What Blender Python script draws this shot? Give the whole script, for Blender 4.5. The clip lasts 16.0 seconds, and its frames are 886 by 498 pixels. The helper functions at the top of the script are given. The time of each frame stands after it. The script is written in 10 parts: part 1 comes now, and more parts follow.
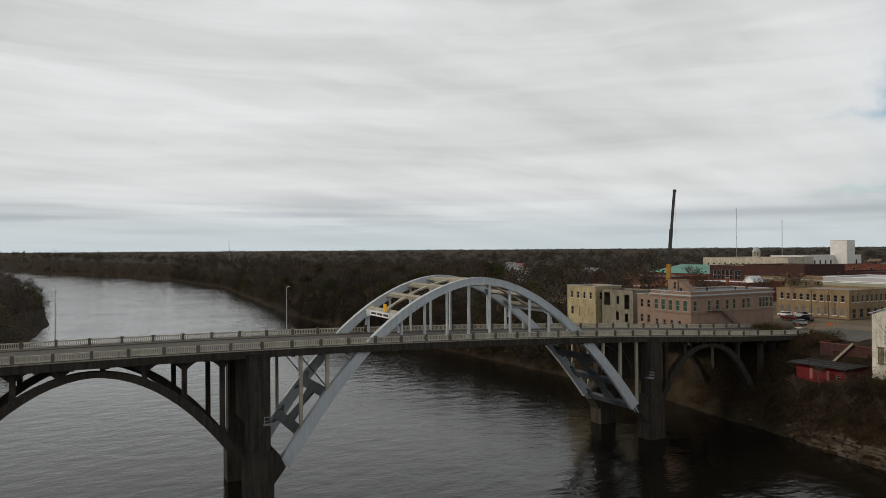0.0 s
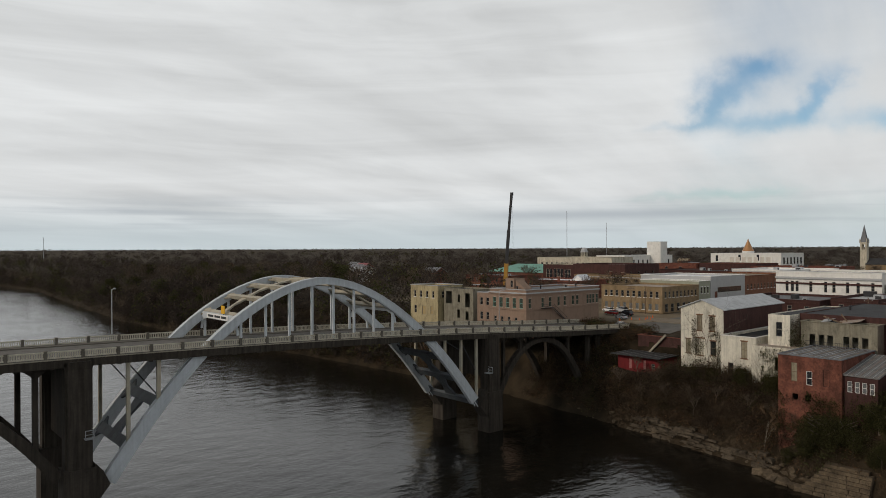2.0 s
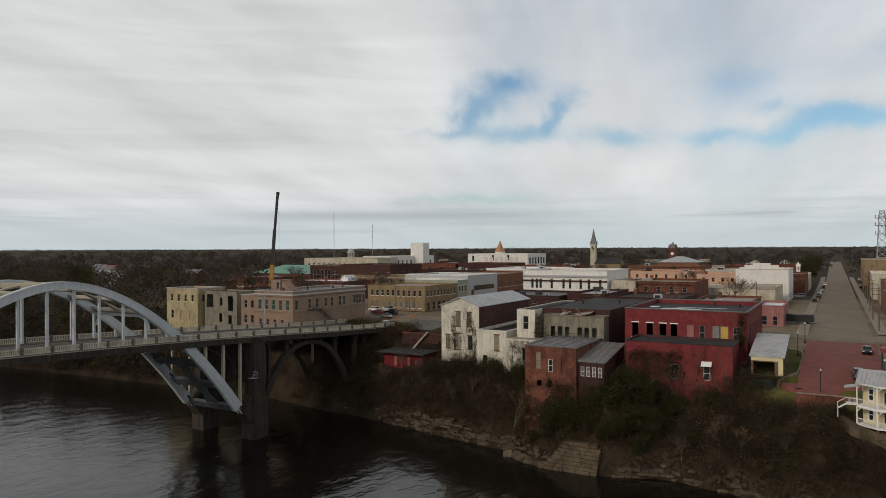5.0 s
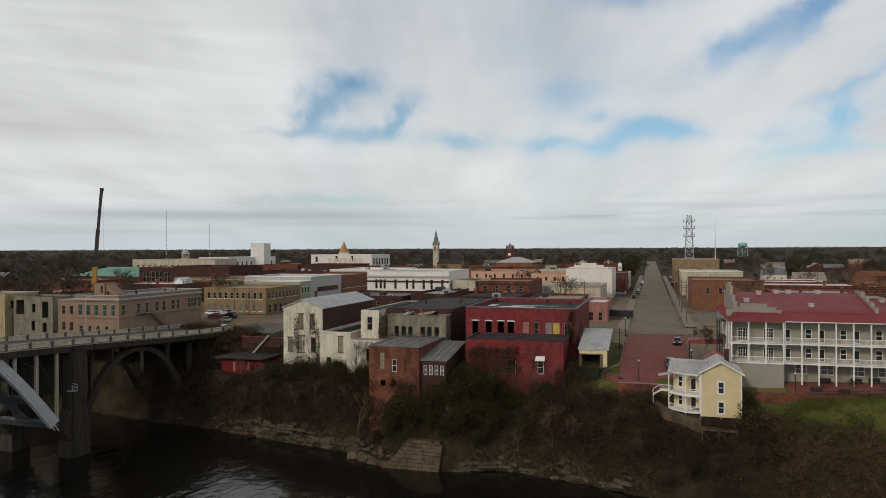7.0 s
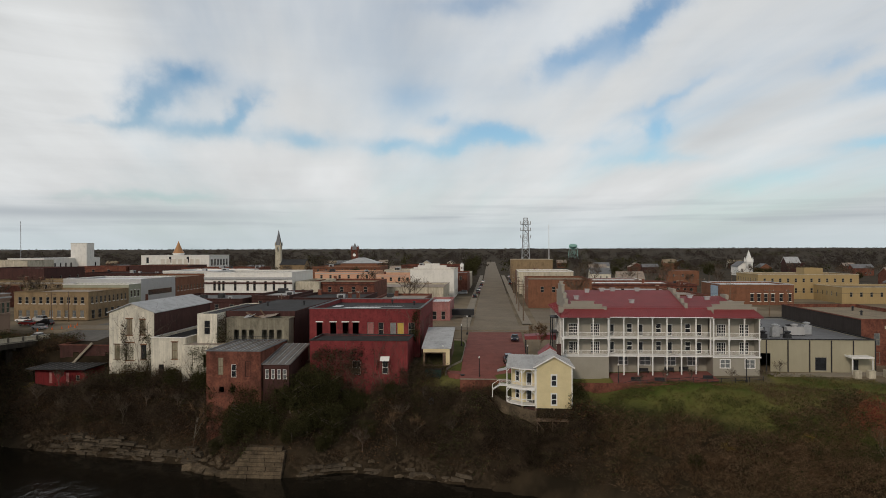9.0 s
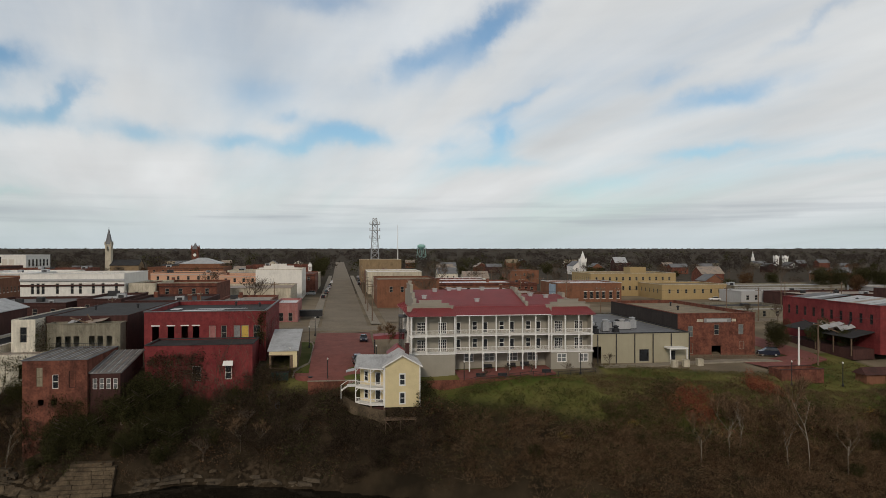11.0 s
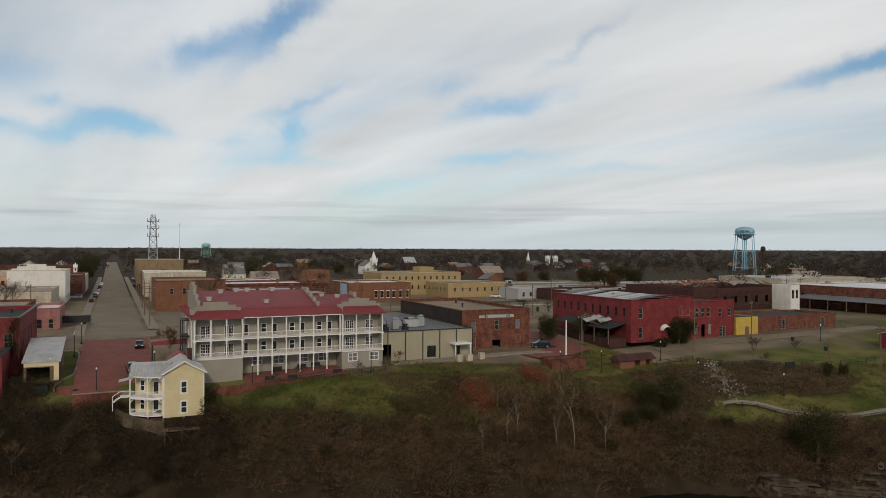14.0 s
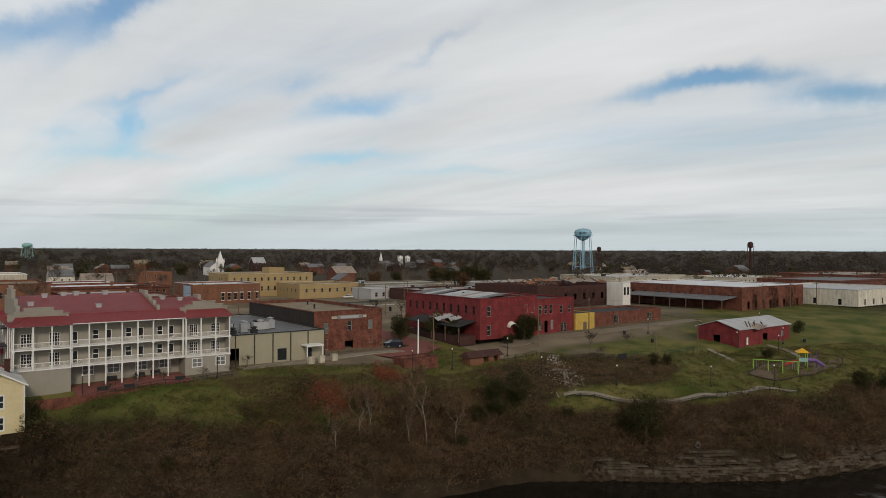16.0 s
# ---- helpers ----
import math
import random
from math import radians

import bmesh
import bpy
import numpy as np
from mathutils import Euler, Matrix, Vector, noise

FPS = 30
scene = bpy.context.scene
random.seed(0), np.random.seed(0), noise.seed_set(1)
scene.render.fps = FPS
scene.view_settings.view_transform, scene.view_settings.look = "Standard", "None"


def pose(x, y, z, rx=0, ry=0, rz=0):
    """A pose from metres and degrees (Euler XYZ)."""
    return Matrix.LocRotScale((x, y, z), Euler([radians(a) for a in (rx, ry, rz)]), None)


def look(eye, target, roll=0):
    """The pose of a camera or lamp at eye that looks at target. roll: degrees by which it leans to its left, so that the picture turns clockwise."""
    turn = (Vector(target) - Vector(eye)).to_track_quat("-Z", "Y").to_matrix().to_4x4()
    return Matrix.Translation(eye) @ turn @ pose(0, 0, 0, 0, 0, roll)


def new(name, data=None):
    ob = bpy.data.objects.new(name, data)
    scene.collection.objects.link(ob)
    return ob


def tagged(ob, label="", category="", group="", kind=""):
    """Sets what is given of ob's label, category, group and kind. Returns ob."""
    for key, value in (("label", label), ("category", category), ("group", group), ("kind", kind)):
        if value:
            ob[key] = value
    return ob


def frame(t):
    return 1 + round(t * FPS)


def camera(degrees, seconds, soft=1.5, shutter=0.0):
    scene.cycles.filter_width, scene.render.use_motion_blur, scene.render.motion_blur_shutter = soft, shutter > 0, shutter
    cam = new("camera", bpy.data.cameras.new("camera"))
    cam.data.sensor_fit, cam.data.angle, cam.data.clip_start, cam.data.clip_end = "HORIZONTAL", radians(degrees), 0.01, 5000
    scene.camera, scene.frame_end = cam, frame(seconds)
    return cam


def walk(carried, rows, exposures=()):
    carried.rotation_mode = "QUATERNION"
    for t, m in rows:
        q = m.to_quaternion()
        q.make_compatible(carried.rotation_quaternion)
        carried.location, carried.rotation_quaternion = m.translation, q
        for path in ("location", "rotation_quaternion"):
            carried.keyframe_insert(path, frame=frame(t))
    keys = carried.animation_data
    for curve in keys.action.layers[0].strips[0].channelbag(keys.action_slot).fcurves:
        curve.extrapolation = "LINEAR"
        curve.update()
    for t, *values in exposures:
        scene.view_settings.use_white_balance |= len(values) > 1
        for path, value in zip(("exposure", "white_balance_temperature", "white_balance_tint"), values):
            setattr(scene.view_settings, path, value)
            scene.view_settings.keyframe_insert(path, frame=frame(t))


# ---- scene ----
# World: Y runs up the street into the town, X along the river bank, water level z = 0.
EYE = (0.0, 0.0, 41.0)
cam = camera(64.76, 16.0, soft=0.5)
PATH = [  # seconds, pitch, roll, yaw in degrees
    (0, 0.124, 0.397, 61.396),
    (0.5, 0.090, 0.340, 58.100),
    (1, 0.065, 0.299, 54.934),
    (1.5, 0.045, 0.270, 51.776),
    (2, 0.031, 0.253, 48.667),
    (2.5, 0.022, 0.243, 45.514),
    (3, 0.016, 0.240, 42.386),
    (3.5, 0.014, 0.241, 39.223),
    (4, 0.013, 0.244, 36.073),
    (6.5, 0.029, 0.248, 20.186),
    (7, 0.033, 0.239, 17.006),
    (7.5, 0.036, 0.226, 13.851),
    (8, 0.039, 0.207, 10.700),
    (8.5, 0.041, 0.184, 7.532),
    (9, 0.042, 0.155, 4.340),
    (11.5, 0.041, -0.042, -11.003),
    (12, 0.041, -0.087, -13.972),
    (12.5, 0.042, -0.130, -16.708),
    (13, 0.044, -0.170, -19.273),
    (13.5, 0.049, -0.205, -21.939),
    (14, 0.056, -0.234, -24.953),
    (14.5, 0.066, -0.254, -27.982),
    (15, 0.081, -0.262, -31.066),
    (15.5, 0.100, -0.256, -34.118),
    (16, 0.125, -0.233, -36.979),
]
walk(cam, [(t, pose(*EYE, 90 + p, r, y)) for t, p, r, y in PATH], [(0.0, 0.0), (16.0, 0.0)])

# ---- world and light ----
SUN_ELEV, SUN_AZ = 29.0, 200.0     # degrees; azimuth from +Y towards +X


def make_world():
    w = bpy.data.worlds.new("overcast_sky")
    scene.world = w
    w.use_nodes = True
    nt = w.node_tree
    nt.nodes.clear()
    N, L = nt.nodes.new, nt.links.new
    out = N("ShaderNodeOutputWorld")
    bg = N("ShaderNodeBackground")
    L(bg.outputs[0], out.inputs[0])
    sky = N("ShaderNodeTexSky")
    sky.sky_type, sky.sun_disc = "NISHITA", False
    sky.sun_elevation, sky.sun_rotation = radians(SUN_ELEV), radians(SUN_AZ)
    co = N("ShaderNodeTexCoord")
    sep = N("ShaderNodeSeparateXYZ")
    L(co.outputs["Generated"], sep.inputs[0])

    def m(op, a, b=None, c=None, clamp=False):
        n = N("ShaderNodeMath")
        n.operation, n.use_clamp = op, clamp
        for i, v in enumerate((a, b, c)):
            if v is None:
                continue
            if isinstance(v, (int, float)):
                n.inputs[i].default_value = v
            else:
                L(v, n.inputs[i])
        return n.outputs[0]

    up = m("MAXIMUM", sep.outputs[2], 0.0)
    dz = m("ADD", up, 0.15)
    px, py = m("DIVIDE", sep.outputs[0], dz), m("DIVIDE", sep.outputs[1], dz)
    # layer of cloud streets, stretched along one direction
    ca, sa = math.cos(radians(CLOUD_TURN)), math.sin(radians(CLOUD_TURN))
    al = m("ADD", m("MULTIPLY", px, ca), m("MULTIPLY", py, sa))
    ac = m("SUBTRACT", m("MULTIPLY", py, ca), m("MULTIPLY", px, sa))
    vec = N("ShaderNodeCombineXYZ")
    L(m("MULTIPLY", al, 0.30), vec.inputs[0])
    L(ac, vec.inputs[1])
    vec.inputs[2].default_value = 3.7
    n1 = N("ShaderNodeTexNoise")
    n1.inputs["Scale"].default_value, n1.inputs["Detail"].default_value = 1.15, 6.0
    n1.inputs["Roughness"].default_value, n1.inputs["Distortion"].default_value = 0.55, 0.25
    L(vec.outputs[0], n1.inputs["Vector"])
    n2 = N("ShaderNodeTexNoise")
    n2.inputs["Scale"].default_value, n2.inputs["Detail"].default_value = 0.55, 3.0
    L(vec.outputs[0], n2.inputs["Vector"])

    # gaps of blue in the cloud cover: azimuth and elevation in degrees, half widths, depth
    az = m("MULTIPLY", m("ARCTAN2", m("MULTIPLY", sep.outputs[0], -1.0), sep.outputs[1]), 57.2958)
    el = m("MULTIPLY", m("ARCSINE", sep.outputs[2]), 57.2958)
    warp = N("ShaderNodeTexNoise")
    warp.inputs["Scale"].default_value, warp.inputs["Detail"].default_value, warp.inputs["Roughness"].default_value = 13.0, 6.0, 0.58
    L(co.outputs["Generated"], warp.inputs["Vector"])
    wsep = N("ShaderNodeSeparateColor")
    L(warp.outputs["Color"], wsep.inputs[0])
    az = m("ADD", az, m("MULTIPLY", m("SUBTRACT", wsep.outputs[0], 0.5), 6.5))
    el2 = m("ADD", el, m("MULTIPLY", m("SUBTRACT", wsep.outputs[1], 0.5), 2.6))
    gap = None
    for a0, e0, wa, we, tilt, k in GAPS:
        da, de = m("SUBTRACT", az, a0), m("SUBTRACT", el2, e0)
        dr = m("SUBTRACT", de, m("MULTIPLY", da, tilt))
        q = m("ADD", m("POWER", m("ABSOLUTE", m("DIVIDE", da, wa * 1.2)), 2.0), m("POWER", m("ABSOLUTE", m("DIVIDE", dr, we * 1.3)), 2.0))
        g = m("MULTIPLY", m("POWER", 2.718, m("MULTIPLY", q, -1.0)), k)
        gap = g if gap is None else m("ADD", gap, g)
    # cover: 1 cloud, 0 blue
    thin = m("ADD", m("MULTIPLY", m("SUBTRACT", n1.outputs["Fac"], 0.5), 1.7), m("MULTIPLY", m("SUBTRACT", n2.outputs["Fac"], 0.5), 0.6))
    full = m("MULTIPLY", m("DIVIDE", m("SUBTRACT", az, 27.0), 14.0, None, True), 0.5)      # closed cover upstream
    cover = m("SUBTRACT", m("ADD", m("ADD", 0.80, thin), full), m("MULTIPLY", gap, 0.86))
    ramp = N("ShaderNodeMapRange")
    ramp.interpolation_type = "SMOOTHSTEP"
    for i, v in enumerate((-0.25, 0.98, 0.0, 1.0)):
        ramp.inputs[i + 1].default_value = v
    L(cover, ramp.inputs[0])
    # cloud brightness: grey undersides and bright thin parts
    shade = N("ShaderNodeMapRange")
    for i, v in enumerate((0.30, 0.70, 0.56, 0.82)):
        shade.inputs[i + 1].default_value = v
    n3 = N("ShaderNodeTexNoise")
    n3.inputs["Scale"].default_value, n3.inputs["Detail"].default_value, n3.inputs["Roughness"].default_value = 1.9, 5.0, 0.5
    L(vec.outputs[0], n3.inputs["Vector"])
    L(m("ADD", m("MULTIPLY", n3.outputs["Fac"], 0.55), m("MULTIPLY", n2.outputs["Fac"], 0.45)), shade.inputs[0])
    hv_ = N("ShaderNodeCombineXYZ")
    L(m("MULTIPLY", az, 0.045), hv_.inputs[0])
    L(m("MULTIPLY", el, 0.42), hv_.inputs[1])
    hn = N("ShaderNodeTexNoise")
    hn.inputs["Scale"].default_value, hn.inputs["Detail"].default_value, hn.inputs["Roughness"].default_value, hn.inputs["Distortion"].default_value = 1.0, 6.0, 0.55, 0.6
    L(hv_.outputs[0], hn.inputs["Vector"])
    band = m("MULTIPLY", m("SUBTRACT", hn.outputs["Fac"], 0.5), m("ADD", 0.25, m("MULTIPLY", m("DIVIDE", m("SUBTRACT", az, 20.0), 24.0, None, True), 0.75)))
    tint = N("ShaderNodeVectorMath")
    tint.operation = "SCALE"
    tint.inputs[0].default_value = (0.98, 1.0, 1.005)
    # the cover thickens and darkens overhead
    over = N("ShaderNodeMapRange")
    for i, v in enumerate((0.36, 0.9, 1.0, 0.26)):
        over.inputs[i + 1].default_value = v
    L(sep.outputs[2], over.inputs[0])
    L(m("MULTIPLY", m("ADD", shade.outputs[0], m("MULTIPLY", band, 0.36)), over.outputs[0]), tint.inputs["Scale"])
    blue = N("ShaderNodeVectorMath")
    blue.operation = "MULTIPLY"
    L(sky.outputs[0], blue.inputs[0])
    blue.inputs[1].default_value = (0.080, 0.095, 0.100)
    mix = N("ShaderNodeMix")
    mix.data_type = "RGBA"
    L(ramp.outputs[0], mix.inputs["Factor"])
    L(blue.outputs[0], mix.inputs["A"])
    L(tint.outputs[0], mix.inputs["B"])
    # pale blue-grey haze low over the horizon
    low = N("ShaderNodeMapRange")
    low.interpolation_type = "SMOOTHSTEP"
    for i, v in enumerate((0.005, 0.085, 0.7, 0.0)):
        low.inputs[i + 1].default_value = v
    L(sep.outputs[2], low.inputs[0])
    hz = N("ShaderNodeMix")
    hz.data_type = "RGBA"
    L(low.outputs[0], hz.inputs["Factor"])
    L(mix.outputs["Result"], hz.inputs["A"])
    hz.inputs["B"].default_value = (0.50, 0.585, 0.62, 1)
    bv = N("ShaderNodeCombineXYZ")
    L(m("MULTIPLY", az, 0.05), bv.inputs[0])
    L(m("MULTIPLY", el, 1.1), bv.inputs[1])
    bn = N("ShaderNodeTexNoise")
    bn.inputs["Scale"].default_value, bn.inputs["Detail"].default_value = 1.0, 3.0
    L(bv.outputs[0], bn.inputs["Vector"])
    bar_ = m("MULTIPLY", m("MULTIPLY", m("SUBTRACT", bn.outputs["Fac"], 0.47), 3.2, None, True), m("SUBTRACT", 1.0, m("MULTIPLY", m("ABSOLUTE", m("SUBTRACT", el, 2.6)), 0.5), None, True))
    bx = N("ShaderNodeMix")
    bx.data_type = "RGBA"
    bank = m("MULTIPLY", m("POWER", 2.718, m("MULTIPLY", m("ADD", m("POWER", m("DIVIDE", m("SUBTRACT", el, 2.75), 0.45), 2.0), m("POWER", m("DIVIDE", m("SUBTRACT", az, 33.0), 13.0), 4.0)), -1.0)), 0.62)
    L(m("MAXIMUM", bar_, bank), bx.inputs["Factor"])
    L(hz.outputs["Result"], bx.inputs["A"])
    bx.inputs["B"].default_value = (0.36, 0.40, 0.44, 1)
    L(bx.outputs["Result"], bg.inputs["Color"])
    bg.inputs["Strength"].default_value = 1.0


CLOUD_TURN = 104.0
# the broken ring and its trail over the town, then the fan of streaks over the park
HOLES = [
    (24.3, 13.2, 2.1, 0.80, 0.00, 0.85), (20.4, 10.7, 1.2, 1.05, -0.80, 0.80), (23.9, 9.3, 3.0, 0.55, 0.00, 0.80), (27.7, 10.5, 1.6, 0.90, -0.50, 0.65), (30.7, 9.4, 2.1, 0.30, -0.10, 0.40), (26.0, 11.6, 2.4, 1.40, 0.00, 0.48),
    (15.8, 8.8, 2.2, 0.60, 0.10, 0.80), (8.6, 8.6, 2.1, 0.50, 0.00, 0.70), (3.3, 8.6, 2.8, 0.58, -0.20, 0.85), (-0.9, 9.2, 2.6, 0.52, 0.15, 0.85), (4.4, 10.5, 1.5, 0.40, 0.00, 0.50), (6.1, 12.2, 2.6, 0.90, 0.00, 0.32),
    (25.5, 4.2, 3.1, 0.30, 0.00, 0.40), (31.6, 3.9, 4.2, 0.25, 0.00, 0.40),
]
STREAKS = [
    (-6.5, 15.2, 3.2, 0.85, -0.40, 0.80), (-12.2, 17.4, 3.2, 1.05, -0.75, 0.90), (1.7, 19.2, 3.7, 0.70, 0.00, 0.60), (-12.2, 9.2, 1.3, 1.10, -0.50, 0.80), (-12.2, 7.0, 3.8, 0.45, 0.00, 0.60), (-7.8, 8.4, 1.4, 0.55, 0.00, 0.45),
    (-19.5, 5.0, 3.8, 0.75, -0.15, 0.45), (-13.5, 11.6, 3.4, 0.40, -0.40, 0.38), (-30.1, 11.5, 3.6, 0.72, -0.15, 0.75), (-25.9, 13.1, 2.0, 0.52, -0.20, 0.48), (-29.3, 7.5, 3.4, 0.36, -0.05, 0.65), (-37.8, 6.6, 3.9, 0.28, 0.00, 0.40),
    (-36.7, 16.3, 2.7, 0.48, -0.60, 0.42), (-55.7, 12.9, 4.3, 0.54, -0.20, 0.95), (-60.4, 13.0, 3.6, 0.52, 0.05, 0.85), (-67.0, 11.3, 3.4, 0.85, 0.00, 0.95),
    (-20.0, 12.0, 18.0, 5.0, 0.00, 0.20),
]
GAPS = HOLES + STREAKS
make_world()

sun_data = bpy.data.lights.new("sun", "SUN")
sun_data.energy, sun_data.angle, sun_data.color = 1.3, radians(9), (1.0, 0.86, 0.71)
sun = new("sun", sun_data)
_a, _e = radians(SUN_AZ), radians(SUN_ELEV)
_to = Vector((math.sin(_a) * math.cos(_e), math.cos(_a) * math.cos(_e), math.sin(_e)))
sun.matrix_world = look(_to * 200, (0, 0, 0))


# ---- materials ----
def mat(name, color, rough=0.85, var=0.25, scale=0.6, fine=9.0, bump=0.15, metal=0.0, streak=0.0, tint=None, spec=0.3, island=0.0, grime=0.0):
    """A weathered surface: broad stains and fine grain, with downward streaks where asked for."""
    mt = bpy.data.materials.new(name)
    mt.use_nodes = True
    nt = mt.node_tree
    bs = nt.nodes["Principled BSDF"]
    N, L = nt.nodes.new, nt.links.new
    geo = N("ShaderNodeNewGeometry")
    big, small = N("ShaderNodeTexNoise"), N("ShaderNodeTexNoise")
    big.inputs["Scale"].default_value, big.inputs["Detail"].default_value = scale, 5.0
    small.inputs["Scale"].default_value, small.inputs["Detail"].default_value = fine, 3.0
    for n in (big, small):
        L(geo.outputs["Position"], n.inputs["Vector"])

    def mth(op, a, b):
        n = N("ShaderNodeMath")
        n.operation = op
        for i, v in enumerate((a, b)):
            if isinstance(v, (int, float)):
                n.inputs[i].default_value = v
            else:
                L(v, n.inputs[i])
        return n.outputs[0]

    mid = N("ShaderNodeTexNoise")
    mid.inputs["Scale"].default_value, mid.inputs["Detail"].default_value, mid.inputs["Roughness"].default_value = max(1.3, scale * 2.6), 7.0, 0.72
    L(geo.outputs["Position"], mid.inputs["Vector"])
    f = mth("ADD", mth("ADD", mth("MULTIPLY", big.outputs["Fac"], 0.42), mth("MULTIPLY", mid.outputs["Fac"], 0.33)), mth("MULTIPLY", small.outputs["Fac"], 0.25))
    if streak:
        mp = N("ShaderNodeMapping")
        mp.inputs["Scale"].default_value = (2.2, 2.2, 0.16)
        L(geo.outputs["Position"], mp.inputs[0])
        st = N("ShaderNodeTexNoise")
        st.inputs["Scale"].default_value, st.inputs["Detail"].default_value = 1.0, 4.0
        L(mp.outputs[0], st.inputs["Vector"])
        f = mth("ADD", mth("MULTIPLY", f, 1 - streak), mth("MULTIPLY", st.outputs["Fac"], streak))
    if island:
        f = mth("ADD", f, mth("MULTIPLY", mth("SUBTRACT", geo.outputs["Random Per Island"], 0.5), island))
    ramp = N("ShaderNodeValToRGB")
    c = Vector(color[:3])
    lo = c * (1 - var)
    hi = c * (1 + var * 0.8) if tint is None else Vector(tint)
    ramp.color_ramp.elements[0].position, ramp.color_ramp.elements[1].position = 0.35, 0.65
    ramp.color_ramp.elements[0].color = (*lo, 1)
    ramp.color_ramp.elements[1].color = (*[min(1, v) for v in hi], 1)
    L(f, ramp.inputs[0])
    col = ramp.outputs[0]
    if grime:                        # ragged dark stains and flaked patches
        gn = N("ShaderNodeTexNoise")
        gn.inputs["Scale"].default_value, gn.inputs["Detail"].default_value, gn.inputs["Roughness"].default_value = 0.55, 9.0, 0.68
        gm = N("ShaderNodeMapping")
        gm.inputs["Scale"].default_value, gm.inputs["Location"].default_value = (1.0, 1.0, 0.55), (3.1, 8.2, 1.7)
        L(geo.outputs["Position"], gm.inputs[0])
        L(gm.outputs[0], gn.inputs["Vector"])
        gr = N("ShaderNodeMapRange")
        for i, v in enumerate((0.50, 0.64, 0.0, grime)):
            gr.inputs[i + 1].default_value = v
        L(gn.outputs["Fac"], gr.inputs[0])
        gx = N("ShaderNodeMix")
        gx.data_type = "RGBA"
        L(gr.outputs[0], gx.inputs["Factor"])
        L(col, gx.inputs["A"])
        gx.inputs["B"].default_value = (*(c * 0.28 + Vector((0.012, 0.010, 0.007))), 1)
        col = gx.outputs["Result"]
    L(col, bs.inputs["Base Color"])
    bs.inputs["Roughness"].default_value, bs.inputs["Metallic"].default_value = rough, metal
    bs.inputs["Specular IOR Level"].default_value = spec
    if bump:
        bp = N("ShaderNodeBump")
        bp.inputs["Strength"].default_value, bp.inputs["Distance"].default_value = bump, 0.05
        L(small.outputs["Fac"], bp.inputs["Height"])
        L(bp.outputs[0], bs.inputs["Normal"])
    return mt


STEEL = mat("painted_steel_pale", (0.50, 0.53, 0.55), 0.5, 0.18, 0.35, 4, 0.08, streak=0.4)
STEEL_RUST = mat("painted_steel_stained", (0.50, 0.48, 0.42), 0.6, 0.3, 0.5, 4, 0.1, streak=0.4, tint=(0.42, 0.36, 0.24), grime=0.4)
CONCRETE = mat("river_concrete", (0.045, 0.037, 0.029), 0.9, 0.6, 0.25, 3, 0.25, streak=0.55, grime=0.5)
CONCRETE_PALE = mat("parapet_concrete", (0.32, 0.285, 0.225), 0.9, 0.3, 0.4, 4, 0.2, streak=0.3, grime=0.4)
DECK = mat("deck_concrete", (0.13, 0.118, 0.10), 0.9, 0.2, 0.3, 5, 0.15, grime=0.3)
ASPHALT = mat("asphalt", (0.13, 0.122, 0.11), 0.9, 0.3, 0.12, 3, 0.2, grime=0.4)
STREET = mat("worn_street_concrete", (0.205, 0.168, 0.122), 0.9, 0.3, 0.1, 2.5, 0.2, grime=0.15)
PAVING = mat("red_brick_paving", (0.21, 0.075, 0.062), 0.9, 0.25, 0.35, 8, 0.3, grime=0.3)
SIDEWALK = mat("pavement_concrete", (0.27, 0.235, 0.185), 0.9, 0.2, 0.4, 4, 0.15, grime=0.35)
BRICK = mat("red_brick", (0.145, 0.046, 0.031), 0.9, 0.65, 0.6, 3, 0.4, streak=0.1, tint=(0.25, 0.095, 0.062), grime=0.55)
BRICK_DARK = mat("dark_brick", (0.066, 0.029, 0.025), 0.9, 0.4, 0.4, 7, 0.3, streak=0.3, grime=0.5)
BRICK_ORANGE = mat("orange_brick", (0.20, 0.090, 0.052), 0.9, 0.3, 0.4, 7, 0.3, streak=0.2, grime=0.4)
BRICK_TAN = mat("tan_brick", (0.26, 0.185, 0.105), 0.9, 0.3, 0.4, 7, 0.25, streak=0.25, grime=0.45)
RED_PAINT = mat("faded_red_paint", (0.205, 0.024, 0.030), 0.85, 0.5, 0.5, 3, 0.3, streak=0.15, tint=(0.255, 0.046, 0.046), grime=0.4)
TARRED = mat("tarred_wall", (0.036, 0.029, 0.027), 0.9, 0.4, 0.4, 4, 0.2, streak=0.3, grime=0.4)
PINK_PAINT = mat("faded_pink_paint", (0.36, 0.12, 0.12), 0.85, 0.3, 0.5, 5, 0.2, streak=0.35, tint=(0.42, 0.22, 0.2), grime=0.3)
PINK_STUCCO = mat("pinkish_stucco", (0.27, 0.185, 0.135), 0.9, 0.15, 0.3, 5, 0.15, streak=0.2, grime=0.25)
WHITE_STAINED = mat("stained_white_plaster", (0.64, 0.60, 0.50), 0.9, 0.3, 0.6, 4, 0.25, streak=0.45, grime=0.3)
WHITE = mat("white_paint", (0.72, 0.70, 0.65), 0.7, 0.12, 0.4, 4, 0.08, streak=0.3, grime=0.18)
TRIM = mat("white_trim", (0.76, 0.75, 0.72), 0.6, 0.06, 1.0, 6, 0.03)
YELLOW_CREAM = mat("yellowed_stucco", (0.40, 0.33, 0.19), 0.9, 0.4, 0.35, 4, 0.15, streak=0.45, grime=0.55)
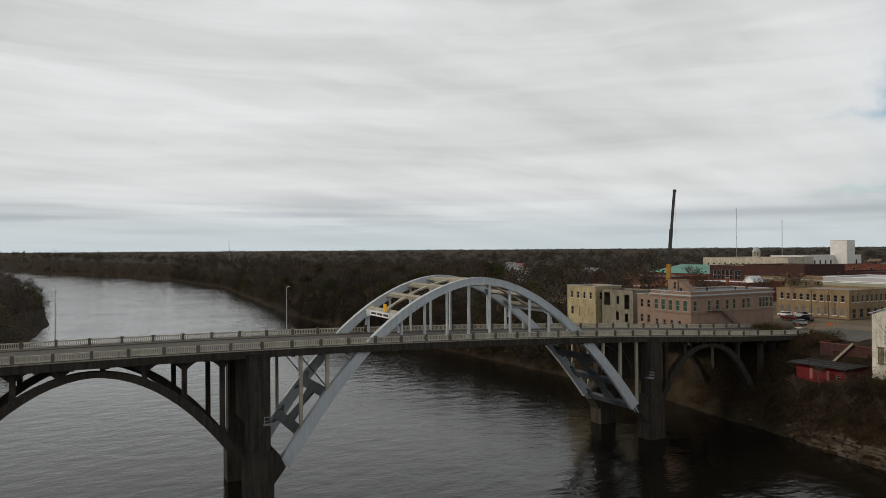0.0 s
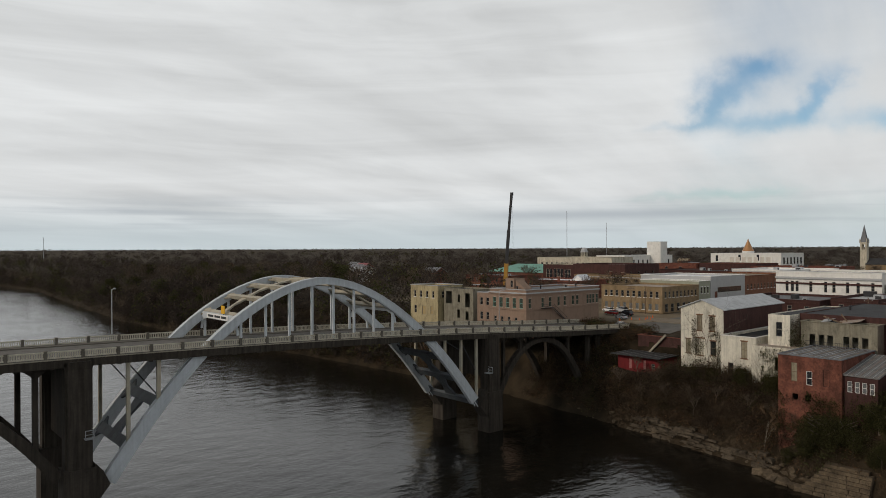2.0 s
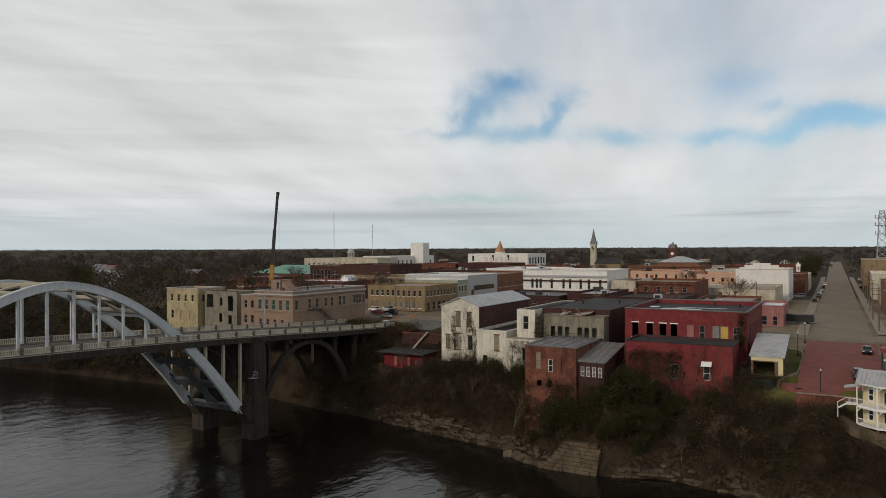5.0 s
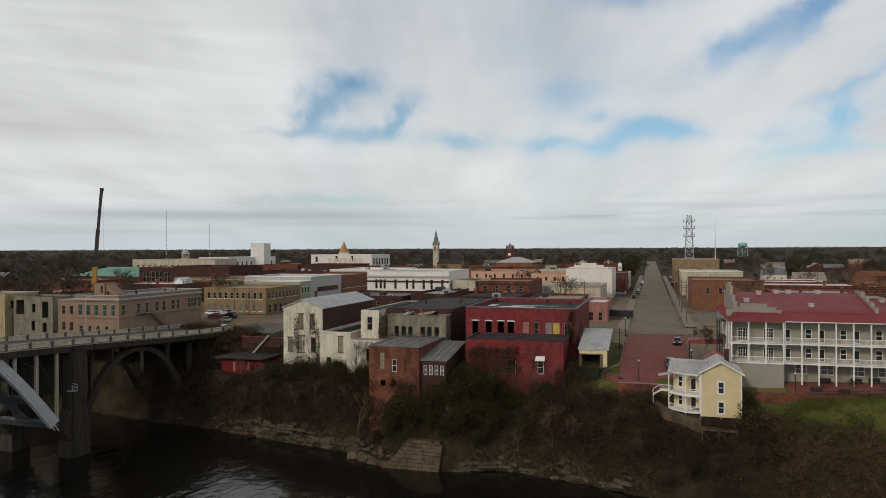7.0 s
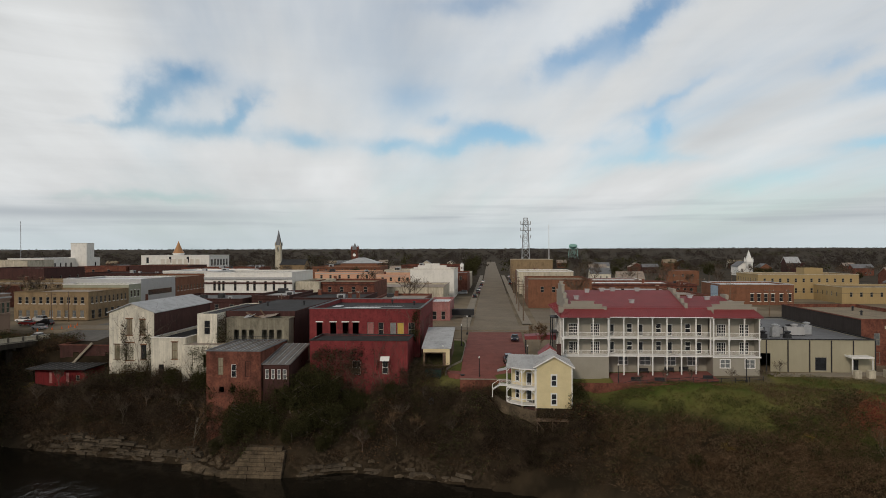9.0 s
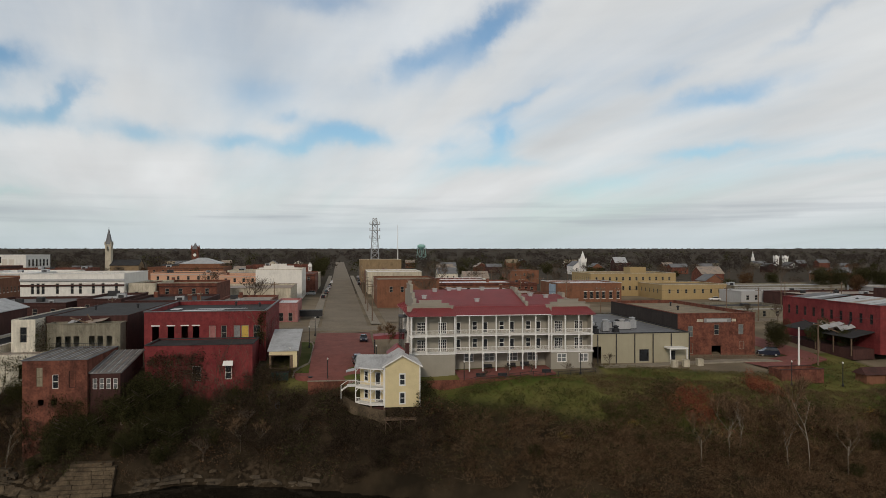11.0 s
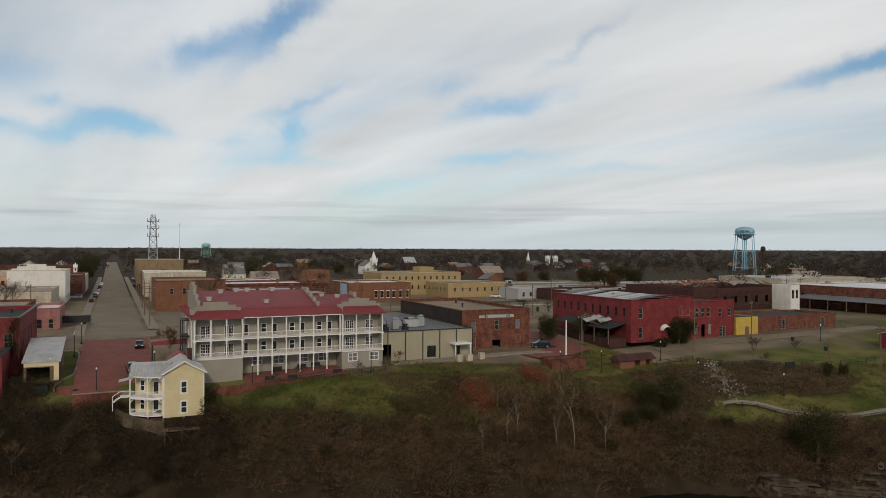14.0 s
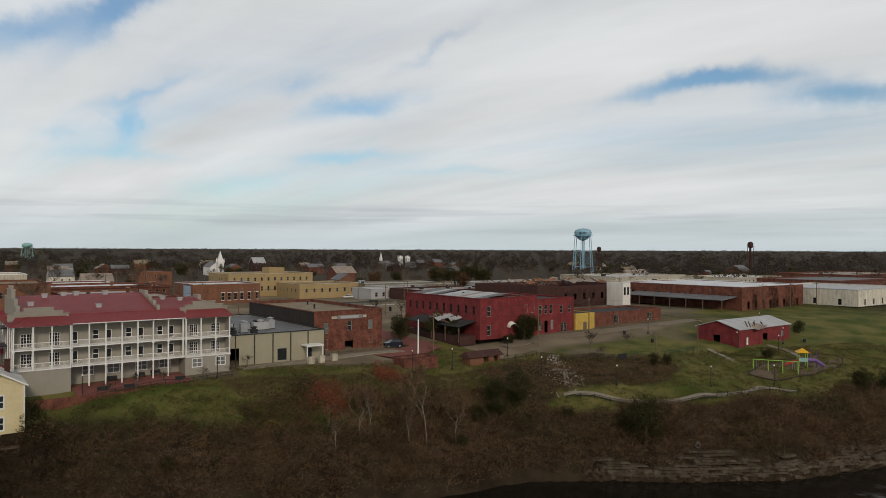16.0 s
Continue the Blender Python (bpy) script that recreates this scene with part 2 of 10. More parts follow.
CREAM = mat("cream_stucco", (0.50, 0.45, 0.35), 0.85, 0.35, 0.3, 4, 0.12, streak=0.4, grime=0.4)
GREY_PLASTER = mat("mossy_grey_plaster", (0.22, 0.20, 0.15), 0.9, 0.35, 0.6, 4, 0.25, streak=0.4, grime=0.6)
LIGHT_GREY = mat("light_grey_panels", (0.40, 0.40, 0.40), 0.8, 0.12, 0.3, 4, 0.08, streak=0.3)
GREENISH = mat("sage_stucco", (0.30, 0.31, 0.24), 0.85, 0.15, 0.4, 4, 0.1)
HOTEL_WALL = mat("taupe_stucco", (0.305, 0.283, 0.235), 0.85, 0.1, 0.4, 5, 0.1, streak=0.15)
TAN_METAL = mat("tan_metal_siding", (0.34, 0.31, 0.22), 0.6, 0.1, 0.3, 5, 0.05, streak=0.2)
YELLOW_SIDING = mat("pale_yellow_siding", (0.66, 0.56, 0.34), 0.75, 0.1, 0.5, 5, 0.06)
YELLOW_PAINT = mat("mustard_paint", (0.52, 0.36, 0.08), 0.8, 0.25, 0.5, 5, 0.1)
YELLOW_LIGHT = mat("ochre_stucco", (0.36, 0.265, 0.13), 0.85, 0.15, 0.3, 5, 0.1, streak=0.25)
PEACH = mat("peach_paint", (0.62, 0.36, 0.24), 0.85, 0.12, 0.3, 4, 0.08)
ROOF_RED = mat("red_metal_roof", (0.24, 0.045, 0.05), 0.5, 0.2, 0.35, 3, 0.08, spec=0.4, grime=0.15)
ROOF_METAL = mat("galvanised_roof", (0.42, 0.43, 0.44), 0.5, 0.25, 0.4, 3, 0.1, spec=0.4, streak=0.2, grime=0.35)
ROOF_RUSTY = mat("rusty_metal_roof", (0.36, 0.34, 0.32), 0.6, 0.4, 0.5, 3, 0.15, tint=(0.40, 0.30, 0.22), grime=0.55)
ROOF_TAR = mat("tar_roof", (0.042, 0.042, 0.044), 0.9, 0.45, 0.25, 3, 0.2, grime=0.5)
ROOF_GREY = mat("grey_membrane_roof", (0.17, 0.175, 0.185), 0.8, 0.25, 0.2, 3, 0.1, grime=0.35)
ROOF_RIB = mat("dull_ribbed_metal", (0.185, 0.18, 0.175), 0.7, 0.4, 0.5, 3, 0.1, streak=0.2, grime=0.5, spec=0.3)
ROOF_TAN = mat("tan_gravel_roof", (0.25, 0.20, 0.135), 0.9, 0.3, 0.2, 4, 0.2, grime=0.4)
ROOF_WHITE = mat("white_membrane_roof", (0.70, 0.72, 0.75), 0.7, 0.2, 0.15, 3, 0.08, grime=0.25)
ROOF_GREEN = mat("green_copper_roof", (0.16, 0.33, 0.27), 0.7, 0.2, 0.3, 3, 0.08)
DARK_METAL = mat("dark_metal", (0.025, 0.025, 0.027), 0.5, 0.2, 1.0, 5, 0.05)
WOOD = mat("weathered_wood", (0.16, 0.11, 0.075), 0.9, 0.35, 1.2, 8, 0.2)
COPPER = mat("copper_cone", (0.38, 0.20, 0.09), 0.45, 0.15, 0.3, 3, 0.05, metal=0.3)
TOWER_BLUE = mat("pale_blue_paint", (0.25, 0.44, 0.55), 0.55, 0.12, 0.2, 2, 0.04, streak=0.3)
TOWER_GREEN = mat("pale_green_paint", (0.26, 0.46, 0.42), 0.55, 0.12, 0.2, 2, 0.04)
GALV = mat("galvanised_steel", (0.36, 0.37, 0.38), 0.5, 0.2, 1.0, 4, 0.05, metal=0.3)
CRANE_YELLOW = mat("crane_yellow", (0.36, 0.19, 0.03), 0.5, 0.15, 0.5, 4, 0.03)
LIME = mat("lime_plastic", (0.28, 0.50, 0.08), 0.5, 0.1, 1, 5, 0.02)
PURPLE = mat("purple_plastic", (0.16, 0.09, 0.26), 0.5, 0.1, 1, 5, 0.02)
RED_PLASTIC = mat("red_plastic", (0.40, 0.04, 0.03), 0.45, 0.1, 1, 5, 0.02)
SIGN_YELLOW = mat("sign_yellow", (0.72, 0.40, 0.02), 0.5, 0.1, 1, 5, 0.02)
MULCH = mat("play_mulch", (0.13, 0.095, 0.065), 0.95, 0.3, 0.8, 9, 0.3)
ROCK = mat("chalk_rock", (0.080, 0.058, 0.037), 0.95, 0.5, 0.5, 4, 0.5, tint=(0.165, 0.125, 0.080), grime=0.6)
RIPRAP = mat("pale_riprap", (0.34, 0.31, 0.27), 0.95, 0.3, 1.0, 4, 0.3, island=0.5)
BARK = mat("bark", (0.13, 0.10, 0.075), 0.95, 0.3, 1.5, 8, 0.3)
BARK_PALE = mat("pale_bark", (0.25, 0.215, 0.17), 0.95, 0.3, 1.5, 8, 0.2)
TWIG = mat("winter_twigs", (0.060, 0.040, 0.027), 0.95, 0.7, 0.2, 0.9, 0.0, island=0.35, tint=(0.130, 0.096, 0.066), spec=0.1)
DRYLEAF = mat("dry_brush_leaves", (0.066, 0.036, 0.020), 0.95, 0.5, 0.3, 0.9, 0.0, island=0.45, tint=(0.140, 0.080, 0.040), spec=0.1)
WINTER_GRASS = mat("winter_grass", (0.085, 0.090, 0.026), 0.9, 0.4, 0.1, 1.0, 0.0, island=0.5, tint=(0.190, 0.152, 0.062), spec=0.1)
GREENLEAF = mat("dark_evergreen_leaves", (0.040, 0.040, 0.017), 0.9, 0.45, 0.15, 1.0, 0.0, island=0.8, tint=(0.080, 0.076, 0.031), spec=0.06)
OLIVELEAF = mat("olive_scrub_leaves", (0.050, 0.055, 0.022), 0.9, 0.4, 0.1, 1.0, 0.0, island=0.8, tint=(0.085, 0.085, 0.032), spec=0.15)
REDLEAF = mat("russet_leaves", (0.24, 0.062, 0.046), 0.9, 0.4, 0.15, 1.0, 0.0, island=0.7, tint=(0.26, 0.10, 0.05), spec=0.1)
# bridge steel below the deck: underside shade put into the base colour, plus stains
STEEL_SHADED = mat("shade_darkened_grimy_steel", (0.09, 0.10, 0.11), 0.6, 0.4, 0.5, 4, 0.1, streak=0.4, grime=0.5)
TANTWIG = mat("tan_winter_twigs", (0.140, 0.086, 0.050), 0.95, 0.65, 0.2, 0.9, 0.0, island=0.35, tint=(0.285, 0.188, 0.112), spec=0.1)
YELLOWLEAF = mat("yellow_autumn_leaves", (0.28, 0.17, 0.03), 0.9, 0.4, 0.3, 1.0, 0.0, island=0.6, tint=(0.36, 0.24, 0.05), spec=0.1)
TANGRASS = mat("dead_tan_grass", (0.110, 0.074, 0.038), 0.95, 0.5, 0.12, 1.0, 0.0, island=0.5, tint=(0.225, 0.162, 0.090), spec=0.1)
FARTWIG = mat("far_bare_woods", (0.052, 0.042, 0.036), 0.95, 0.5, 0.05, 0.3, 0.0, island=0.08, tint=(0.094, 0.076, 0.064), spec=0.05)


def see_through(mt, share):
    """Twigs and leaves let part of the light through to their shaded side."""
    nt = mt.node_tree
    bs, out = nt.nodes["Principled BSDF"], nt.nodes["Material Output"]
    tl, mx = nt.nodes.new("ShaderNodeBsdfTranslucent"), nt.nodes.new("ShaderNodeMixShader")
    nt.links.new(bs.inputs["Base Color"].links[0].from_socket, tl.inputs["Color"])
    mx.inputs[0].default_value = share
    nt.links.new(bs.outputs[0], mx.inputs[1])
    nt.links.new(tl.outputs[0], mx.inputs[2])
    nt.links.new(mx.outputs[0], out.inputs[0])


see_through(FARTWIG, 0.45)
for leaf_ in (GREENLEAF, OLIVELEAF, TWIG, TANTWIG, WINTER_GRASS, TANGRASS):
    see_through(leaf_, 0.3)


def glass_mat(name, color, rough=0.15):
    mt = mat(name, color, rough, 0.5, 0.7, 2.0, 0.0, spec=0.6)
    return mt


WORN_FRAME = mat("worn_window_frame", (0.27, 0.25, 0.21), 0.8, 0.4, 1.5, 6, 0.1)
BOARD = mat("weathered_boards", (0.27, 0.235, 0.165), 0.9, 0.4, 1.2, 6, 0.2, streak=0.3, grime=0.3)
LINTEL = mat("rusty_lintel", (0.20, 0.10, 0.055), 0.9, 0.4, 1.0, 6, 0.2)
GLASS = glass_mat("dark_window_glass", (0.02, 0.022, 0.025))
GLASS_PALE = glass_mat("curtained_window_glass", (0.14, 0.15, 0.15), 0.3)
GREEN_PANE = glass_mat("green_tinted_glass", (0.045, 0.065, 0.05), 0.25)
PINK_TRIM = mat("pale_pink_trim", (0.36, 0.28, 0.22), 0.85, 0.25, 0.8, 5, 0.1)
SHUTTER = mat("boarded_grey", (0.22, 0.22, 0.22), 0.85, 0.3, 1.5, 6, 0.1)


def water_material():
    mt = bpy.data.materials.new("river_water")
    mt.use_nodes = True
    nt = mt.node_tree
    bs = nt.nodes["Principled BSDF"]
    N, L = nt.nodes.new, nt.links.new
    geo = N("ShaderNodeNewGeometry")
    bs.inputs["Base Color"].default_value = (0.009, 0.008, 0.006, 1)
    bs.inputs["Roughness"].default_value = 0.09
    bs.inputs["IOR"].default_value = 1.33
    prev = None
    for sc, st, dist in ((1.2, 0.2, 0.22), (0.24, 0.24, 0.9)):
        n = N("ShaderNodeTexNoise")
        n.inputs["Scale"].default_value, n.inputs["Detail"].default_value = sc, 4.0
        mp = N("ShaderNodeMapping")
        mp.inputs["Rotation"].default_value = (0, 0, radians(20))
        mp.inputs["Scale"].default_value = (1.0, 0.6, 1.0)
        L(geo.outputs["Position"], mp.inputs[0])
        L(mp.outputs[0], n.inputs["Vector"])
        b = N("ShaderNodeBump")
        b.inputs["Strength"].default_value, b.inputs["Distance"].default_value = st, dist
        L(n.outputs["Fac"], b.inputs["Height"])
        if prev:
            L(prev.outputs[0], b.inputs["Normal"])
        prev = b
    L(prev.outputs[0], bs.inputs["Normal"])
    # calm and ruffled patches
    pn = N("ShaderNodeTexNoise")
    pn.inputs["Scale"].default_value, pn.inputs["Detail"].default_value = 0.018, 3.0
    L(geo.outputs["Position"], pn.inputs["Vector"])
    mr = N("ShaderNodeMapRange")
    for i, v in enumerate((0.4, 0.65, 0.05, 0.17)):
        mr.inputs[i + 1].default_value = v
    L(pn.outputs["Fac"], mr.inputs[0])
    L(mr.outputs[0], bs.inputs["Roughness"])
    return mt


WATER = water_material()


# ---- mesh helpers ----
class Shape:
    """Collects vertices and faces of one mesh."""

    def __init__(self):
        self.v, self.f = [], []

    def add(self, vs, fs):
        n = len(self.v)
        self.v += [tuple(p) for p in vs]
        self.f += [tuple(i + n for i in f) for f in fs]
        return self

    def quad(self, a, b, c, d):
        return self.add((a, b, c, d), ((0, 1, 2, 3),))

    def tri(self, a, b, c):
        return self.add((a, b, c), ((0, 1, 2),))

    def box(self, x0, x1, y0, y1, z0, z1):
        vs = [(x, y, z) for z in (z0, z1) for y in (y0, y1) for x in (x0, x1)]
        return self.add(vs, ((0, 2, 3, 1), (4, 5, 7, 6), (0, 1, 5, 4), (2, 6, 7, 3), (0, 4, 6, 2), (1, 3, 7, 5)))

    def beam(self, a, b, w, h=None, up=(0, 0, 1), w2=None, h2=None):
        """A bar of rectangular section from a to b."""
        a, b = Vector(a), Vector(b)
        h = w if h is None else h
        w2, h2 = (w if w2 is None else w2), (h if h2 is None else h2)
        d = (b - a).normalized()
        s = d.cross(Vector(up))
        s = s.normalized() if s.length > 1e-4 else Vector((1, 0, 0))
        u = s.cross(d).normalized()
        vs = [a - s * w / 2 - u * h / 2, a + s * w / 2 - u * h / 2, a + s * w / 2 + u * h / 2, a - s * w / 2 + u * h / 2,
              b - s * w2 / 2 - u * h2 / 2, b + s * w2 / 2 - u * h2 / 2, b + s * w2 / 2 + u * h2 / 2, b - s * w2 / 2 + u * h2 / 2]
        return self.add(vs, ((0, 3, 2, 1), (4, 5, 6, 7), (0, 1, 5, 4), (1, 2, 6, 5), (2, 3, 7, 6), (3, 0, 4, 7)))

    def tube(self, a, b, r, r2=None, n=8, caps=True):
        a, b = Vector(a), Vector(b)
        r2 = r if r2 is None else r2
        d = (b - a).normalized()
        s = d.cross(Vector((0, 0, 1)))
        s = s.normalized() if s.length > 1e-4 else Vector((1, 0, 0))
        u = s.cross(d).normalized()
        vs = []
        for p, rr in ((a, r), (b, r2)):
            for i in range(n):
                t = 2 * math.pi * i / n
                vs.append(p + (s * math.cos(t) + u * math.sin(t)) * rr)
        fs = [(i, (i + 1) % n, n + (i + 1) % n, n + i) for i in range(n)]
        if caps:
            fs += [tuple(range(n - 1, -1, -1)), tuple(range(n, 2 * n))]
        return self.add(vs, fs)

    def lathe(self, c, prof, n=16):
        """Profile rows (radius, height) turned about the upright through c."""
        vs = [(c[0] + r * math.cos(2 * math.pi * i / n), c[1] + r * math.sin(2 * math.pi * i / n), c[2] + z) for r, z in prof for i in range(n)]
        fs = [(k * n + i, k * n + (i + 1) % n, (k + 1) * n + (i + 1) % n, (k + 1) * n + i) for k in range(len(prof) - 1) for i in range(n)]
        fs += [tuple(range(n - 1, -1, -1)), tuple(range((len(prof) - 1) * n, len(prof) * n))]
        return self.add(vs, fs)

    def mesh(self, name, material):
        me = bpy.data.meshes.new(name)
        me.from_pydata(self.v, [], self.f)
        if material:
            me.materials.append(material)
        me.update()
        return me


def part(name, shape, material, parent, label=""):
    """One mesh object under a thing or under a part. shape: a Shape or a ready mesh."""
    me = shape.mesh(name, material) if isinstance(shape, Shape) else shape
    ob = new(name, me)
    ob.parent = parent
    if label:
        ob["label"] = label
    return ob


def thing(name, label, category, group="", kind="", at=(0, 0, 0), rz=0.0):
    ob = new(name)
    ob.empty_display_size = 0.5
    ob.matrix_basis = pose(*at, 0, 0, rz)
    return tagged(ob, label, category, group, kind)


def solid(name, shape, material, label, category, group="", kind=""):
    ob = new(name, shape.mesh(name, material))
    return tagged(ob, label, category, group, kind)


# ---- land ----
def lerp(x, xs, ys):
    return float(np.interp(x, xs, ys))


WEST_X = [-5000, -3000, -1747, -1464, -1121, -816, -434, -356, -200, -135, -116, -101, -85, -70, -59, -48, -38, -27, -12, -2, 4, 40, 70, 87, 101, 109, 126, 149, 250, 500, 5000]
WEST_Y = [-900, -420, -54, 23, 142, 163, 129, 131, 142, 144, 140.4, 139, 135, 132, 130, 124.5, 123.5, 127.5, 124, 120.6, 118, 103, 93, 90.5, 81, 74, 63, 56, 28, -30, -200]
EAST_X = [-5000, -3000, -1747, -1100, -815, -458, -387, -200, -100, 0, 300, 600, 5000]
EAST_Y = [-1100, -620, -170, -60, -20, -8, -14, -24, -50, -90, -150, -190, -500]
PROF_S = [-60, -12, 0, 2, 5, 9, 14, 20, 30, 50, 75, 110, 200]
PROF_X = [-200, -20, 3, 14, 50, 75, 100, 115, 170, 300]
PROF_Z = [
    [-6, -3, 0, 3.5, 7, 11, 15, 18, 19.5, 20, 20, 20, 20],
    [-6, -3, 0, 3.5, 7, 11, 15, 17.5, 18.5, 19.3, 20, 20, 20],
    [-6, -3, 0, 4, 8.5, 13, 16.0, 17.3, 18.5, 19.2, 20, 20, 20],
    [-6, -3, 0, 4, 8.5, 12.5, 15.2, 16.6, 17.5, 18.6, 20, 20, 20],
    [-6, -3, 0, 2.5, 6, 9.5, 13, 15.8, 17.3, 18, 19.5, 20, 20],
    [-6, -3, 0, 2, 5, 8, 11, 13.6, 16.6, 17.8, 19.5, 20, 20],
    [-6, -3, 0, 3.5, 6, 8, 10, 12, 14.8, 17.8, 19.2, 20, 20],
    [-6, -3, 0, 4.5, 7, 8.8, 10.7, 12.4, 14.2, 16.6, 19, 20, 20],
    [-6, -3, 0, 4.5, 7, 9, 11, 12.6, 14.2, 15.8, 18.6, 20, 20],
    [-6, -3, 0, 4.5, 7, 9, 11, 12.6, 14.2, 15.8, 18.6, 20, 20],
]


def shore_dist(x, y):
    """How far a place lies inland of the town-side water line (negative over the river)."""
    yw = lerp(x, WEST_X, WEST_Y)
    slope = (lerp(x + 6, WEST_X, WEST_Y) - lerp(x - 6, WEST_X, WEST_Y)) / 12
    return (y - yw) / math.sqrt(1 + slope * slope)


def ground_z(x, y):
    s = shore_dist(x, y)
    if s > -45 or y > 0:
        k = int(np.searchsorted(PROF_X, x))
        if k == 0 or k == len(PROF_X):
            row = PROF_Z[min(k, len(PROF_X) - 1)]
            z = lerp(s, PROF_S, row)
        else:
            f = (x - PROF_X[k - 1]) / (PROF_X[k] - PROF_X[k - 1])
            z = lerp(s, PROF_S, PROF_Z[k - 1]) * (1 - f) + lerp(s, PROF_S, PROF_Z[k]) * f
    else:
        z = -6.0
    e = lerp(x, EAST_X, EAST_Y) - y
    if e > -30:
        z = max(z, lerp(e, [-30, 0, 6, 20, 200], [-6, 0, 4, 7, 9]))
    if z > 5:                                # land rises slowly to far low hills
        r = math.hypot(x, y)
        if r > 700:
            t = min(1.0, (r - 700) / 2600)
            z += 23.5 * t * t * (3 - 2 * t)
    if -107 < x < -87 and 141 < y < 158:      # levelled ground at the low red store
        z = min(z, 10.9 if y > 146 else 10.9 - (146 - y) * 0.5)
    if -4 < x < 20 and 115 < y < 133:        # shelf under the yellow house
        z += 1.1 * math.exp(-((x - 7) / 7) ** 4 - ((y - 124.5) / 5) ** 4)
    if 0.5 < z < 16.5:                       # uneven bluff
        z += 0.9 * noise.noise((x * 0.13, y * 0.13, 0.0)) + 0.4 * noise.noise((x * 0.5, y * 0.5, 4.0))
    return z


def spaced(*runs):
    """Grid lines from runs of (start, stop, step)."""
    out = []
    for a, b, st in runs:
        out += list(np.arange(a, b - 1e-6, st))
    return out + [runs[-1][1]]


def ground_material():
    mt = bpy.data.materials.new("land_cover")
    mt.use_nodes = True
    nt = mt.node_tree
    bs = nt.nodes["Principled BSDF"]
    N, L = nt.nodes.new, nt.links.new
    geo = N("ShaderNodeNewGeometry")
    att = N("ShaderNodeAttribute")
    att.attribute_name = "cover"
    sep = N("ShaderNodeSeparateColor")
    L(att.outputs["Color"], sep.inputs[0])

    def nz(scale, detail=4.0):
        n = N("ShaderNodeTexNoise")
        n.inputs["Scale"].default_value, n.inputs["Detail"].default_value = scale, detail
        L(geo.outputs["Position"], n.inputs["Vector"])
        return n.outputs["Fac"]

    def two(scale, a, b, p0=0.35, p1=0.65):
        r = N("ShaderNodeValToRGB")
        r.color_ramp.elements[0].position, r.color_ramp.elements[1].position = p0, p1
        r.color_ramp.elements[0].color, r.color_ramp.elements[1].color = (*a, 1), (*b, 1)
        L(nz(scale), r.inputs[0])
        return r.outputs[0]

    def mix(f, a, b):
        n = N("ShaderNodeMix")
        n.data_type = "RGBA"
        L(f, n.inputs["Factor"])
        L(a, n.inputs["A"])
        L(b, n.inputs["B"])
        return n.outputs["Result"]

    scrub = two(0.22, (0.017, 0.013, 0.008), (0.045, 0.033, 0.020))
    lawn = two(0.13, (0.060, 0.080, 0.016), (0.155, 0.138, 0.046))
    dirt = two(0.08, (0.140, 0.114, 0.080), (0.245, 0.198, 0.138))
    rock = two(1.3, (0.014, 0.010, 0.006), (0.070, 0.051, 0.033), 0.42, 0.62)
    c = mix(sep.outputs[0], scrub, lawn)
    c = mix(sep.outputs[1], c, dirt)
    c = mix(sep.outputs[2], c, rock)
    L(c, bs.inputs["Base Color"])
    bs.inputs["Roughness"].default_value = 0.95
    bs.inputs["Specular IOR Level"].default_value = 0.1
    bp = N("ShaderNodeBump")
    bp.inputs["Strength"].default_value, bp.inputs["Distance"].default_value = 0.5, 0.3
    L(nz(1.3, 6.0), bp.inputs["Height"])
    L(bp.outputs[0], bs.inputs["Normal"])
    return mt


def smooth(a, b, x):
    t = min(1.0, max(0.0, (x - a) / (b - a)))
    return t * t * (3 - 2 * t)


SLOPE = [(94, 97), (108, 101), (118, 95), (125, 90), (137, 93), (141, 100), (139, 107), (128, 111), (121, 118), (98, 119)]


def in_slope(x, y):
    """Inside the brown scrub slope above the park path."""
    c = False
    for (x0, y0), (x1, y1) in zip(SLOPE, SLOPE[1:] + SLOPE[:1]):
        if (y0 > y) != (y1 > y) and x < x0 + (y - y0) * (x1 - x0) / (y1 - y0):
            c = not c
    return c


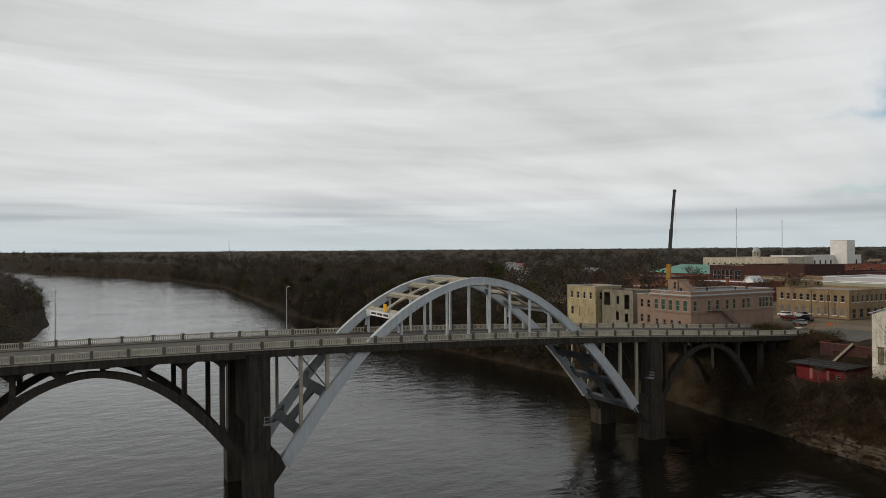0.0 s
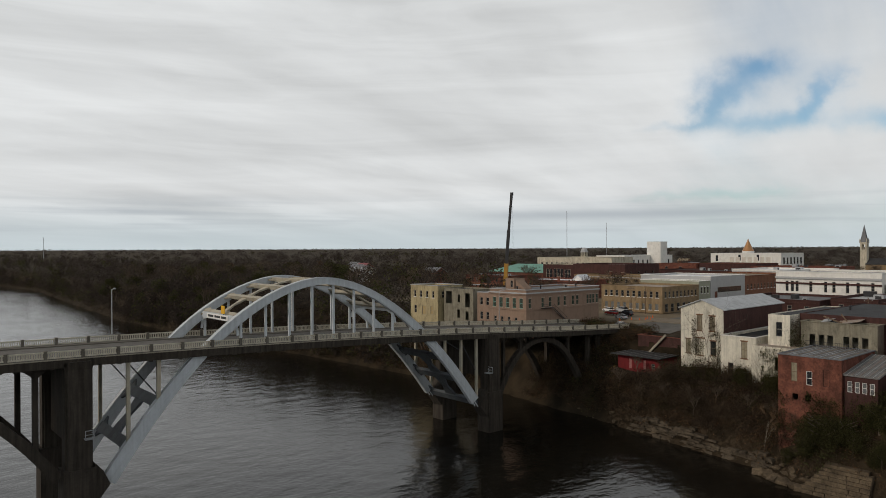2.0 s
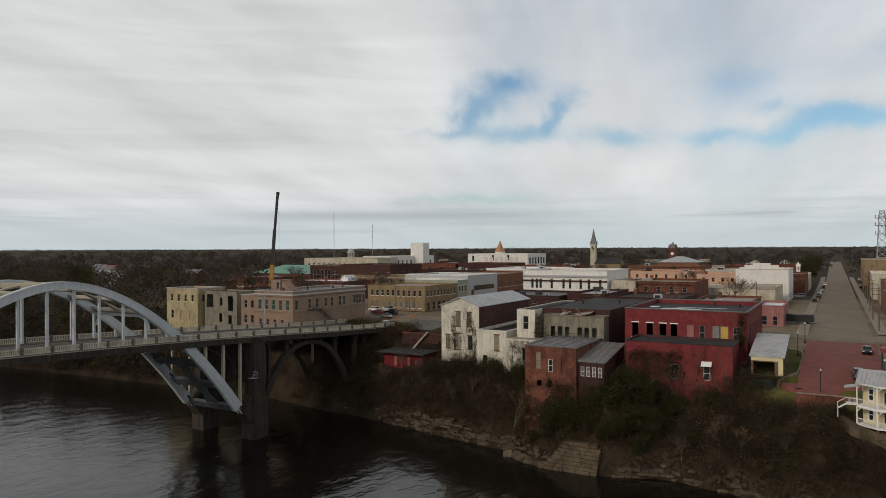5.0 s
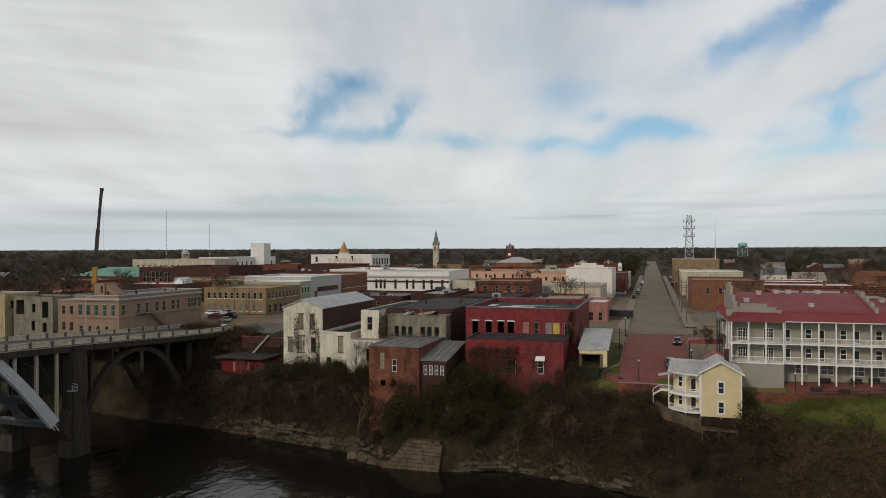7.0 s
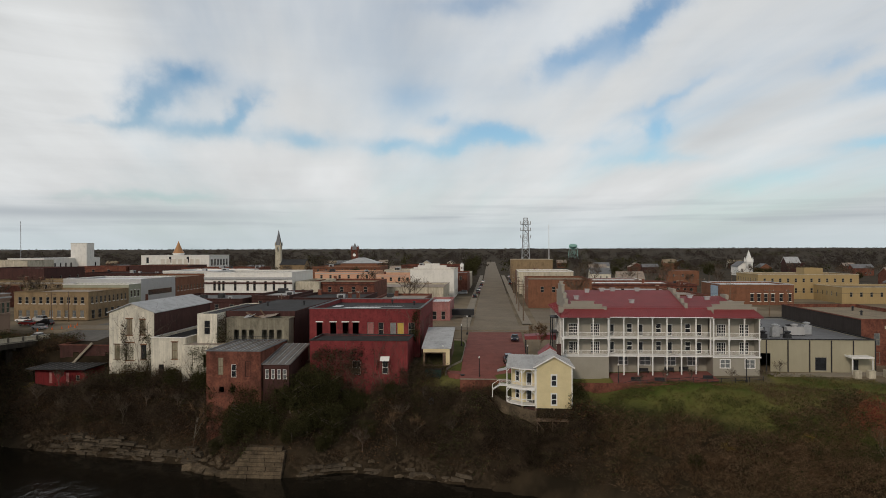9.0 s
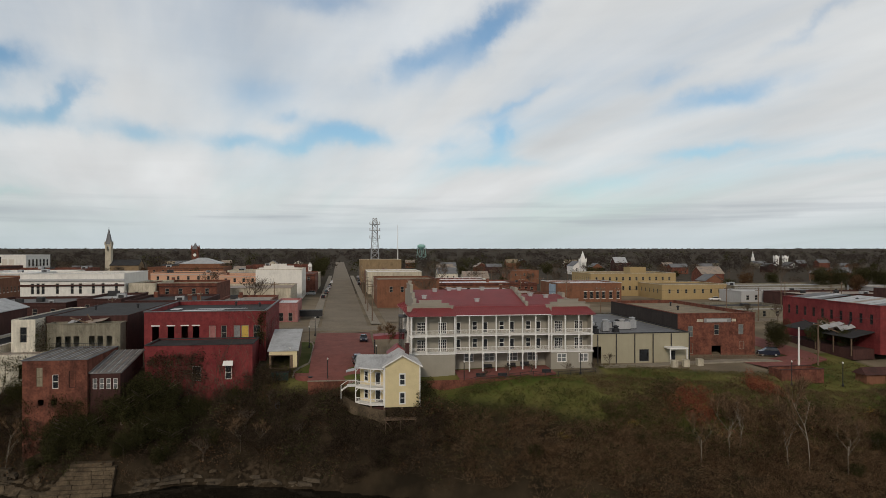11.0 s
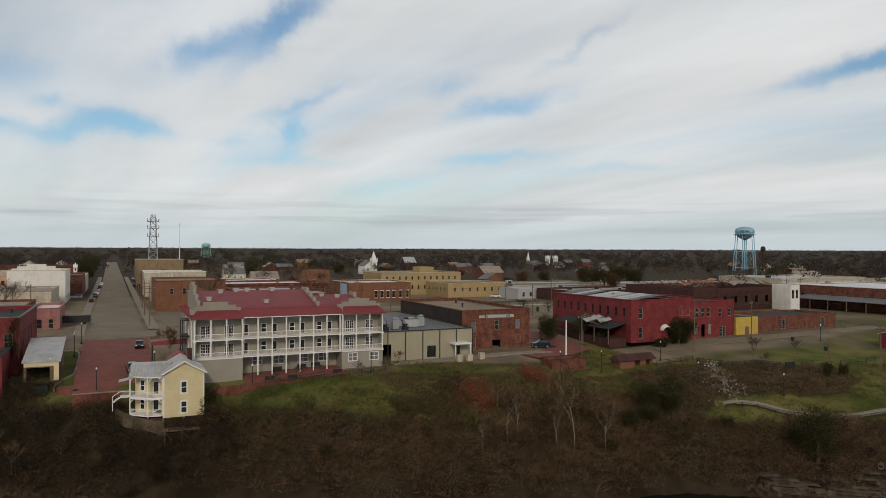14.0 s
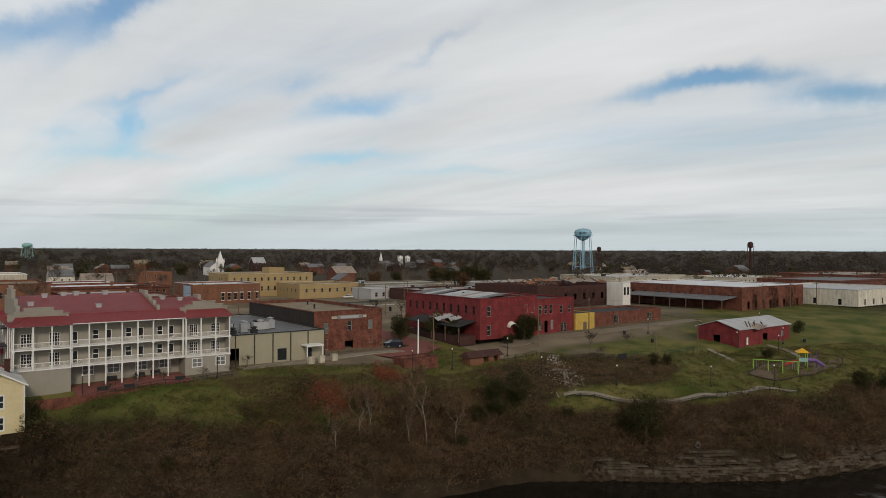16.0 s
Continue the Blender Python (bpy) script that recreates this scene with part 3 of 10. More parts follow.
def cover_at(x, y):
    """Shares of lawn, bare dirt or paving, and rock on the land."""
    s = shore_dist(x, y)
    wob = 3 * noise.noise((x * 0.08, y * 0.08, 7.0))
    lawn = dirt = rock = 0.0
    if 12 < x < 110:
        lawn = smooth(9, 14, s + wob) * (1 - smooth(38, 48, s))
    if x >= 92:
        lawn = max(lawn, smooth(12, 17, s + wob) * smooth(92, 104, x + wob) * (1 - smooth(150, 190, y)) * (1 - smooth(260, 320, x)))
    if -14 < x <= 12:
        lawn = max(lawn, smooth(10, 14, s) * (1 - smooth(45, 60, s)))
    if x < 95:
        dirt = smooth(33, 40, s) if x < -84 else (smooth(24, 32, s) if x < 50 else smooth(33, 37, s))
    if 108 < x < 215:
        dirt = smooth(118, 124, y + 1.4 * wob - max(0, (x - 150)) * 0.12) * (1 - 0.75 * smooth(165, 205, x + 3 * wob))
        dirt = max(dirt, 0.65 * smooth(0.15, 0.5, noise.noise((x * 0.05, y * 0.07, 9.0))) * smooth(104, 112, y))
    if in_slope(x + wob, y):
        lawn *= 0.12
    if y > (145 if x > -84 else 176) and x < 230:
        dirt = max(dirt, 0.75 * (smooth(18, 40, s) if x < -84 else 1.0))
    if -16 < x < -7.0 and 131 < y < 169:
        dirt, lawn = 0.05, smooth(133, 137, y)
    if y > 330 or x < -230 or x > 330:
        dirt = dirt * 0.25 if math.hypot(x, y) < 420 else 0.14 * smooth(25, 70, s)
    if -100 < x < 0 or x > 96:
        rock = (1 - smooth(0.7, 2.9, s + 2.2 * noise.noise((x * 0.15, y * 0.15, 1.0)))) * smooth(-1, 0.4, s)
        rock *= smooth(-0.35, 0.25, noise.noise((x * 0.06, 0, 3.0)) + 0.1)
    return (lawn * (1 - dirt), dirt, rock, 1.0)


def build_ground():
    xs = spaced((-5000, -1800, 200), (-1800, -500, 50), (-500, -180, 10), (-180, 260, 1.6), (260, 400, 7), (400, 1200, 50), (1200, 5000, 200))
    ys = spaced((-1500, -200, 100), (-200, -40, 10), (-40, 40, 5), (40, 180, 1.6), (180, 300, 6), (300, 1000, 40), (1000, 5000, 200))
    vs, cols = [], []
    for y in ys:
        for x in xs:
            vs.append((x, y, ground_z(x, y)))
            cols.append(cover_at(x, y))
    nx = len(xs)
    fs = [(j * nx + i, j * nx + i + 1, (j + 1) * nx + i + 1, (j + 1) * nx + i) for j in range(len(ys) - 1) for i in range(nx - 1)]
    me = bpy.data.meshes.new("ground")
    me.from_pydata(vs, [], fs)
    ca = me.color_attributes.new("cover", "FLOAT_COLOR", "POINT")
    ca.data.foreach_set("color", np.array(cols, dtype=np.float32).ravel())
    me.materials.append(ground_material())
    me.polygons.foreach_set("use_smooth", [True] * len(me.polygons))
    ob = new("ground", me)
    tagged(ob, "river bluff, lawns and bare town ground", "ground", kind="structure")


build_ground()
wat = Shape().quad((-5000, -1500, 0), (5000, -1500, 0), (5000, 900, 0), (-5000, 900, 0))
solid("water", wat, WATER, "broad dark rippled river reflecting the clouds", "river", kind="structure")


def strip(name, pts, width, material, label, lift=0.06, thick=0.15, step=4.0, category="road"):
    """A road or path laid on the land along pts."""
    sh = Shape()
    P = []
    for (x0, y0), (x1, y1) in zip(pts, pts[1:]):
        n = max(1, int(math.hypot(x1 - x0, y1 - y0) / step))
        P += [(x0 + (x1 - x0) * i / n, y0 + (y1 - y0) * i / n) for i in range(n)]
    P.append(pts[-1])
    rows = []
    for i, (x, y) in enumerate(P):
        a, b = P[max(0, i - 1)], P[min(len(P) - 1, i + 1)]
        d = Vector((b[0] - a[0], b[1] - a[1])).normalized()
        n = Vector((d.y, -d.x)) * width / 2
        zl, zr, zc = ground_z(x - n.x, y - n.y), ground_z(x + n.x, y + n.y), ground_z(x, y)
        z = max(zl, zr, zc) + lift if width < 4 else zc + lift
        zl, zr = (z, z) if width < 4 else (max(zl, zc) + lift, max(zr, zc) + lift)
        rows.append(((x - n.x, y - n.y, zl), (x + n.x, y + n.y, zr)))
    for (a, b), (c, d) in zip(rows, rows[1:]):
        sh.quad(a, b, d, c)
        for p, q in ((a, c), (d, b)):
            sh.quad((p[0], p[1], p[2] - thick - lift), p, q, (q[0], q[1], q[2] - thick - lift))
    return solid(name, sh, material, label, category, kind="structure")


strip("road_washington", [(0.0, 182), (-1.4, 330), (-3.2, 575), (-8.0, 1100)], 12.6, STREET, "wide worn pale street running into the town", 0.08)
strip("road_broad", [(-106.5, 166), (-104, 240), (-98, 420), (-92, 900)], 16.0, ASPHALT, "grey asphalt main street leading off the bridge", 0.07)
strip("road_water", [(-125, 186), (-40, 188), (60, 190), (110, 192), (260, 205)], 9.0, STREET, "worn street along the bluff top", 0.10)
strip("pavement_plaza", [(-0.3, 134.2), (-0.3, 181)], 13.4, PAVING, "red brick paved plaza", 0.14, 0.3, category="pavement")
pe = Shape()
arc = [(-6.9 + 3.0 * math.cos(radians(a)), 140.4 + 3.4 * math.sin(radians(a))) for a in range(100, 261, 10)]
arc = [(-6.9, 143.8)] + arc + [(-6.9, 137.0)]
zc_ = ground_z(-6.6, 140) + 0.1
pe.add([(x, y, zc_) for x, y in arc] + [(x, y, zc_ - 2.5) for x, y in arc], [tuple(range(len(arc)))] + [(k, len(arc) + k, len(arc) + k + 1, k + 1) for k in range(len(arc) - 1)])
solid("pavement_plaza_end", pe, PAVING, "rounded corner of the brick plaza", "pavement", kind="structure")
strip("pavement_hotel", [(21.4, 133.6), (40.2, 133.6)], 7.0, PAVING, "red brick terrace below the hotel", 0.12, 0.3, category="pavement")
strip("road_yard", [(118, 131.5), (135, 130.5), (152, 129.5), (200, 131)], 5.0, STREET, "bare gravel yard track by the warehouses", 0.06)
strip("pavement_red_lane", [(84, 133), (100, 140), (100, 175)], 7.5, PAVING, "red brick lane beside the warehouse", 0.10, 0.2, category="pavement")
strip("pavement_park", [(106, 99.5), (110.4, 95.4), (113.4, 89.9), (119.6, 85), (126.6, 81.4), (138, 78.4), (150, 74.2)], 1.7, SIDEWALK, "pale concrete park path", 0.10, 0.3, 2.0, "path")
strip("pavement_steps", [(162, 102), (156.6, 92)], 1.3, SIDEWALK, "straight concrete walk down the lawn", 0.08, 0.2, 2.0, "path")
strip("pavement_shed", [(184.3, 98.4), (181, 89.8), (176, 85)], 1.3, SIDEWALK, "concrete walk from shed to playground", 0.08, 0.2, 2.0, "path")


# ---- bridge ----
BC, BDIR = (-120.7, 70.3), -1.0     # middle of the steel arch, and its turn
bridge = thing("arch_bridge", "pale steel through-arch road bridge on dark stained concrete piers", "bridge", at=(BC[0], BC[1], 0), rz=BDIR)
HALF = 39.2      # half span of the steel arch
RIBV = 7.95       # ribs left and right of the middle
EDGE = 8.85       # deck edge


def deck_z(u):
    return max(25.5 - 2.45e-4 * (u + 75) ** 2, 19.1 + (97 - u) * 0.048 if u > 50 else 0)


def rib_top(u):
    w = u + 1.1
    return 35.95 - 0.0377 * (w * w + 0.5) ** 0.9 - 0.0045 * max(0.0, -u - 14) ** 2


def rib_depth(u):
    return 1.25 + 0.85 * (abs(u) / HALF) ** 1.3


def sweep_rib(vc, wid, us, top, depth):
    sh = Shape()
    rings = []
    for u in us:
        e = 0.01
        t = Vector((2 * e, top(u + e) - top(u - e))).normalized()
        nrm = Vector((-t.y, t.x))
        o = Vector((u, top(u)))
        i = o - nrm * depth(u)
        rings.append([(vc - wid / 2, o.x, o.y), (vc + wid / 2, o.x, o.y), (vc + wid / 2, i.x, i.y), (vc - wid / 2, i.x, i.y)])
    for a, b in zip(rings, rings[1:]):
        for k in range(4):
            sh.quad(a[k], a[(k + 1) % 4], b[(k + 1) % 4], b[k])
    sh.quad(*rings[0][::-1])
    sh.quad(*rings[-1])
    return sh


# in the bridge's own frame x is across (towards the camera), y along
for sgn in (1, -1):
    us = np.linspace(-HALF, HALF - 1.0, 49)
    rib = part("arch_rib", sweep_rib(sgn * RIBV, 0.95, us, rib_top, rib_depth), STEEL, bridge)
    lip = Shape()
    for side in (1, -1):      # flange plates along both edges of the web
        for u0, u1 in zip(us, us[1:]):
            lip.beam((sgn * RIBV + side * 0.5, u0, rib_top(u0) - 0.12), (sgn * RIBV + side * 0.5, u1, rib_top(u1) - 0.12), 0.1, 0.24)
            lip.beam((sgn * RIBV + side * 0.5, u0, rib_top(u0) - rib_depth(u0) * 1.0 + 0.02), (sgn * RIBV + side * 0.5, u1, rib_top(u1) - rib_depth(u1) + 0.02), 0.1, 0.2)
    part("rib_flange", lip, STEEL, rib)

PANEL = 4.6
panel_us = [1.35 + PANEL * k for k in range(-8, 9)]
for u in panel_us:
    for sgn in (1, -1):
        zt, zd = rib_top(u) - rib_depth(u), deck_z(u)
        if zt > zd + 1.0:
            sh = Shape().box(sgn * RIBV - 0.2, sgn * RIBV + 0.2, u - 0.19, u + 0.19, zd - 0.5, zt + 0.3)
            part("hanger", sh, STEEL, bridge)
        elif rib_top(u) < zd - 2.2:
            sh = Shape().box(sgn * RIBV - 0.25, sgn * RIBV + 0.25, u - 0.28, u + 0.28, rib_top(u) - 0.4, zd - 1.2)
            part("spandrel_post", sh, STEEL_RUST, bridge)
# cross struts with curved brackets between the ribs, over and under the road;
# those under it take the steel with the deck's shade in its colour
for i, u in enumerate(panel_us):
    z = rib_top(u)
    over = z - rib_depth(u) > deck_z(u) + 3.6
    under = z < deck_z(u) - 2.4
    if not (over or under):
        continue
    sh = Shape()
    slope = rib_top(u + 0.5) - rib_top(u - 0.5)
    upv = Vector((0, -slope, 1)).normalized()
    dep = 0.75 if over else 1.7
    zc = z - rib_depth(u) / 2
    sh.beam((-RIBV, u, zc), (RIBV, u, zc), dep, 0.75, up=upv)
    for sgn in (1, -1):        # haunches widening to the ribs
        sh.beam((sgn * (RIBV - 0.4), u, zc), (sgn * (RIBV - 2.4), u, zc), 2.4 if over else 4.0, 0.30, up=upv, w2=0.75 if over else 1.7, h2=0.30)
    part("cross_strut", sh, STEEL_RUST if over else STEEL_SHADED, bridge)
lat = [u for u in panel_us if rib_top(u) - rib_depth(u) > deck_z(u) + 3.6]
for a, b in zip(lat, lat[1:]):      # stringer along the crown line, widening to the struts
    sh = Shape()
    za, zb_ = rib_top(a) - rib_depth(a) / 2, rib_top(b) - rib_depth(b) / 2
    m_u, m_z = (a + b) / 2, (za + zb_) / 2 + 0.1
    sh.beam((0, a, za), (0, m_u, m_z), 2.0, 0.3, w2=0.7).beam((0, m_u, m_z), (0, b, zb_), 0.7, 0.3, w2=2.0)
    part("stringer", sh, STEEL_RUST, bridge)
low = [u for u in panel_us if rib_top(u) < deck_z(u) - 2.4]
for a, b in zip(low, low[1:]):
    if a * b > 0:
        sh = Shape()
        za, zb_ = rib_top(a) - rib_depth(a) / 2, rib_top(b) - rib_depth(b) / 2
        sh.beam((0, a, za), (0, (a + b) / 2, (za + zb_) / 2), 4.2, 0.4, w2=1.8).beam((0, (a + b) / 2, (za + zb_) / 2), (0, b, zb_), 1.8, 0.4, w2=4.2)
        # low stringers also use the steel coloured for shade under the deck
        part("stringer", sh, STEEL_SHADED, bridge)
        for xx in (RIBV - 0.3, -RIBV):
            part("sway_brace", Shape().beam((xx, a, deck_z(a) - 1.4), (xx, b, max(rib_top(b), rib_top(a)) + 0.2), 0.18), DARK_METAL, bridge)
# portal beams with curved brackets at both ends of the overhead bracing
for u in (lat[0] - 0.6, lat[-1] + 0.6):
    sh = Shape()
    zc = rib_top(u) - 0.9
    sh.box(-RIBV, RIBV, u - 0.2, u + 0.2, zc - 0.55, zc + 0.55)
    for sgn in (1, -1):
        for k in range(6):
            a0, a1 = k / 6 * math.pi / 2, (k + 1) / 6 * math.pi / 2
            sh.beam((sgn * (RIBV - 2.2 + 2.2 * math.sin(a0)), u, zc - 0.5 - 2.2 * (1 - math.cos(a0))), (sgn * (RIBV - 2.2 + 2.2 * math.sin(a1)), u, zc - 0.5 - 2.2 * (1 - math.cos(a1))), 0.4, 0.35, up=(0, 1, 0))
    part("portal_beam", sh, STEEL, bridge)

# name board with dark bars on the portal, and a yellow warning sign over it
ub = lat[0] - 0.6
zb = rib_top(ub) - 0.9
board = part("name_board", Shape().box(-4.6, 4.6, ub - 0.34, ub - 0.2, zb - 0.42, zb + 0.42), TRIM, bridge, "white board with a line of dark lettering bars")
bars = Shape()
for x0, x1 in ((-4.1, -1.6), (-1.1, 1.4), (1.9, 4.1)):
    bars.box(x0, x1, ub - 0.36, ub - 0.34, zb - 0.2, zb + 0.2)
part("lettering_bar", bars, DARK_METAL, board)
sg = part("warning_sign", Shape().box(1.7, 3.2, ub - 0.30, ub - 0.2, zb + 0.7, zb + 2.1), SIGN_YELLOW, bridge, "yellow square warning sign")
part("sign_bracket", Shape().box(2.4, 2.5, ub - 0.2, ub + 0.0, zb + 0.3, zb + 2.0), DARK_METAL, sg)

# deck slab, kerbs, beams below
U0, U1 = -184.1, 97.0
us = list(np.arange(U0, U1, 5.0)) + [U1]


def deck_strip(x0, x1, zt, zb_):
    sh = Shape()
    for a, b in zip(us, us[1:]):
        A = [(x0, a, deck_z(a) + zb_), (x1, a, deck_z(a) + zb_), (x1, a, deck_z(a) + zt), (x0, a, deck_z(a) + zt)]
        B = [(x0, b, deck_z(b) + zb_), (x1, b, deck_z(b) + zb_), (x1, b, deck_z(b) + zt), (x0, b, deck_z(b) + zt)]
        for k in range(4):
            sh.quad(A[k], A[(k + 1) % 4], B[(k + 1) % 4], B[k])
    sh.quad(*[(x, us[0], deck_z(us[0]) + z) for x, z in ((x0, zt), (x1, zt), (x1, zb_), (x0, zb_))])
    sh.quad(*[(x, us[-1], deck_z(us[-1]) + z) for x, z in ((x0, zb_), (x1, zb_), (x1, zt), (x0, zt))])
    return sh


part("deck", deck_strip(-EDGE, EDGE, 0.0, -0.45), DECK, bridge)
part("road_surface", deck_strip(-6.5, 6.5, 0.03, 0.0), ASPHALT, bridge)
line = Shape()
for a, b in zip(us, us[1:]):
    for xo in (-0.15, 0.15):
        line.quad((xo - 0.06, a, deck_z(a) + 0.036), (xo + 0.06, a, deck_z(a) + 0.036), (xo + 0.06, b, deck_z(b) + 0.036), (xo - 0.06, b, deck_z(b) + 0.036))
part("centre_line", line, SIGN_YELLOW, bridge)
for sgn in (1, -1):
    part("sidewalk", deck_strip(min(sgn * 6.5, sgn * 8.8), max(sgn * 6.5, sgn * 8.8), 0.2, 0.0), DECK, bridge)
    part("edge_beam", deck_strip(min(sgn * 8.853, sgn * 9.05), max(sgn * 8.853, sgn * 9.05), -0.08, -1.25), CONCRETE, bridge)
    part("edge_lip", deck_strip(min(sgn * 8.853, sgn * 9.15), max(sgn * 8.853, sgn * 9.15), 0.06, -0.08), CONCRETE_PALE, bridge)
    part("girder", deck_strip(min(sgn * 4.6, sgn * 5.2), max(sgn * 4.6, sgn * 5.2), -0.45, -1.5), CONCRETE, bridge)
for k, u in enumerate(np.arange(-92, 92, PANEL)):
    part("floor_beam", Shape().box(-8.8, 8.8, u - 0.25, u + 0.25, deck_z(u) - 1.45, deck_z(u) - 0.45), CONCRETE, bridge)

RAIL_PALE = mat("railing_concrete", (0.47, 0.43, 0.345), 0.85, 0.22, 0.5, 5, 0.15, streak=0.3, grime=0.2)
RAIL_DARK = mat("stained_post_concrete", (0.13, 0.115, 0.095), 0.9, 0.4, 0.6, 5, 0.2, streak=0.4, grime=0.4)
# railings: posts with open pickets between
RSTEP = 4.9
n_posts = int((U1 - U0) / RSTEP)
post_mesh = Shape().box(-0.26, 0.26, -0.22, 0.22, -0.9, 1.24).box(-0.3, 0.3, -0.26, 0.26, 1.24, 1.34).mesh("rail_post", RAIL_DARK)
panel = Shape()
panel.box(-0.13, 0.13, 0.22, RSTEP - 0.22, 0.92, 1.12).box(-0.12, 0.12, 0.22, RSTEP - 0.22, 0.1, 0.3)
for k in range(14):
    y = 0.42 + k * (RSTEP - 0.84) / 13
    panel.box(-0.06, 0.06, y - 0.07, y + 0.07, 0.3, 0.92)
panel_mesh = panel.mesh("rail_panel", RAIL_PALE)
for sgn in (1, -1):
    for k in range(n_posts):
        u = U0 + k * RSTEP
        p = part("rail_post", post_mesh, None, bridge)
        p.location = (sgn * 8.7, u, deck_z(u))
        q = part("rail_panel", panel_mesh, None, bridge)
        q.matrix_basis = pose(sgn * 8.7, u, deck_z(u) + 0.08, math.degrees(math.atan((deck_z(u + RSTEP) - deck_z(u)) / RSTEP)))


# main piers: two tall shafts with a wall between, on a wider foot
def pier(u, sgn_in, z_top):
    """sgn_in: the side on which the steel arch stands."""
    for s in (1, -1):
        x0, x1 = s * RIBV - 1.5, s * RIBV + 1.5
        shaft = Shape()
        ring = []
        for z, k in ((9.0, 0.0), (z_top - 1.2, 0.0), (z_top, 0.25)):      # shaft with shallow corner steps
            ring.append([(x0 + 0.4, u - 1.85 - k, z), (x1 - 0.4, u - 1.85 - k, z), (x1 - 0.4, u - 1.6, z), (x1 + k, u - 1.6, z), (x1 + k, u + 1.6, z), (x1 - 0.4, u + 1.6, z),
                         (x1 - 0.4, u + 1.85 + k, z), (x0 + 0.4, u + 1.85 + k, z), (x0 + 0.4, u + 1.6, z), (x0 - k, u + 1.6, z), (x0 - k, u - 1.6, z), (x0 + 0.4, u - 1.6, z)])
        m = 12
        shaft.add(ring[0] + ring[1] + ring[2], [(k * m + i, k * m + (i + 1) % m, (k + 1) * m + (i + 1) % m, (k + 1) * m + i) for k in range(2) for i in range(m)] + [tuple(range(2 * m, 3 * m))])
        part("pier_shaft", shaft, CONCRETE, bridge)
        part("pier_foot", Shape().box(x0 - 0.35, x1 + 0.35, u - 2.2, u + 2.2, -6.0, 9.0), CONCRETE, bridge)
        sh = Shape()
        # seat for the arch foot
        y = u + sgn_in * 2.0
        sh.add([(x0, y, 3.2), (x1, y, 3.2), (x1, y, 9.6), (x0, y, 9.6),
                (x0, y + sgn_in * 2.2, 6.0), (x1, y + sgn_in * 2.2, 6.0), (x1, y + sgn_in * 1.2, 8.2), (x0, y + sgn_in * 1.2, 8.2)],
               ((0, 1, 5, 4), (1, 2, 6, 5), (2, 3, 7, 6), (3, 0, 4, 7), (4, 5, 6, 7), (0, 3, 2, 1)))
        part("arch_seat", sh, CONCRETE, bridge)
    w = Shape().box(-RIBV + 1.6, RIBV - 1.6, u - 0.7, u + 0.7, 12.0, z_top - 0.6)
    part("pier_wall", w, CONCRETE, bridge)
    plat = Shape()     # small railed platform on the shaft
    y = u + sgn_in * 1.7
    for zz in (13.5, 14.1, 14.7):
        plat.box(RIBV + 1.0, RIBV + 2.6, y - 0.04, y + 0.04, zz - 0.04, zz + 0.04).box(RIBV + 2.52, RIBV + 2.6, y - 1.2, y, zz - 0.04, zz + 0.04)
    plat.box(RIBV + 1.0, RIBV + 2.6, y - 1.2, y, 13.35, 13.45)
    for xx, yy in ((RIBV + 1.0, y), (RIBV + 2.56, y), (RIBV + 2.56, y - 1.2)):
        plat.box(xx - 0.04, xx + 0.04, yy - 0.04, yy + 0.04, 13.4, 14.7)
    part("inspection_platform", plat, GALV, bridge)


pier(-42.6, 1, deck_z(-41.2) - 0.45)
pier(42.4, -1, deck_z(40.6) - 0.45)


def side_arch(ua, ub_, z_spring, z_crown, cols, full=2.0):
    """A pair of concrete arch ribs with spandrel columns."""
    um, h = (ua + ub_) / 2, (ub_ - ua) / 2
    top = lambda u: z_crown - (z_crown - z_spring) * abs((u - um) / h) ** full
    dep = lambda u: 0.9 + 0.7 * abs((u - um) / h)
    for s in (1, -1):
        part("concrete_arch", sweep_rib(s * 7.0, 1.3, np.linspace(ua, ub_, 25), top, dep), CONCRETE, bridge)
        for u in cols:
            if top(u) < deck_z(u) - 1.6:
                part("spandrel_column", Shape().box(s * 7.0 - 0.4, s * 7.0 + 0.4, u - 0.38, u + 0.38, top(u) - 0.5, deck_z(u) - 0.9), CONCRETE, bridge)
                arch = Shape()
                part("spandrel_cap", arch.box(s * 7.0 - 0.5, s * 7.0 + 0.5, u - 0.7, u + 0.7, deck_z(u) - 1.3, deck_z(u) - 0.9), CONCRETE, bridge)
        gap_ = abs(cols[1] - cols[0])
        for u in cols:                       # curved soffit from column to column
            if top(u) > deck_z(u) - 2.2:
                continue
            hv = Shape()
            for d0 in (-1, 1):
                P_ = [(u + d0 * (0.38 + q * (gap_ / 2 - 0.38) / 5), 1.3 * (1 - q / 5) ** 2.2) for q in range(6)]
                for (ua_, da_), (ub2, db_) in zip(P_, P_[1:]):
                    zt_ = deck_z(u) - 1.2
                    hv.add([(s * 7.0 + e * 0.3, uu, zz) for e in (-1, 1) for uu, zz in ((ua_, zt_ - da_ - 0.12), (ub2, zt_ - db_ - 0.12), (ub2, zt_), (ua_, zt_))], ((0, 1, 2, 3), (7, 6, 5, 4), (0, 4, 5, 1)))
            part("spandrel_haunch", hv, CONCRETE, bridge)


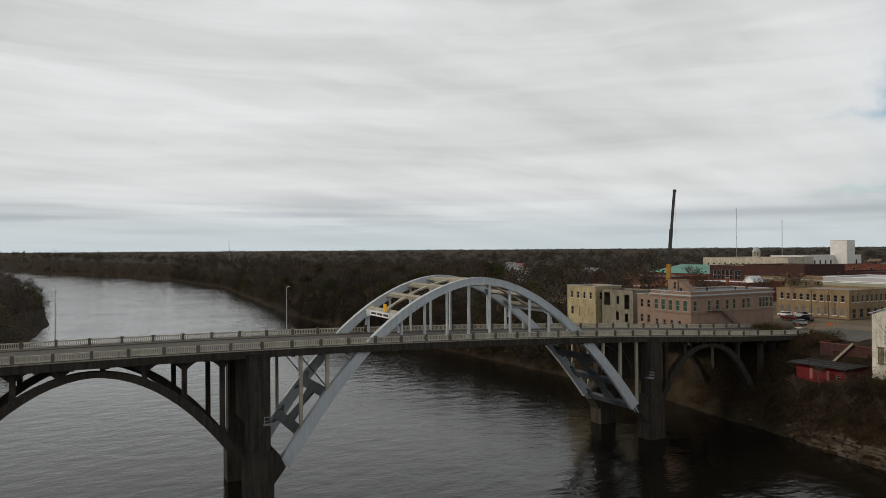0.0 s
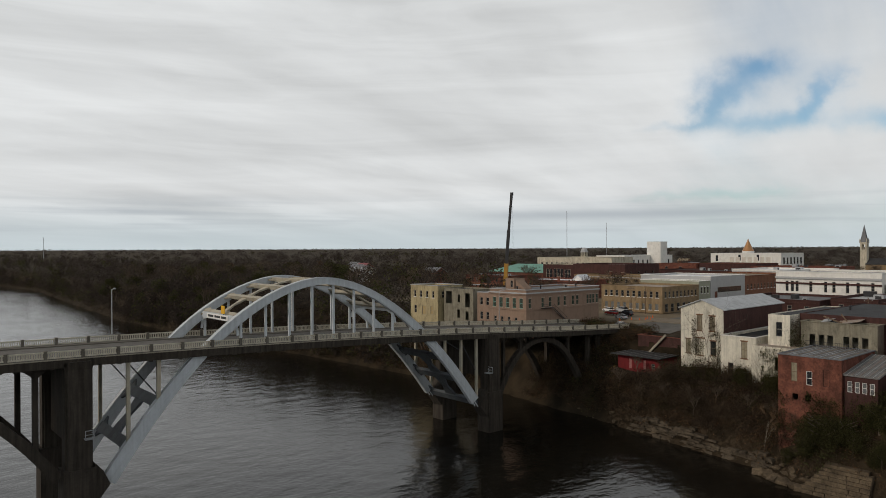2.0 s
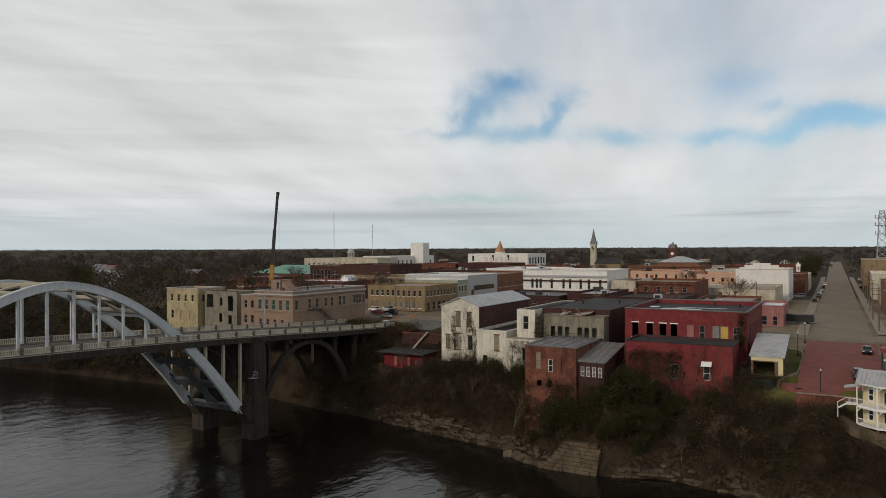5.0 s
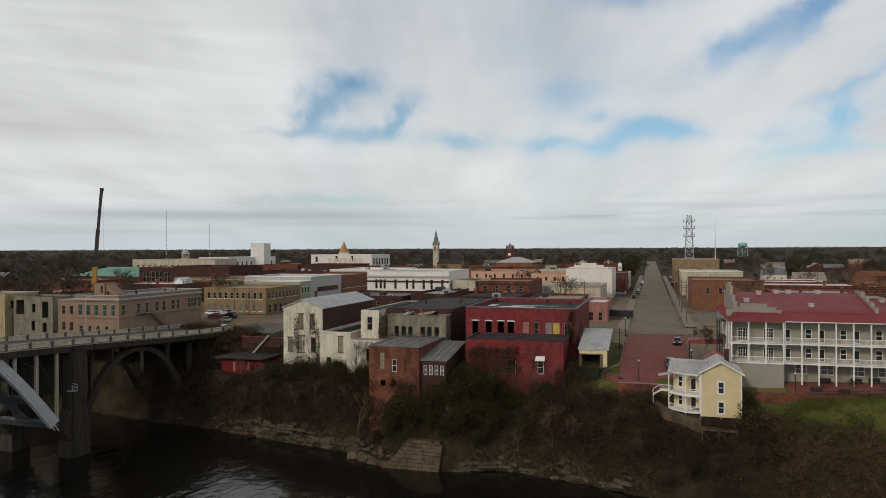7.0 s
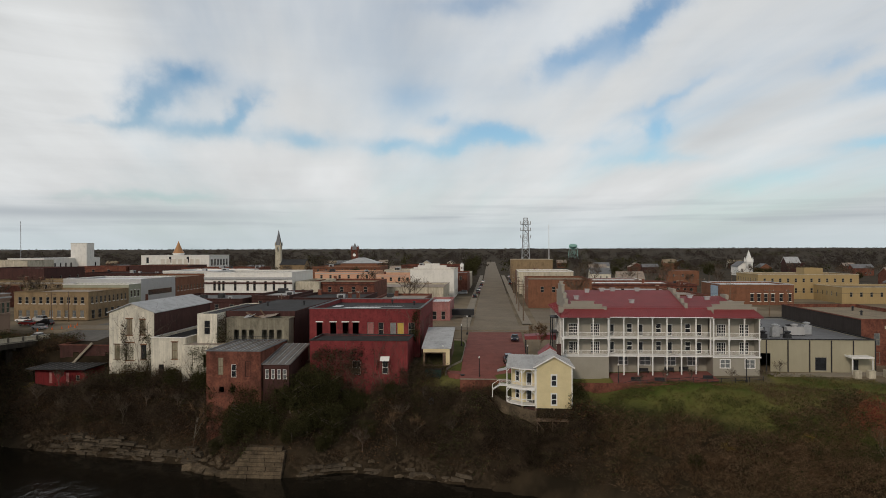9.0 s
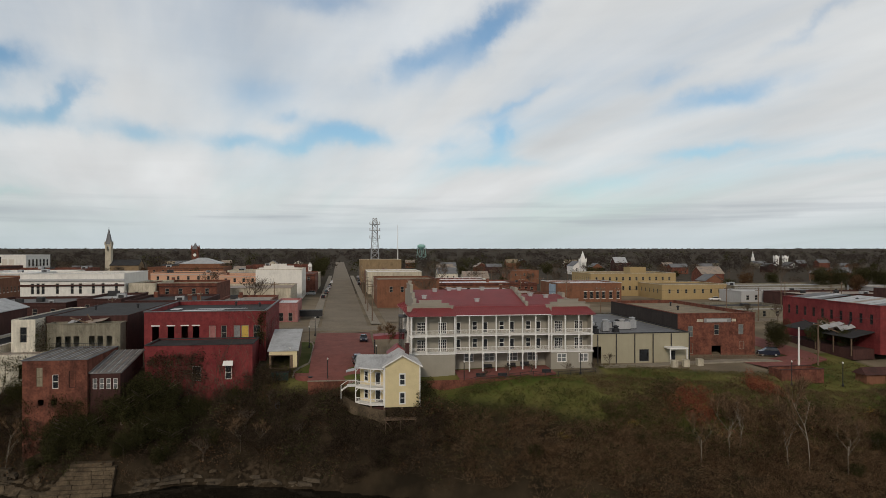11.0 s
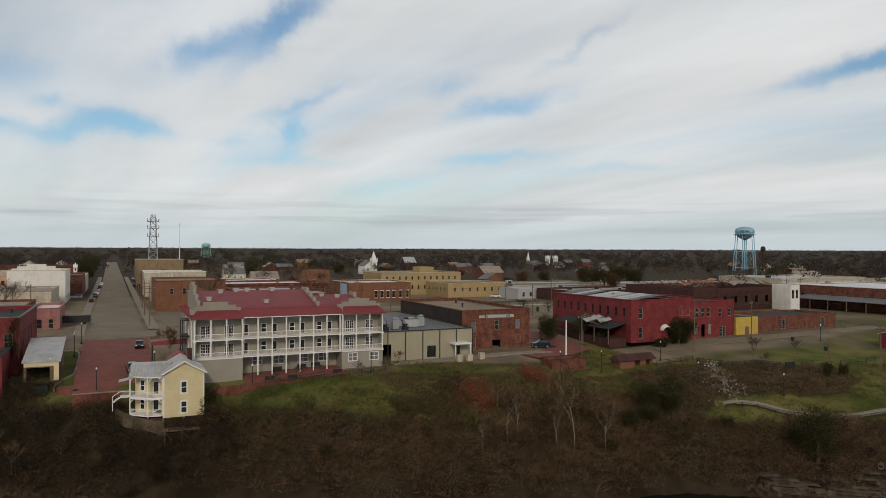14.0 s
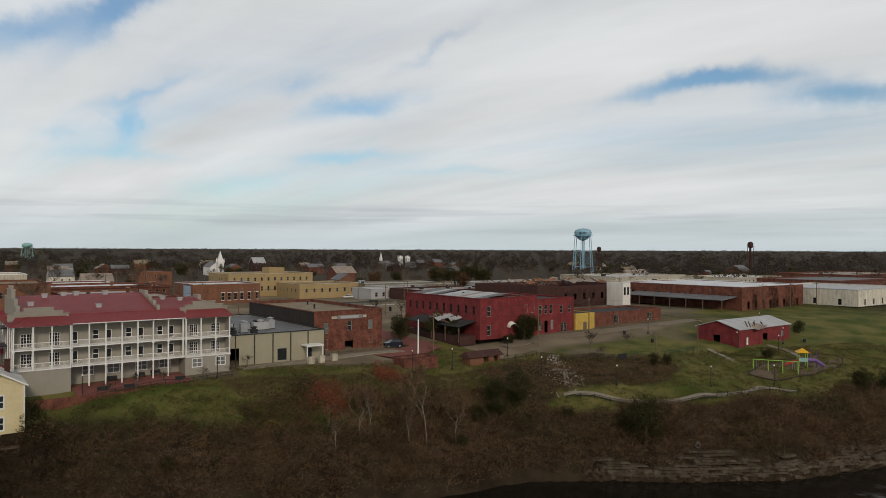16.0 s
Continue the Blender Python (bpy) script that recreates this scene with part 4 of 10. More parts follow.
side_arch(-88.5, -44.4, 8.0, 23.6, [-47.9 - k * 5.7 for k in range(0, 7)])
side_arch(43.6, 77.4, 5.0, 19.2, [47.5 + k * 5.8 for k in range(0, 5)], 2.4)
pier(-90.0, -1, deck_z(-89) - 0.45)
side_arch(-134, -91, 7.0, 23.0, [-134 + k * 4.3 for k in range(1, 10)])
for u in (-136, -150, -164, -178):
    for s in (1, -1):
        part("bent_column", Shape().box(s * 7.0 - 0.6, s * 7.0 + 0.6, u - 0.6, u + 0.6, -2, deck_z(u) - 0.9), CONCRETE, bridge)
for u in (78.8, 83.2, 87.6, 92.0):
    for s in (1, -1):
        part("bent_column", Shape().box(s * 7.0 - 0.5, s * 7.0 + 0.5, u - 0.5, u + 0.5, 4, deck_z(u) - 0.9), CONCRETE, bridge)
    part("bent_cap", Shape().box(-8.3, 8.3, u - 0.5, u + 0.5, deck_z(u) - 1.9, deck_z(u) - 0.9), CONCRETE, bridge)
part("abutment", Shape().box(-8.95, 8.95, 95.5, 97.4, 8, deck_z(96) - 0.45).box(-8.95, -8.2, 97, 106, 14, deck_z(98) - 0.2).box(8.2, 8.95, 97, 106, 14, deck_z(98) - 0.2), CONCRETE, bridge)
# downpipes and lamp posts on the bridge
for u in (-71.5, -33.3, 62.0):
    lp = Shape().tube((-8.7, u, deck_z(u) + 1.4), (-8.7, u, deck_z(u) + 9.2), 0.11, 0.07, 6)
    lamp_post = part("lamp_post", lp, GALV, bridge)
    arm = Shape().tube((-8.7, u, deck_z(u) + 9.1), (-7.3, u, deck_z(u) + 9.4), 0.06, 0.05, 6).box(-7.5, -6.8, u - 0.15, u + 0.15, deck_z(u) + 9.3, deck_z(u) + 9.5)
    part("lamp_head", arm, GALV, lamp_post)


# ---- buildings ----
def wall_sheet(sh, p0, p1, z0, z1, holes, depth=0.22):
    """A wall from p0 to p1 (left to right seen from outside) with real openings (u0, u1, z0, z1)."""
    p0, p1 = Vector(p0), Vector(p1)
    ln = (p1 - p0).length
    d = (p1 - p0) / ln
    n = Vector((-d.y, d.x))              # into the building
    us_ = sorted({0.0, ln, *[h[0] for h in holes], *[h[1] for h in holes]})
    zs_ = sorted({z0, z1, *[h[2] for h in holes], *[h[3] for h in holes]})
    P = lambda u, z, k=0.0: (p0.x + d.x * u + n.x * k, p0.y + d.y * u + n.y * k, z)
    for a, b in zip(us_, us_[1:]):
        for c, e in zip(zs_, zs_[1:]):
            um, zm = (a + b) / 2, (c + e) / 2
            if not any(h[0] < um < h[1] and h[2] < zm < h[3] for h in holes):
                sh.quad(P(a, c), P(b, c), P(b, e), P(a, e))
                sh.quad(P(a, c, depth), P(a, e, depth), P(b, e, depth), P(b, c, depth))
    for a, b, c, e in holes:
        sh.quad(P(a, c), P(a, e), P(a, e, depth), P(a, c, depth))
        sh.quad(P(b, c), P(b, c, depth), P(b, e, depth), P(b, e))
        sh.quad(P(a, c), P(a, c, depth), P(b, c, depth), P(b, c))
        sh.quad(P(a, e), P(b, e), P(b, e, depth), P(a, e, depth))
    sh.quad(P(0, z1), P(ln, z1), P(ln, z1, depth), P(0, z1, depth))
    return d, n


WIN_CACHE = {}


def window_meshes(w, h, style, frame_mat, pane_mat):
    key = (round(w, 2), round(h, 2), style, frame_mat.name, pane_mat.name)
    if key not in WIN_CACHE:
        fr = Shape()
        t = 0.16 if style == "wide" else 0.09
        fr.box(-w / 2, -w / 2 + t, -0.06, 0.06, 0, h).box(w / 2 - t, w / 2, -0.06, 0.06, 0, h)
        fr.box(-w / 2 + t, w / 2 - t, -0.06, 0.06, 0, t).box(-w / 2 + t, w / 2 - t, -0.06, 0.06, h - t, h)
        if style == "wide":
            fr.box(-0.06, 0.06, -0.05, 0.05, t, h - t)
        if style in ("sash", "grid", "wide"):
            fr.box(-w / 2 + t, w / 2 - t, -0.05, 0.05, h / 2 - 0.05, h / 2 + 0.05)
        if style in ("grid", "french"):
            fr.box(-0.05, 0.05, -0.05, 0.05, t, h - t)
            for k in (1, 2, 3):
                fr.box(-w / 2 + t, w / 2 - t, -0.04, 0.04, h * k / 4 - 0.02, h * k / 4 + 0.02)
            for k in (-1, 1):
                fr.box(k * w / 4 - 0.025, k * w / 4 + 0.025, -0.04, 0.04, t, h - t)
        WIN_CACHE[key] = (fr.mesh("window", frame_mat), Shape().box(-w / 2 + 0.03, w / 2 - 0.03, 0.0, 0.03, 0.03, h - 0.03).mesh("pane", pane_mat))
    return WIN_CACHE[key]


def row(width, n, w, z, h, m0=1.0, m1=None, **kw):
    """n evenly spaced openings along a wall of that width."""
    m1 = m0 if m1 is None else m1
    st = (width - m0 - m1) / n
    return [dict(u=m0 + st * (k + 0.5), w=w, z=z, h=h, **kw) for k in range(n)]


FOOT = []


def building(name, label, x0, x1, y0, y1, z0, z1, wall, roof, faces=None, parapet=0.5, cap=None, roof_kind="flat", rise=2.0, category="building", frame_mat=None, drop=0.0, sill=None, side_walls=None):
    """A block with real openings. faces: side letter -> openings (u, w, z, h, style, glass)."""
    faces = faces or {}
    frame_mat = frame_mat or WORN_FRAME
    side_walls = side_walls or {}
    FOOT.append((x0, x1, y0, y1))
    b = thing(name, label, category, at=((x0 + x1) / 2, (y0 + y1) / 2, z0))
    ox, oy = (x0 + x1) / 2, (y0 + y1) / 2
    X0, X1, Y0, Y1, H_ = x0 - ox, x1 - ox, y0 - oy, y1 - oy, z1 - z0
    corners = {"S": ((X0, Y0), (X1, Y0)), "E": ((X1, Y0), (X1, Y1)), "N": ((X1, Y1), (X0, Y1)), "W": ((X0, Y1), (X0, Y0))}
    for side, (p0, p1) in corners.items():
        ops = faces.get(side, [])
        holes = [(o["u"] - o["w"] / 2, o["u"] + o["w"] / 2, o["z"], o["z"] + o["h"]) for o in ops]
        sh = Shape()
        d, n = wall_sheet(sh, p0, p1, -drop, H_, holes)
        wl = part("wall", sh, side_walls.get(side, wall), b)
        ang = math.degrees(math.atan2(d.y, d.x))
        for o in ops:
            px_, py_ = p0[0] + d.x * o["u"] + n.x * 0.14, p0[1] + d.y * o["u"] + n.y * 0.14
            st = o.get("style", "sash")
            if st != "open":
                fm, pm = window_meshes(o["w"], o["h"], st, o.get("frame", frame_mat), o.get("glass", GLASS))
                wn = part("door" if st == "door" else "window", fm, None, b)
                wn.matrix_basis = pose(px_, py_, o["z"], 0, 0, ang)
                part("pane", pm, None, wn)
            if o.get("sill", sill):
                for nm, z0_, z1_ in (("sill", -0.16, 0.0), ("hood", o["h"], o["h"] + 0.22))[:2 if o.get("hood") else 1]:
                    key = (nm, round(o["w"], 2), round(o["h"], 2), o.get("sill", sill).name)
                    if key not in WIN_CACHE:
                        WIN_CACHE[key] = Shape().box(-o["w"] / 2 - 0.17, o["w"] / 2 + 0.17, -0.26, -0.02, z0_, z1_).mesh(nm, o.get("sill", sill))
                    sl = part(nm, WIN_CACHE[key], None, b)
                    sl.matrix_basis = pose(px_, py_, o["z"], 0, 0, ang)
    if roof_kind == "flat":
        part("roof", Shape().box(X0 + 0.22, X1 - 0.22, Y0 + 0.22, Y1 - 0.22, H_ - parapet - 0.25, H_ - parapet), roof, b)
        if cap:
            c = Shape()
            for q in ((X0 - 0.15, X1 + 0.15, Y0 - 0.15, Y0 + 0.3), (X0 - 0.15, X1 + 0.15, Y1 - 0.3, Y1 + 0.15), (X0 - 0.15, X0 + 0.3, Y0 + 0.3, Y1 - 0.3), (X1 - 0.3, X1 + 0.15, Y0 + 0.3, Y1 - 0.3)):
                c.box(*q, H_, H_ + 0.18)
            part("coping", c, cap, b)
    elif roof_kind in ("gable_y", "gable_x"):
        sh = Shape()
        e = 0.4
        if roof_kind == "gable_y":
            prof = [(X0 - e, H_ - 0.1), (0, H_ + rise), (X1 + e, H_ - 0.1)]
            A = [(x, Y0 - e, z) for x, z in prof] + [(x, Y0 - e, z + 0.18) for x, z in prof]
            B = [(x, Y1 + e, z) for x, z in prof] + [(x, Y1 + e, z + 0.18) for x, z in prof]
        else:
            prof = [(Y0 - e, H_ - 0.1), (0, H_ + rise), (Y1 + e, H_ - 0.1)]
            A = [(X0 - e, y, z) for y, z in prof] + [(X0 - e, y, z + 0.18) for y, z in prof]
            B = [(X1 + e, y, z) for y, z in prof] + [(X1 + e, y, z + 0.18) for y, z in prof]
        sh.add(A + B, ((0, 1, 4, 3), (1, 2, 5, 4), (6, 9, 10, 7), (7, 10, 11, 8), (0, 6, 7, 1), (1, 7, 8, 2), (3, 4, 10, 9), (4, 5, 11, 10), (0, 3, 9, 6), (2, 8, 11, 5)))
        part("roof", sh, roof, b)
        for side in (0, 1):
            g = Shape()
            if roof_kind == "gable_y":
                y = (Y0, Y1 - 0.22)[side]
                g.add([(X0, y, H_), (X1, y, H_), (0, y, H_ + rise - 0.05), (X0, y + 0.22, H_), (X1, y + 0.22, H_), (0, y + 0.22, H_ + rise - 0.05)], ((0, 1, 2), (3, 5, 4), (0, 2, 5, 3), (1, 4, 5, 2)))
            else:
                x = (X0, X1 - 0.22)[side]
                g.add([(x, Y0, H_), (x, Y1, H_), (x, 0, H_ + rise - 0.05), (x + 0.22, Y0, H_), (x + 0.22, Y1, H_), (x + 0.22, 0, H_ + rise - 0.05)], ((0, 2, 1), (3, 4, 5), (0, 3, 5, 2), (1, 2, 5, 4)))
            part("gable", g, wall, b)
    elif roof_kind == "hip":
        e = 0.5
        k = min(X1, Y1) * 0.98
        base = [(X0 - e, Y0 - e, H_), (X1 + e, Y0 - e, H_), (X1 + e, Y1 + e, H_), (X0 - e, Y1 + e, H_)]
        top = [(X0 + k, 0, H_ + rise), (X1 - k, 0, H_ + rise)] if X1 >= Y1 else [(0, Y0 + k, H_ + rise), (0, Y1 - k, H_ + rise)]
        fs = ((0, 1, 5, 4), (1, 2, 5), (2, 3, 4, 5), (3, 0, 4), (3, 2, 1, 0)) if X1 >= Y1 else ((0, 1, 4), (1, 2, 5, 4), (2, 3, 5), (3, 0, 4, 5), (3, 2, 1, 0))
        part("roof", Shape().add(base + top, fs), roof, b)
    elif roof_kind == "shed":       # falls towards -y
        part("roof", Shape().add([(X0 - 0.3, Y0 - 0.3, H_), (X1 + 0.3, Y0 - 0.3, H_), (X1 + 0.3, Y1 + 0.3, H_ + rise), (X0 - 0.3, Y1 + 0.3, H_ + rise), (X0 - 0.3, Y0 - 0.3, H_ + 0.2), (X1 + 0.3, Y0 - 0.3, H_ + 0.2), (X1 + 0.3, Y1 + 0.3, H_ + rise + 0.2), (X0 - 0.3, Y1 + 0.3, H_ + rise + 0.2)], ((3, 2, 1, 0), (4, 5, 6, 7), (0, 1, 5, 4), (1, 2, 6, 5), (2, 3, 7, 6), (3, 0, 4, 7))), roof, b)
        g = Shape().quad((X1, Y1, H_ + rise), (X0, Y1, H_ + rise), (X0, Y1, H_), (X1, Y1, H_))
        g.tri((X0, Y0, H_), (X0, Y1, H_ + rise), (X0, Y1, H_)).tri((X1, Y0, H_), (X1, Y1, H_), (X1, Y1, H_ + rise))
        part("gable", g, wall, b)
    return b


def win(u, w, z, h, style="sash", **kw):
    return dict(u=u, w=w, z=z, h=h, style=style, **kw)


# -- left of the bridge head --
building("pink_building", "two-storey pinkish stucco building with green-framed windows beside the bridge", -143.2, -129.2, 144, 177, 16, 29.6, PINK_STUCCO, ROOF_GREY,
         {"S": row(14, 5, 1.25, 8.5, 2.8, 0.6, sill=PINK_TRIM, hood=1, frame=ROOF_GREEN, glass=GREEN_PANE) + row(14, 4, 1.0, 4.2, 1.7, 0.8, 2.5),
          "E": [win(u, 1.15, 8.6, 2.7, glass=GREEN_PANE, frame=PINK_TRIM, sill=PINK_TRIM, hood=1) for u in (1.6, 7.0, 10.2, 14.0, 16.8, 20.6, 22.6, 27.6, 29.0, 30.4, 32.2)]}, cap=LIGHT_GREY, parapet=0.4)
building("pink_annex", "low pink stucco annex with an upper gallery", -149.5, -143.4, 145, 160, 16, 28.2, PINK_STUCCO, ROOF_GREY, {"S": row(6.1, 2, 1.1, 8.6, 2.2, 0.5) + row(6.1, 2, 1.1, 4.4, 2.2, 0.5)}, cap=LIGHT_GREY)
building("cream_ruin", "derelict cream two-storey building with peeling walls", -187.4, -173.2, 150, 161, 16, 29.0, YELLOW_CREAM, ROOF_GREY, {"S": row(14.2, 4, 1.0, 9.0, 2.2, 0.8, sill=TRIM) + [win(2.6, 1.2, 3.6, 2.6), win(7.0, 1.8, 3.2, 3.0, glass=YELLOW_LIGHT), win(11, 1.2, 3.4, 2.8, glass=YELLOW_LIGHT)], "E": row(11, 3, 1.0, 9.0, 2.2, 0.8)}, cap=LIGHT_GREY)
building("ruined_house", "roofless ruined building with broken walls and bare openings", -172.4, -158.5, 152, 161, 16, 28.4, GREY_PLASTER, ROOF_TAR, {"S": [win(2.4, 2.8, 7.4, 4.0, "open"), win(7.0, 1.2, 3, 2.6, "open"), win(7.2, 1.1, 8.0, 2.4, "open"), win(11.2, 2.2, 6.6, 4.4, "open"), win(11.0, 1.4, 2.6, 2.6, "open")]})
building("yellow_brick_block", "two-storey yellow brick corner block with many sash windows", -145.5, -122, 201, 224, 20, 28.4, BRICK_TAN, ROOF_RUSTY,
         {"S": row(23.5, 10, 1.1, 5.0, 2.0, 0.8, sill=TRIM) + row(23.5, 9, 1.2, 1.0, 2.0, 0.8, glass=GLASS_PALE, sill=TRIM), "E": row(23, 9, 1.1, 5.0, 2.0, 0.8, sill=TRIM) + row(23, 6, 1.8, 0.4, 2.6, 0.8)}, cap=BRICK_TAN)
building("sage_shop", "narrow sage green two-storey shop", -145, -122, 224.2, 232, 20, 29.6, GREENISH, ROOF_WHITE, {"E": row(7.8, 3, 1.0, 5.4, 2.2, 0.6, sill=TRIM, hood=1) + row(7.8, 2, 2.0, 0.4, 2.6, 0.6)}, cap=TRIM)
building("grey_store", "pale grey panelled store with a dark ribbon window", -150, -122, 232.2, 258, 20, 31.0, LIGHT_GREY, ROOF_WHITE, {"E": [win(14, 18, 5.2, 1.9, "plain"), win(4, 2.2, 0.2, 5.5, "plain", glass=BRICK)]}, cap=TRIM)
building("brown_shop_row", "row of brown brick shops", -150, -122, 258.2, 300, 20, 30.4, BRICK_ORANGE, ROOF_TAN, {"E": row(41.8, 14, 1.1, 5.4, 2.0, 0.8, sill=TRIM) + row(41.8, 9, 2.4, 0.4, 2.6, 0.8)}, cap=BRICK)
building("arcaded_hall", "dark brick hall with round-arched windows and twin gables", -241, -221, 282, 300, 20, 33.0, BRICK_DARK, ROOF_GREY,
         {"S": [win(u, 1.7, 6.0, 4.6, frame=CREAM) for u in (3.0, 5.2)] + [win(u, 1.7, 5.4, 5.4, frame=CREAM) for u in (8.0, 10.2, 12.4)] + [win(u, 1.7, 6.0, 4.6, frame=CREAM) for u in (15.2, 17.2)]}, cap=CREAM)
building("maroon_warehouse", "long windowless dark maroon brick warehouse", -220.5, -190, 281, 310, 20, 33.4, BRICK_DARK, ROOF_GREY, {"E": row(29, 4, 1.2, 8, 2, 2)}, cap=BRICK_DARK)
building("beige_courthouse", "large beige stone building with cornice and roof lantern", -323, -271, 372, 410, 20, 35.2, CREAM, ROOF_GREY, {"S": row(65, 14, 1.6, 8.2, 3.6, 2) + row(65, 14, 1.6, 2, 3.6, 2)}, cap=CREAM, parapet=1.0)
building("white_hall", "white block with tall narrow windows", -345, -318, 470, 540, 20, 35.4, WHITE, ROOF_WHITE, {"S": row(27, 5, 1.6, 2, 10, 1.5, style="plain"), "E": row(70, 10, 2.0, 4, 8, 3, style="plain")}, cap=TRIM)
building("white_tower_block", "tall plain cream block with roof edge rail", -321, -308.5, 506, 516, 20, 46.4, WHITE, ROOF_WHITE, {}, cap=CREAM)
building("red_brick_block", "red brick commercial block with small windows", -232, -204, 372, 392, 20, 32.0, BRICK, ROOF_TAR, {"S": [win(3.5, 1.6, 8, 2.4), win(9, 1.6, 8, 2.4), win(18, 1.8, 8, 2.4), win(9, 1.6, 3, 2.2), win(18, 1.8, 3, 2.2)]}, cap=BRICK)
building("red_brick_block", "dark red brick block behind the shops", -203.5, -170, 374, 400, 20, 32.4, BRICK_DARK, ROOF_TAR, {}, cap=BRICK)
tp = building("white_store", "large white department store with faded wall lettering", -273, -219, 520, 560, 20, 37.0, WHITE, ROOF_WHITE,
              {"S": [win(5, 2, 11, 4.5, "plain"), win(5, 2, 4, 4.5, "plain"), win(23, 2, 11.5, 4.5, "plain"), win(37, 2, 11.5, 4.5, "plain"), win(37, 3, 5, 2), win(23, 3, 5, 2)], "E": row(40, 6, 3, 9, 5, 2)}, cap=TRIM)
bar = Shape()
for k in range(7):
    bar.box(-11.5 + k * 4.6, -8.3 + k * 4.6, -20.07, -20.02, 10.0, 14.2)
part("faded_lettering_bar", bar, mat("faded_paint", (0.60, 0.55, 0.48), 0.9, 0.2, 0.4, 4, 0.0), tp, "row of faded pale wall letters as bars")
building("white_classical_hall", "long white hall with a dark cornice band and tall windows", -96, -66.5, 224, 250, 20, 33.6, WHITE, ROOF_GREY,
         {"S": [win(u, 0.9, 7.6, 3.2, "sash") for u in (3.4, 5.0, 6.4, 10.4, 14.6, 16.9, 20.6, 23.4, 27.2)]}, cap=TRIM)
building("beige_infill", "stained beige annex behind the white hall", -66, -58, 226, 250, 20, 30.6, CREAM, ROOF_TAN, {"S": row(8, 2, 1, 6, 2, 1)})

# -- derelict backs along the bluff --
wh = building("white_gabled_house", "tall derelict white plaster building with gable and vines", -84.5, -74.3, 147, 177, 14, 27.4, WHITE_STAINED, ROOF_METAL,
              {"S": [win(4.6, 1.35, 8.5, 3.5, "grid", frame=WOOD, glass=BOARD, sill=LINTEL, hood=1), win(7.6, 1.3, 8.6, 3.3, frame=WOOD, glass=BOARD, sill=LINTEL, hood=1), win(1.8, 1.2, 3.2, 3.2, frame=WOOD, glass=BOARD, sill=WOOD, hood=1), win(4.7, 1.8, 3.0, 3.8, "grid", frame=BOARD, glass=WHITE_STAINED, sill=LINTEL, hood=1), win(7.8, 1.3, 3.2, 3.2, frame=WOOD, sill=LINTEL, hood=1)]},
              roof_kind="gable_y", rise=2.0, side_walls={"E": BRICK_DARK})
building("low_white_annex", "low white plaster annex with a flat black roof", -74.2, -66.6, 145.5, 170, 12, 22.1, WHITE_STAINED, ROOF_TAR, {"S": [win(5.2, 1.3, 5.6, 3.6, frame=WOOD, glass=BOARD, sill=LINTEL, hood=1), win(2.2, 1.2, 2.0, 2.4, frame=WOOD)]}, cap=WHITE)
building("low_white_annex", "small white plaster lean-to overgrown with vines", -66.5, -58.6, 143.5, 152, 12, 20.9, WHITE_STAINED, ROOF_RUSTY, {"S": [win(5.5, 1.6, 4.2, 2.8, "open")]}, parapet=0.1)
building("white_end_house", "white plaster end wall with one tall window", -64.8, -60.4, 147.4, 178, 20, 27.2, WHITE_STAINED, ROOF_TAR, {"S": [win(2.2, 1.3, 2.7, 3.0)]}, parapet=0.2)
building("dark_roofed_store", "long store under a black tar roof", -60.3, -44.5, 152, 190, 18, 27.4, BRICK_DARK, ROOF_TAR, {}, parapet=0.15)
building("grey_six_window_store", "mossy grey plaster storefront back with six tall openings", -58.5, -44.7, 148, 151.8, 14, 26.1, GREY_PLASTER, ROOF_TAR,
         {"S": [win(u, 1.05, 7.0, 2.7, "open") for u in (2.2, 3.9, 5.5, 8.4, 10.0, 11.7)]}, cap=GREY_PLASTER, parapet=0.3)
building("brick_river_house", "tall red brick building standing on the river cliff", -55.8, -45.1, 131, 147.8, 4, 21.5, BRICK, ROOF_RIB,
         {"S": [win(2.8, 1.1, 12.9, 3.4, frame=WOOD, glass=BOARD), win(5.4, 1.0, 12.5, 2.5, frame=TRIM, glass=GLASS), win(8.2, 1.1, 12.6, 3.0, "plain", glass=BRICK, frame=BRICK_DARK), win(3.0, 1.0, 9.6, 1.1, "open"), win(5.2, 1.0, 9.6, 1.1, "open"), win(8.2, 1.1, 6.6, 1.6, "plain", glass=BRICK, frame=BRICK_DARK)]}, cap=ROOF_GREY, parapet=0.06, drop=4)
building("brick_lean_to", "brick lean-to with four white-framed windows under a rusty metal roof", -45.0, -39.8, 131.8, 146, 8, 18.9, BRICK_DARK, ROOF_RIB,
         {"S": [win(0.9 + k * 1.15, 0.75, 8.1, 1.9, "sash", frame=TRIM, glass=GLASS_PALE) for k in range(4)] + [win(2.8, 1.0, 5.0, 1.2, "open")]}, roof_kind="shed", rise=2.0, drop=4)
rb = thing("roof_ribs", "raised ribs of the sheet roof on the brick house", "roof ribs", at=(-50.45, 139.4, 21.44))
for k in range(14):
    part("rib", Shape().box(-5.0 + k * 0.77, -4.93 + k * 0.77, -8.3, 8.1, 0.002, 0.09), ROOF_METAL if k % 3 else ROOF_RUSTY, rb)
rb = thing("roof_ribs", "raised ribs of the rusty lean-to roof", "roof ribs", at=(-42.4, 131.5, 19.1))
for k in range(9):
    part("rib", Shape().beam((-2.7 + k * 0.67, 0.02, 0.05), (-2.7 + k * 0.67, 14.7, 2.05), 0.07, 0.09), ROOF_METAL if k % 2 else ROOF_RUSTY, rb)
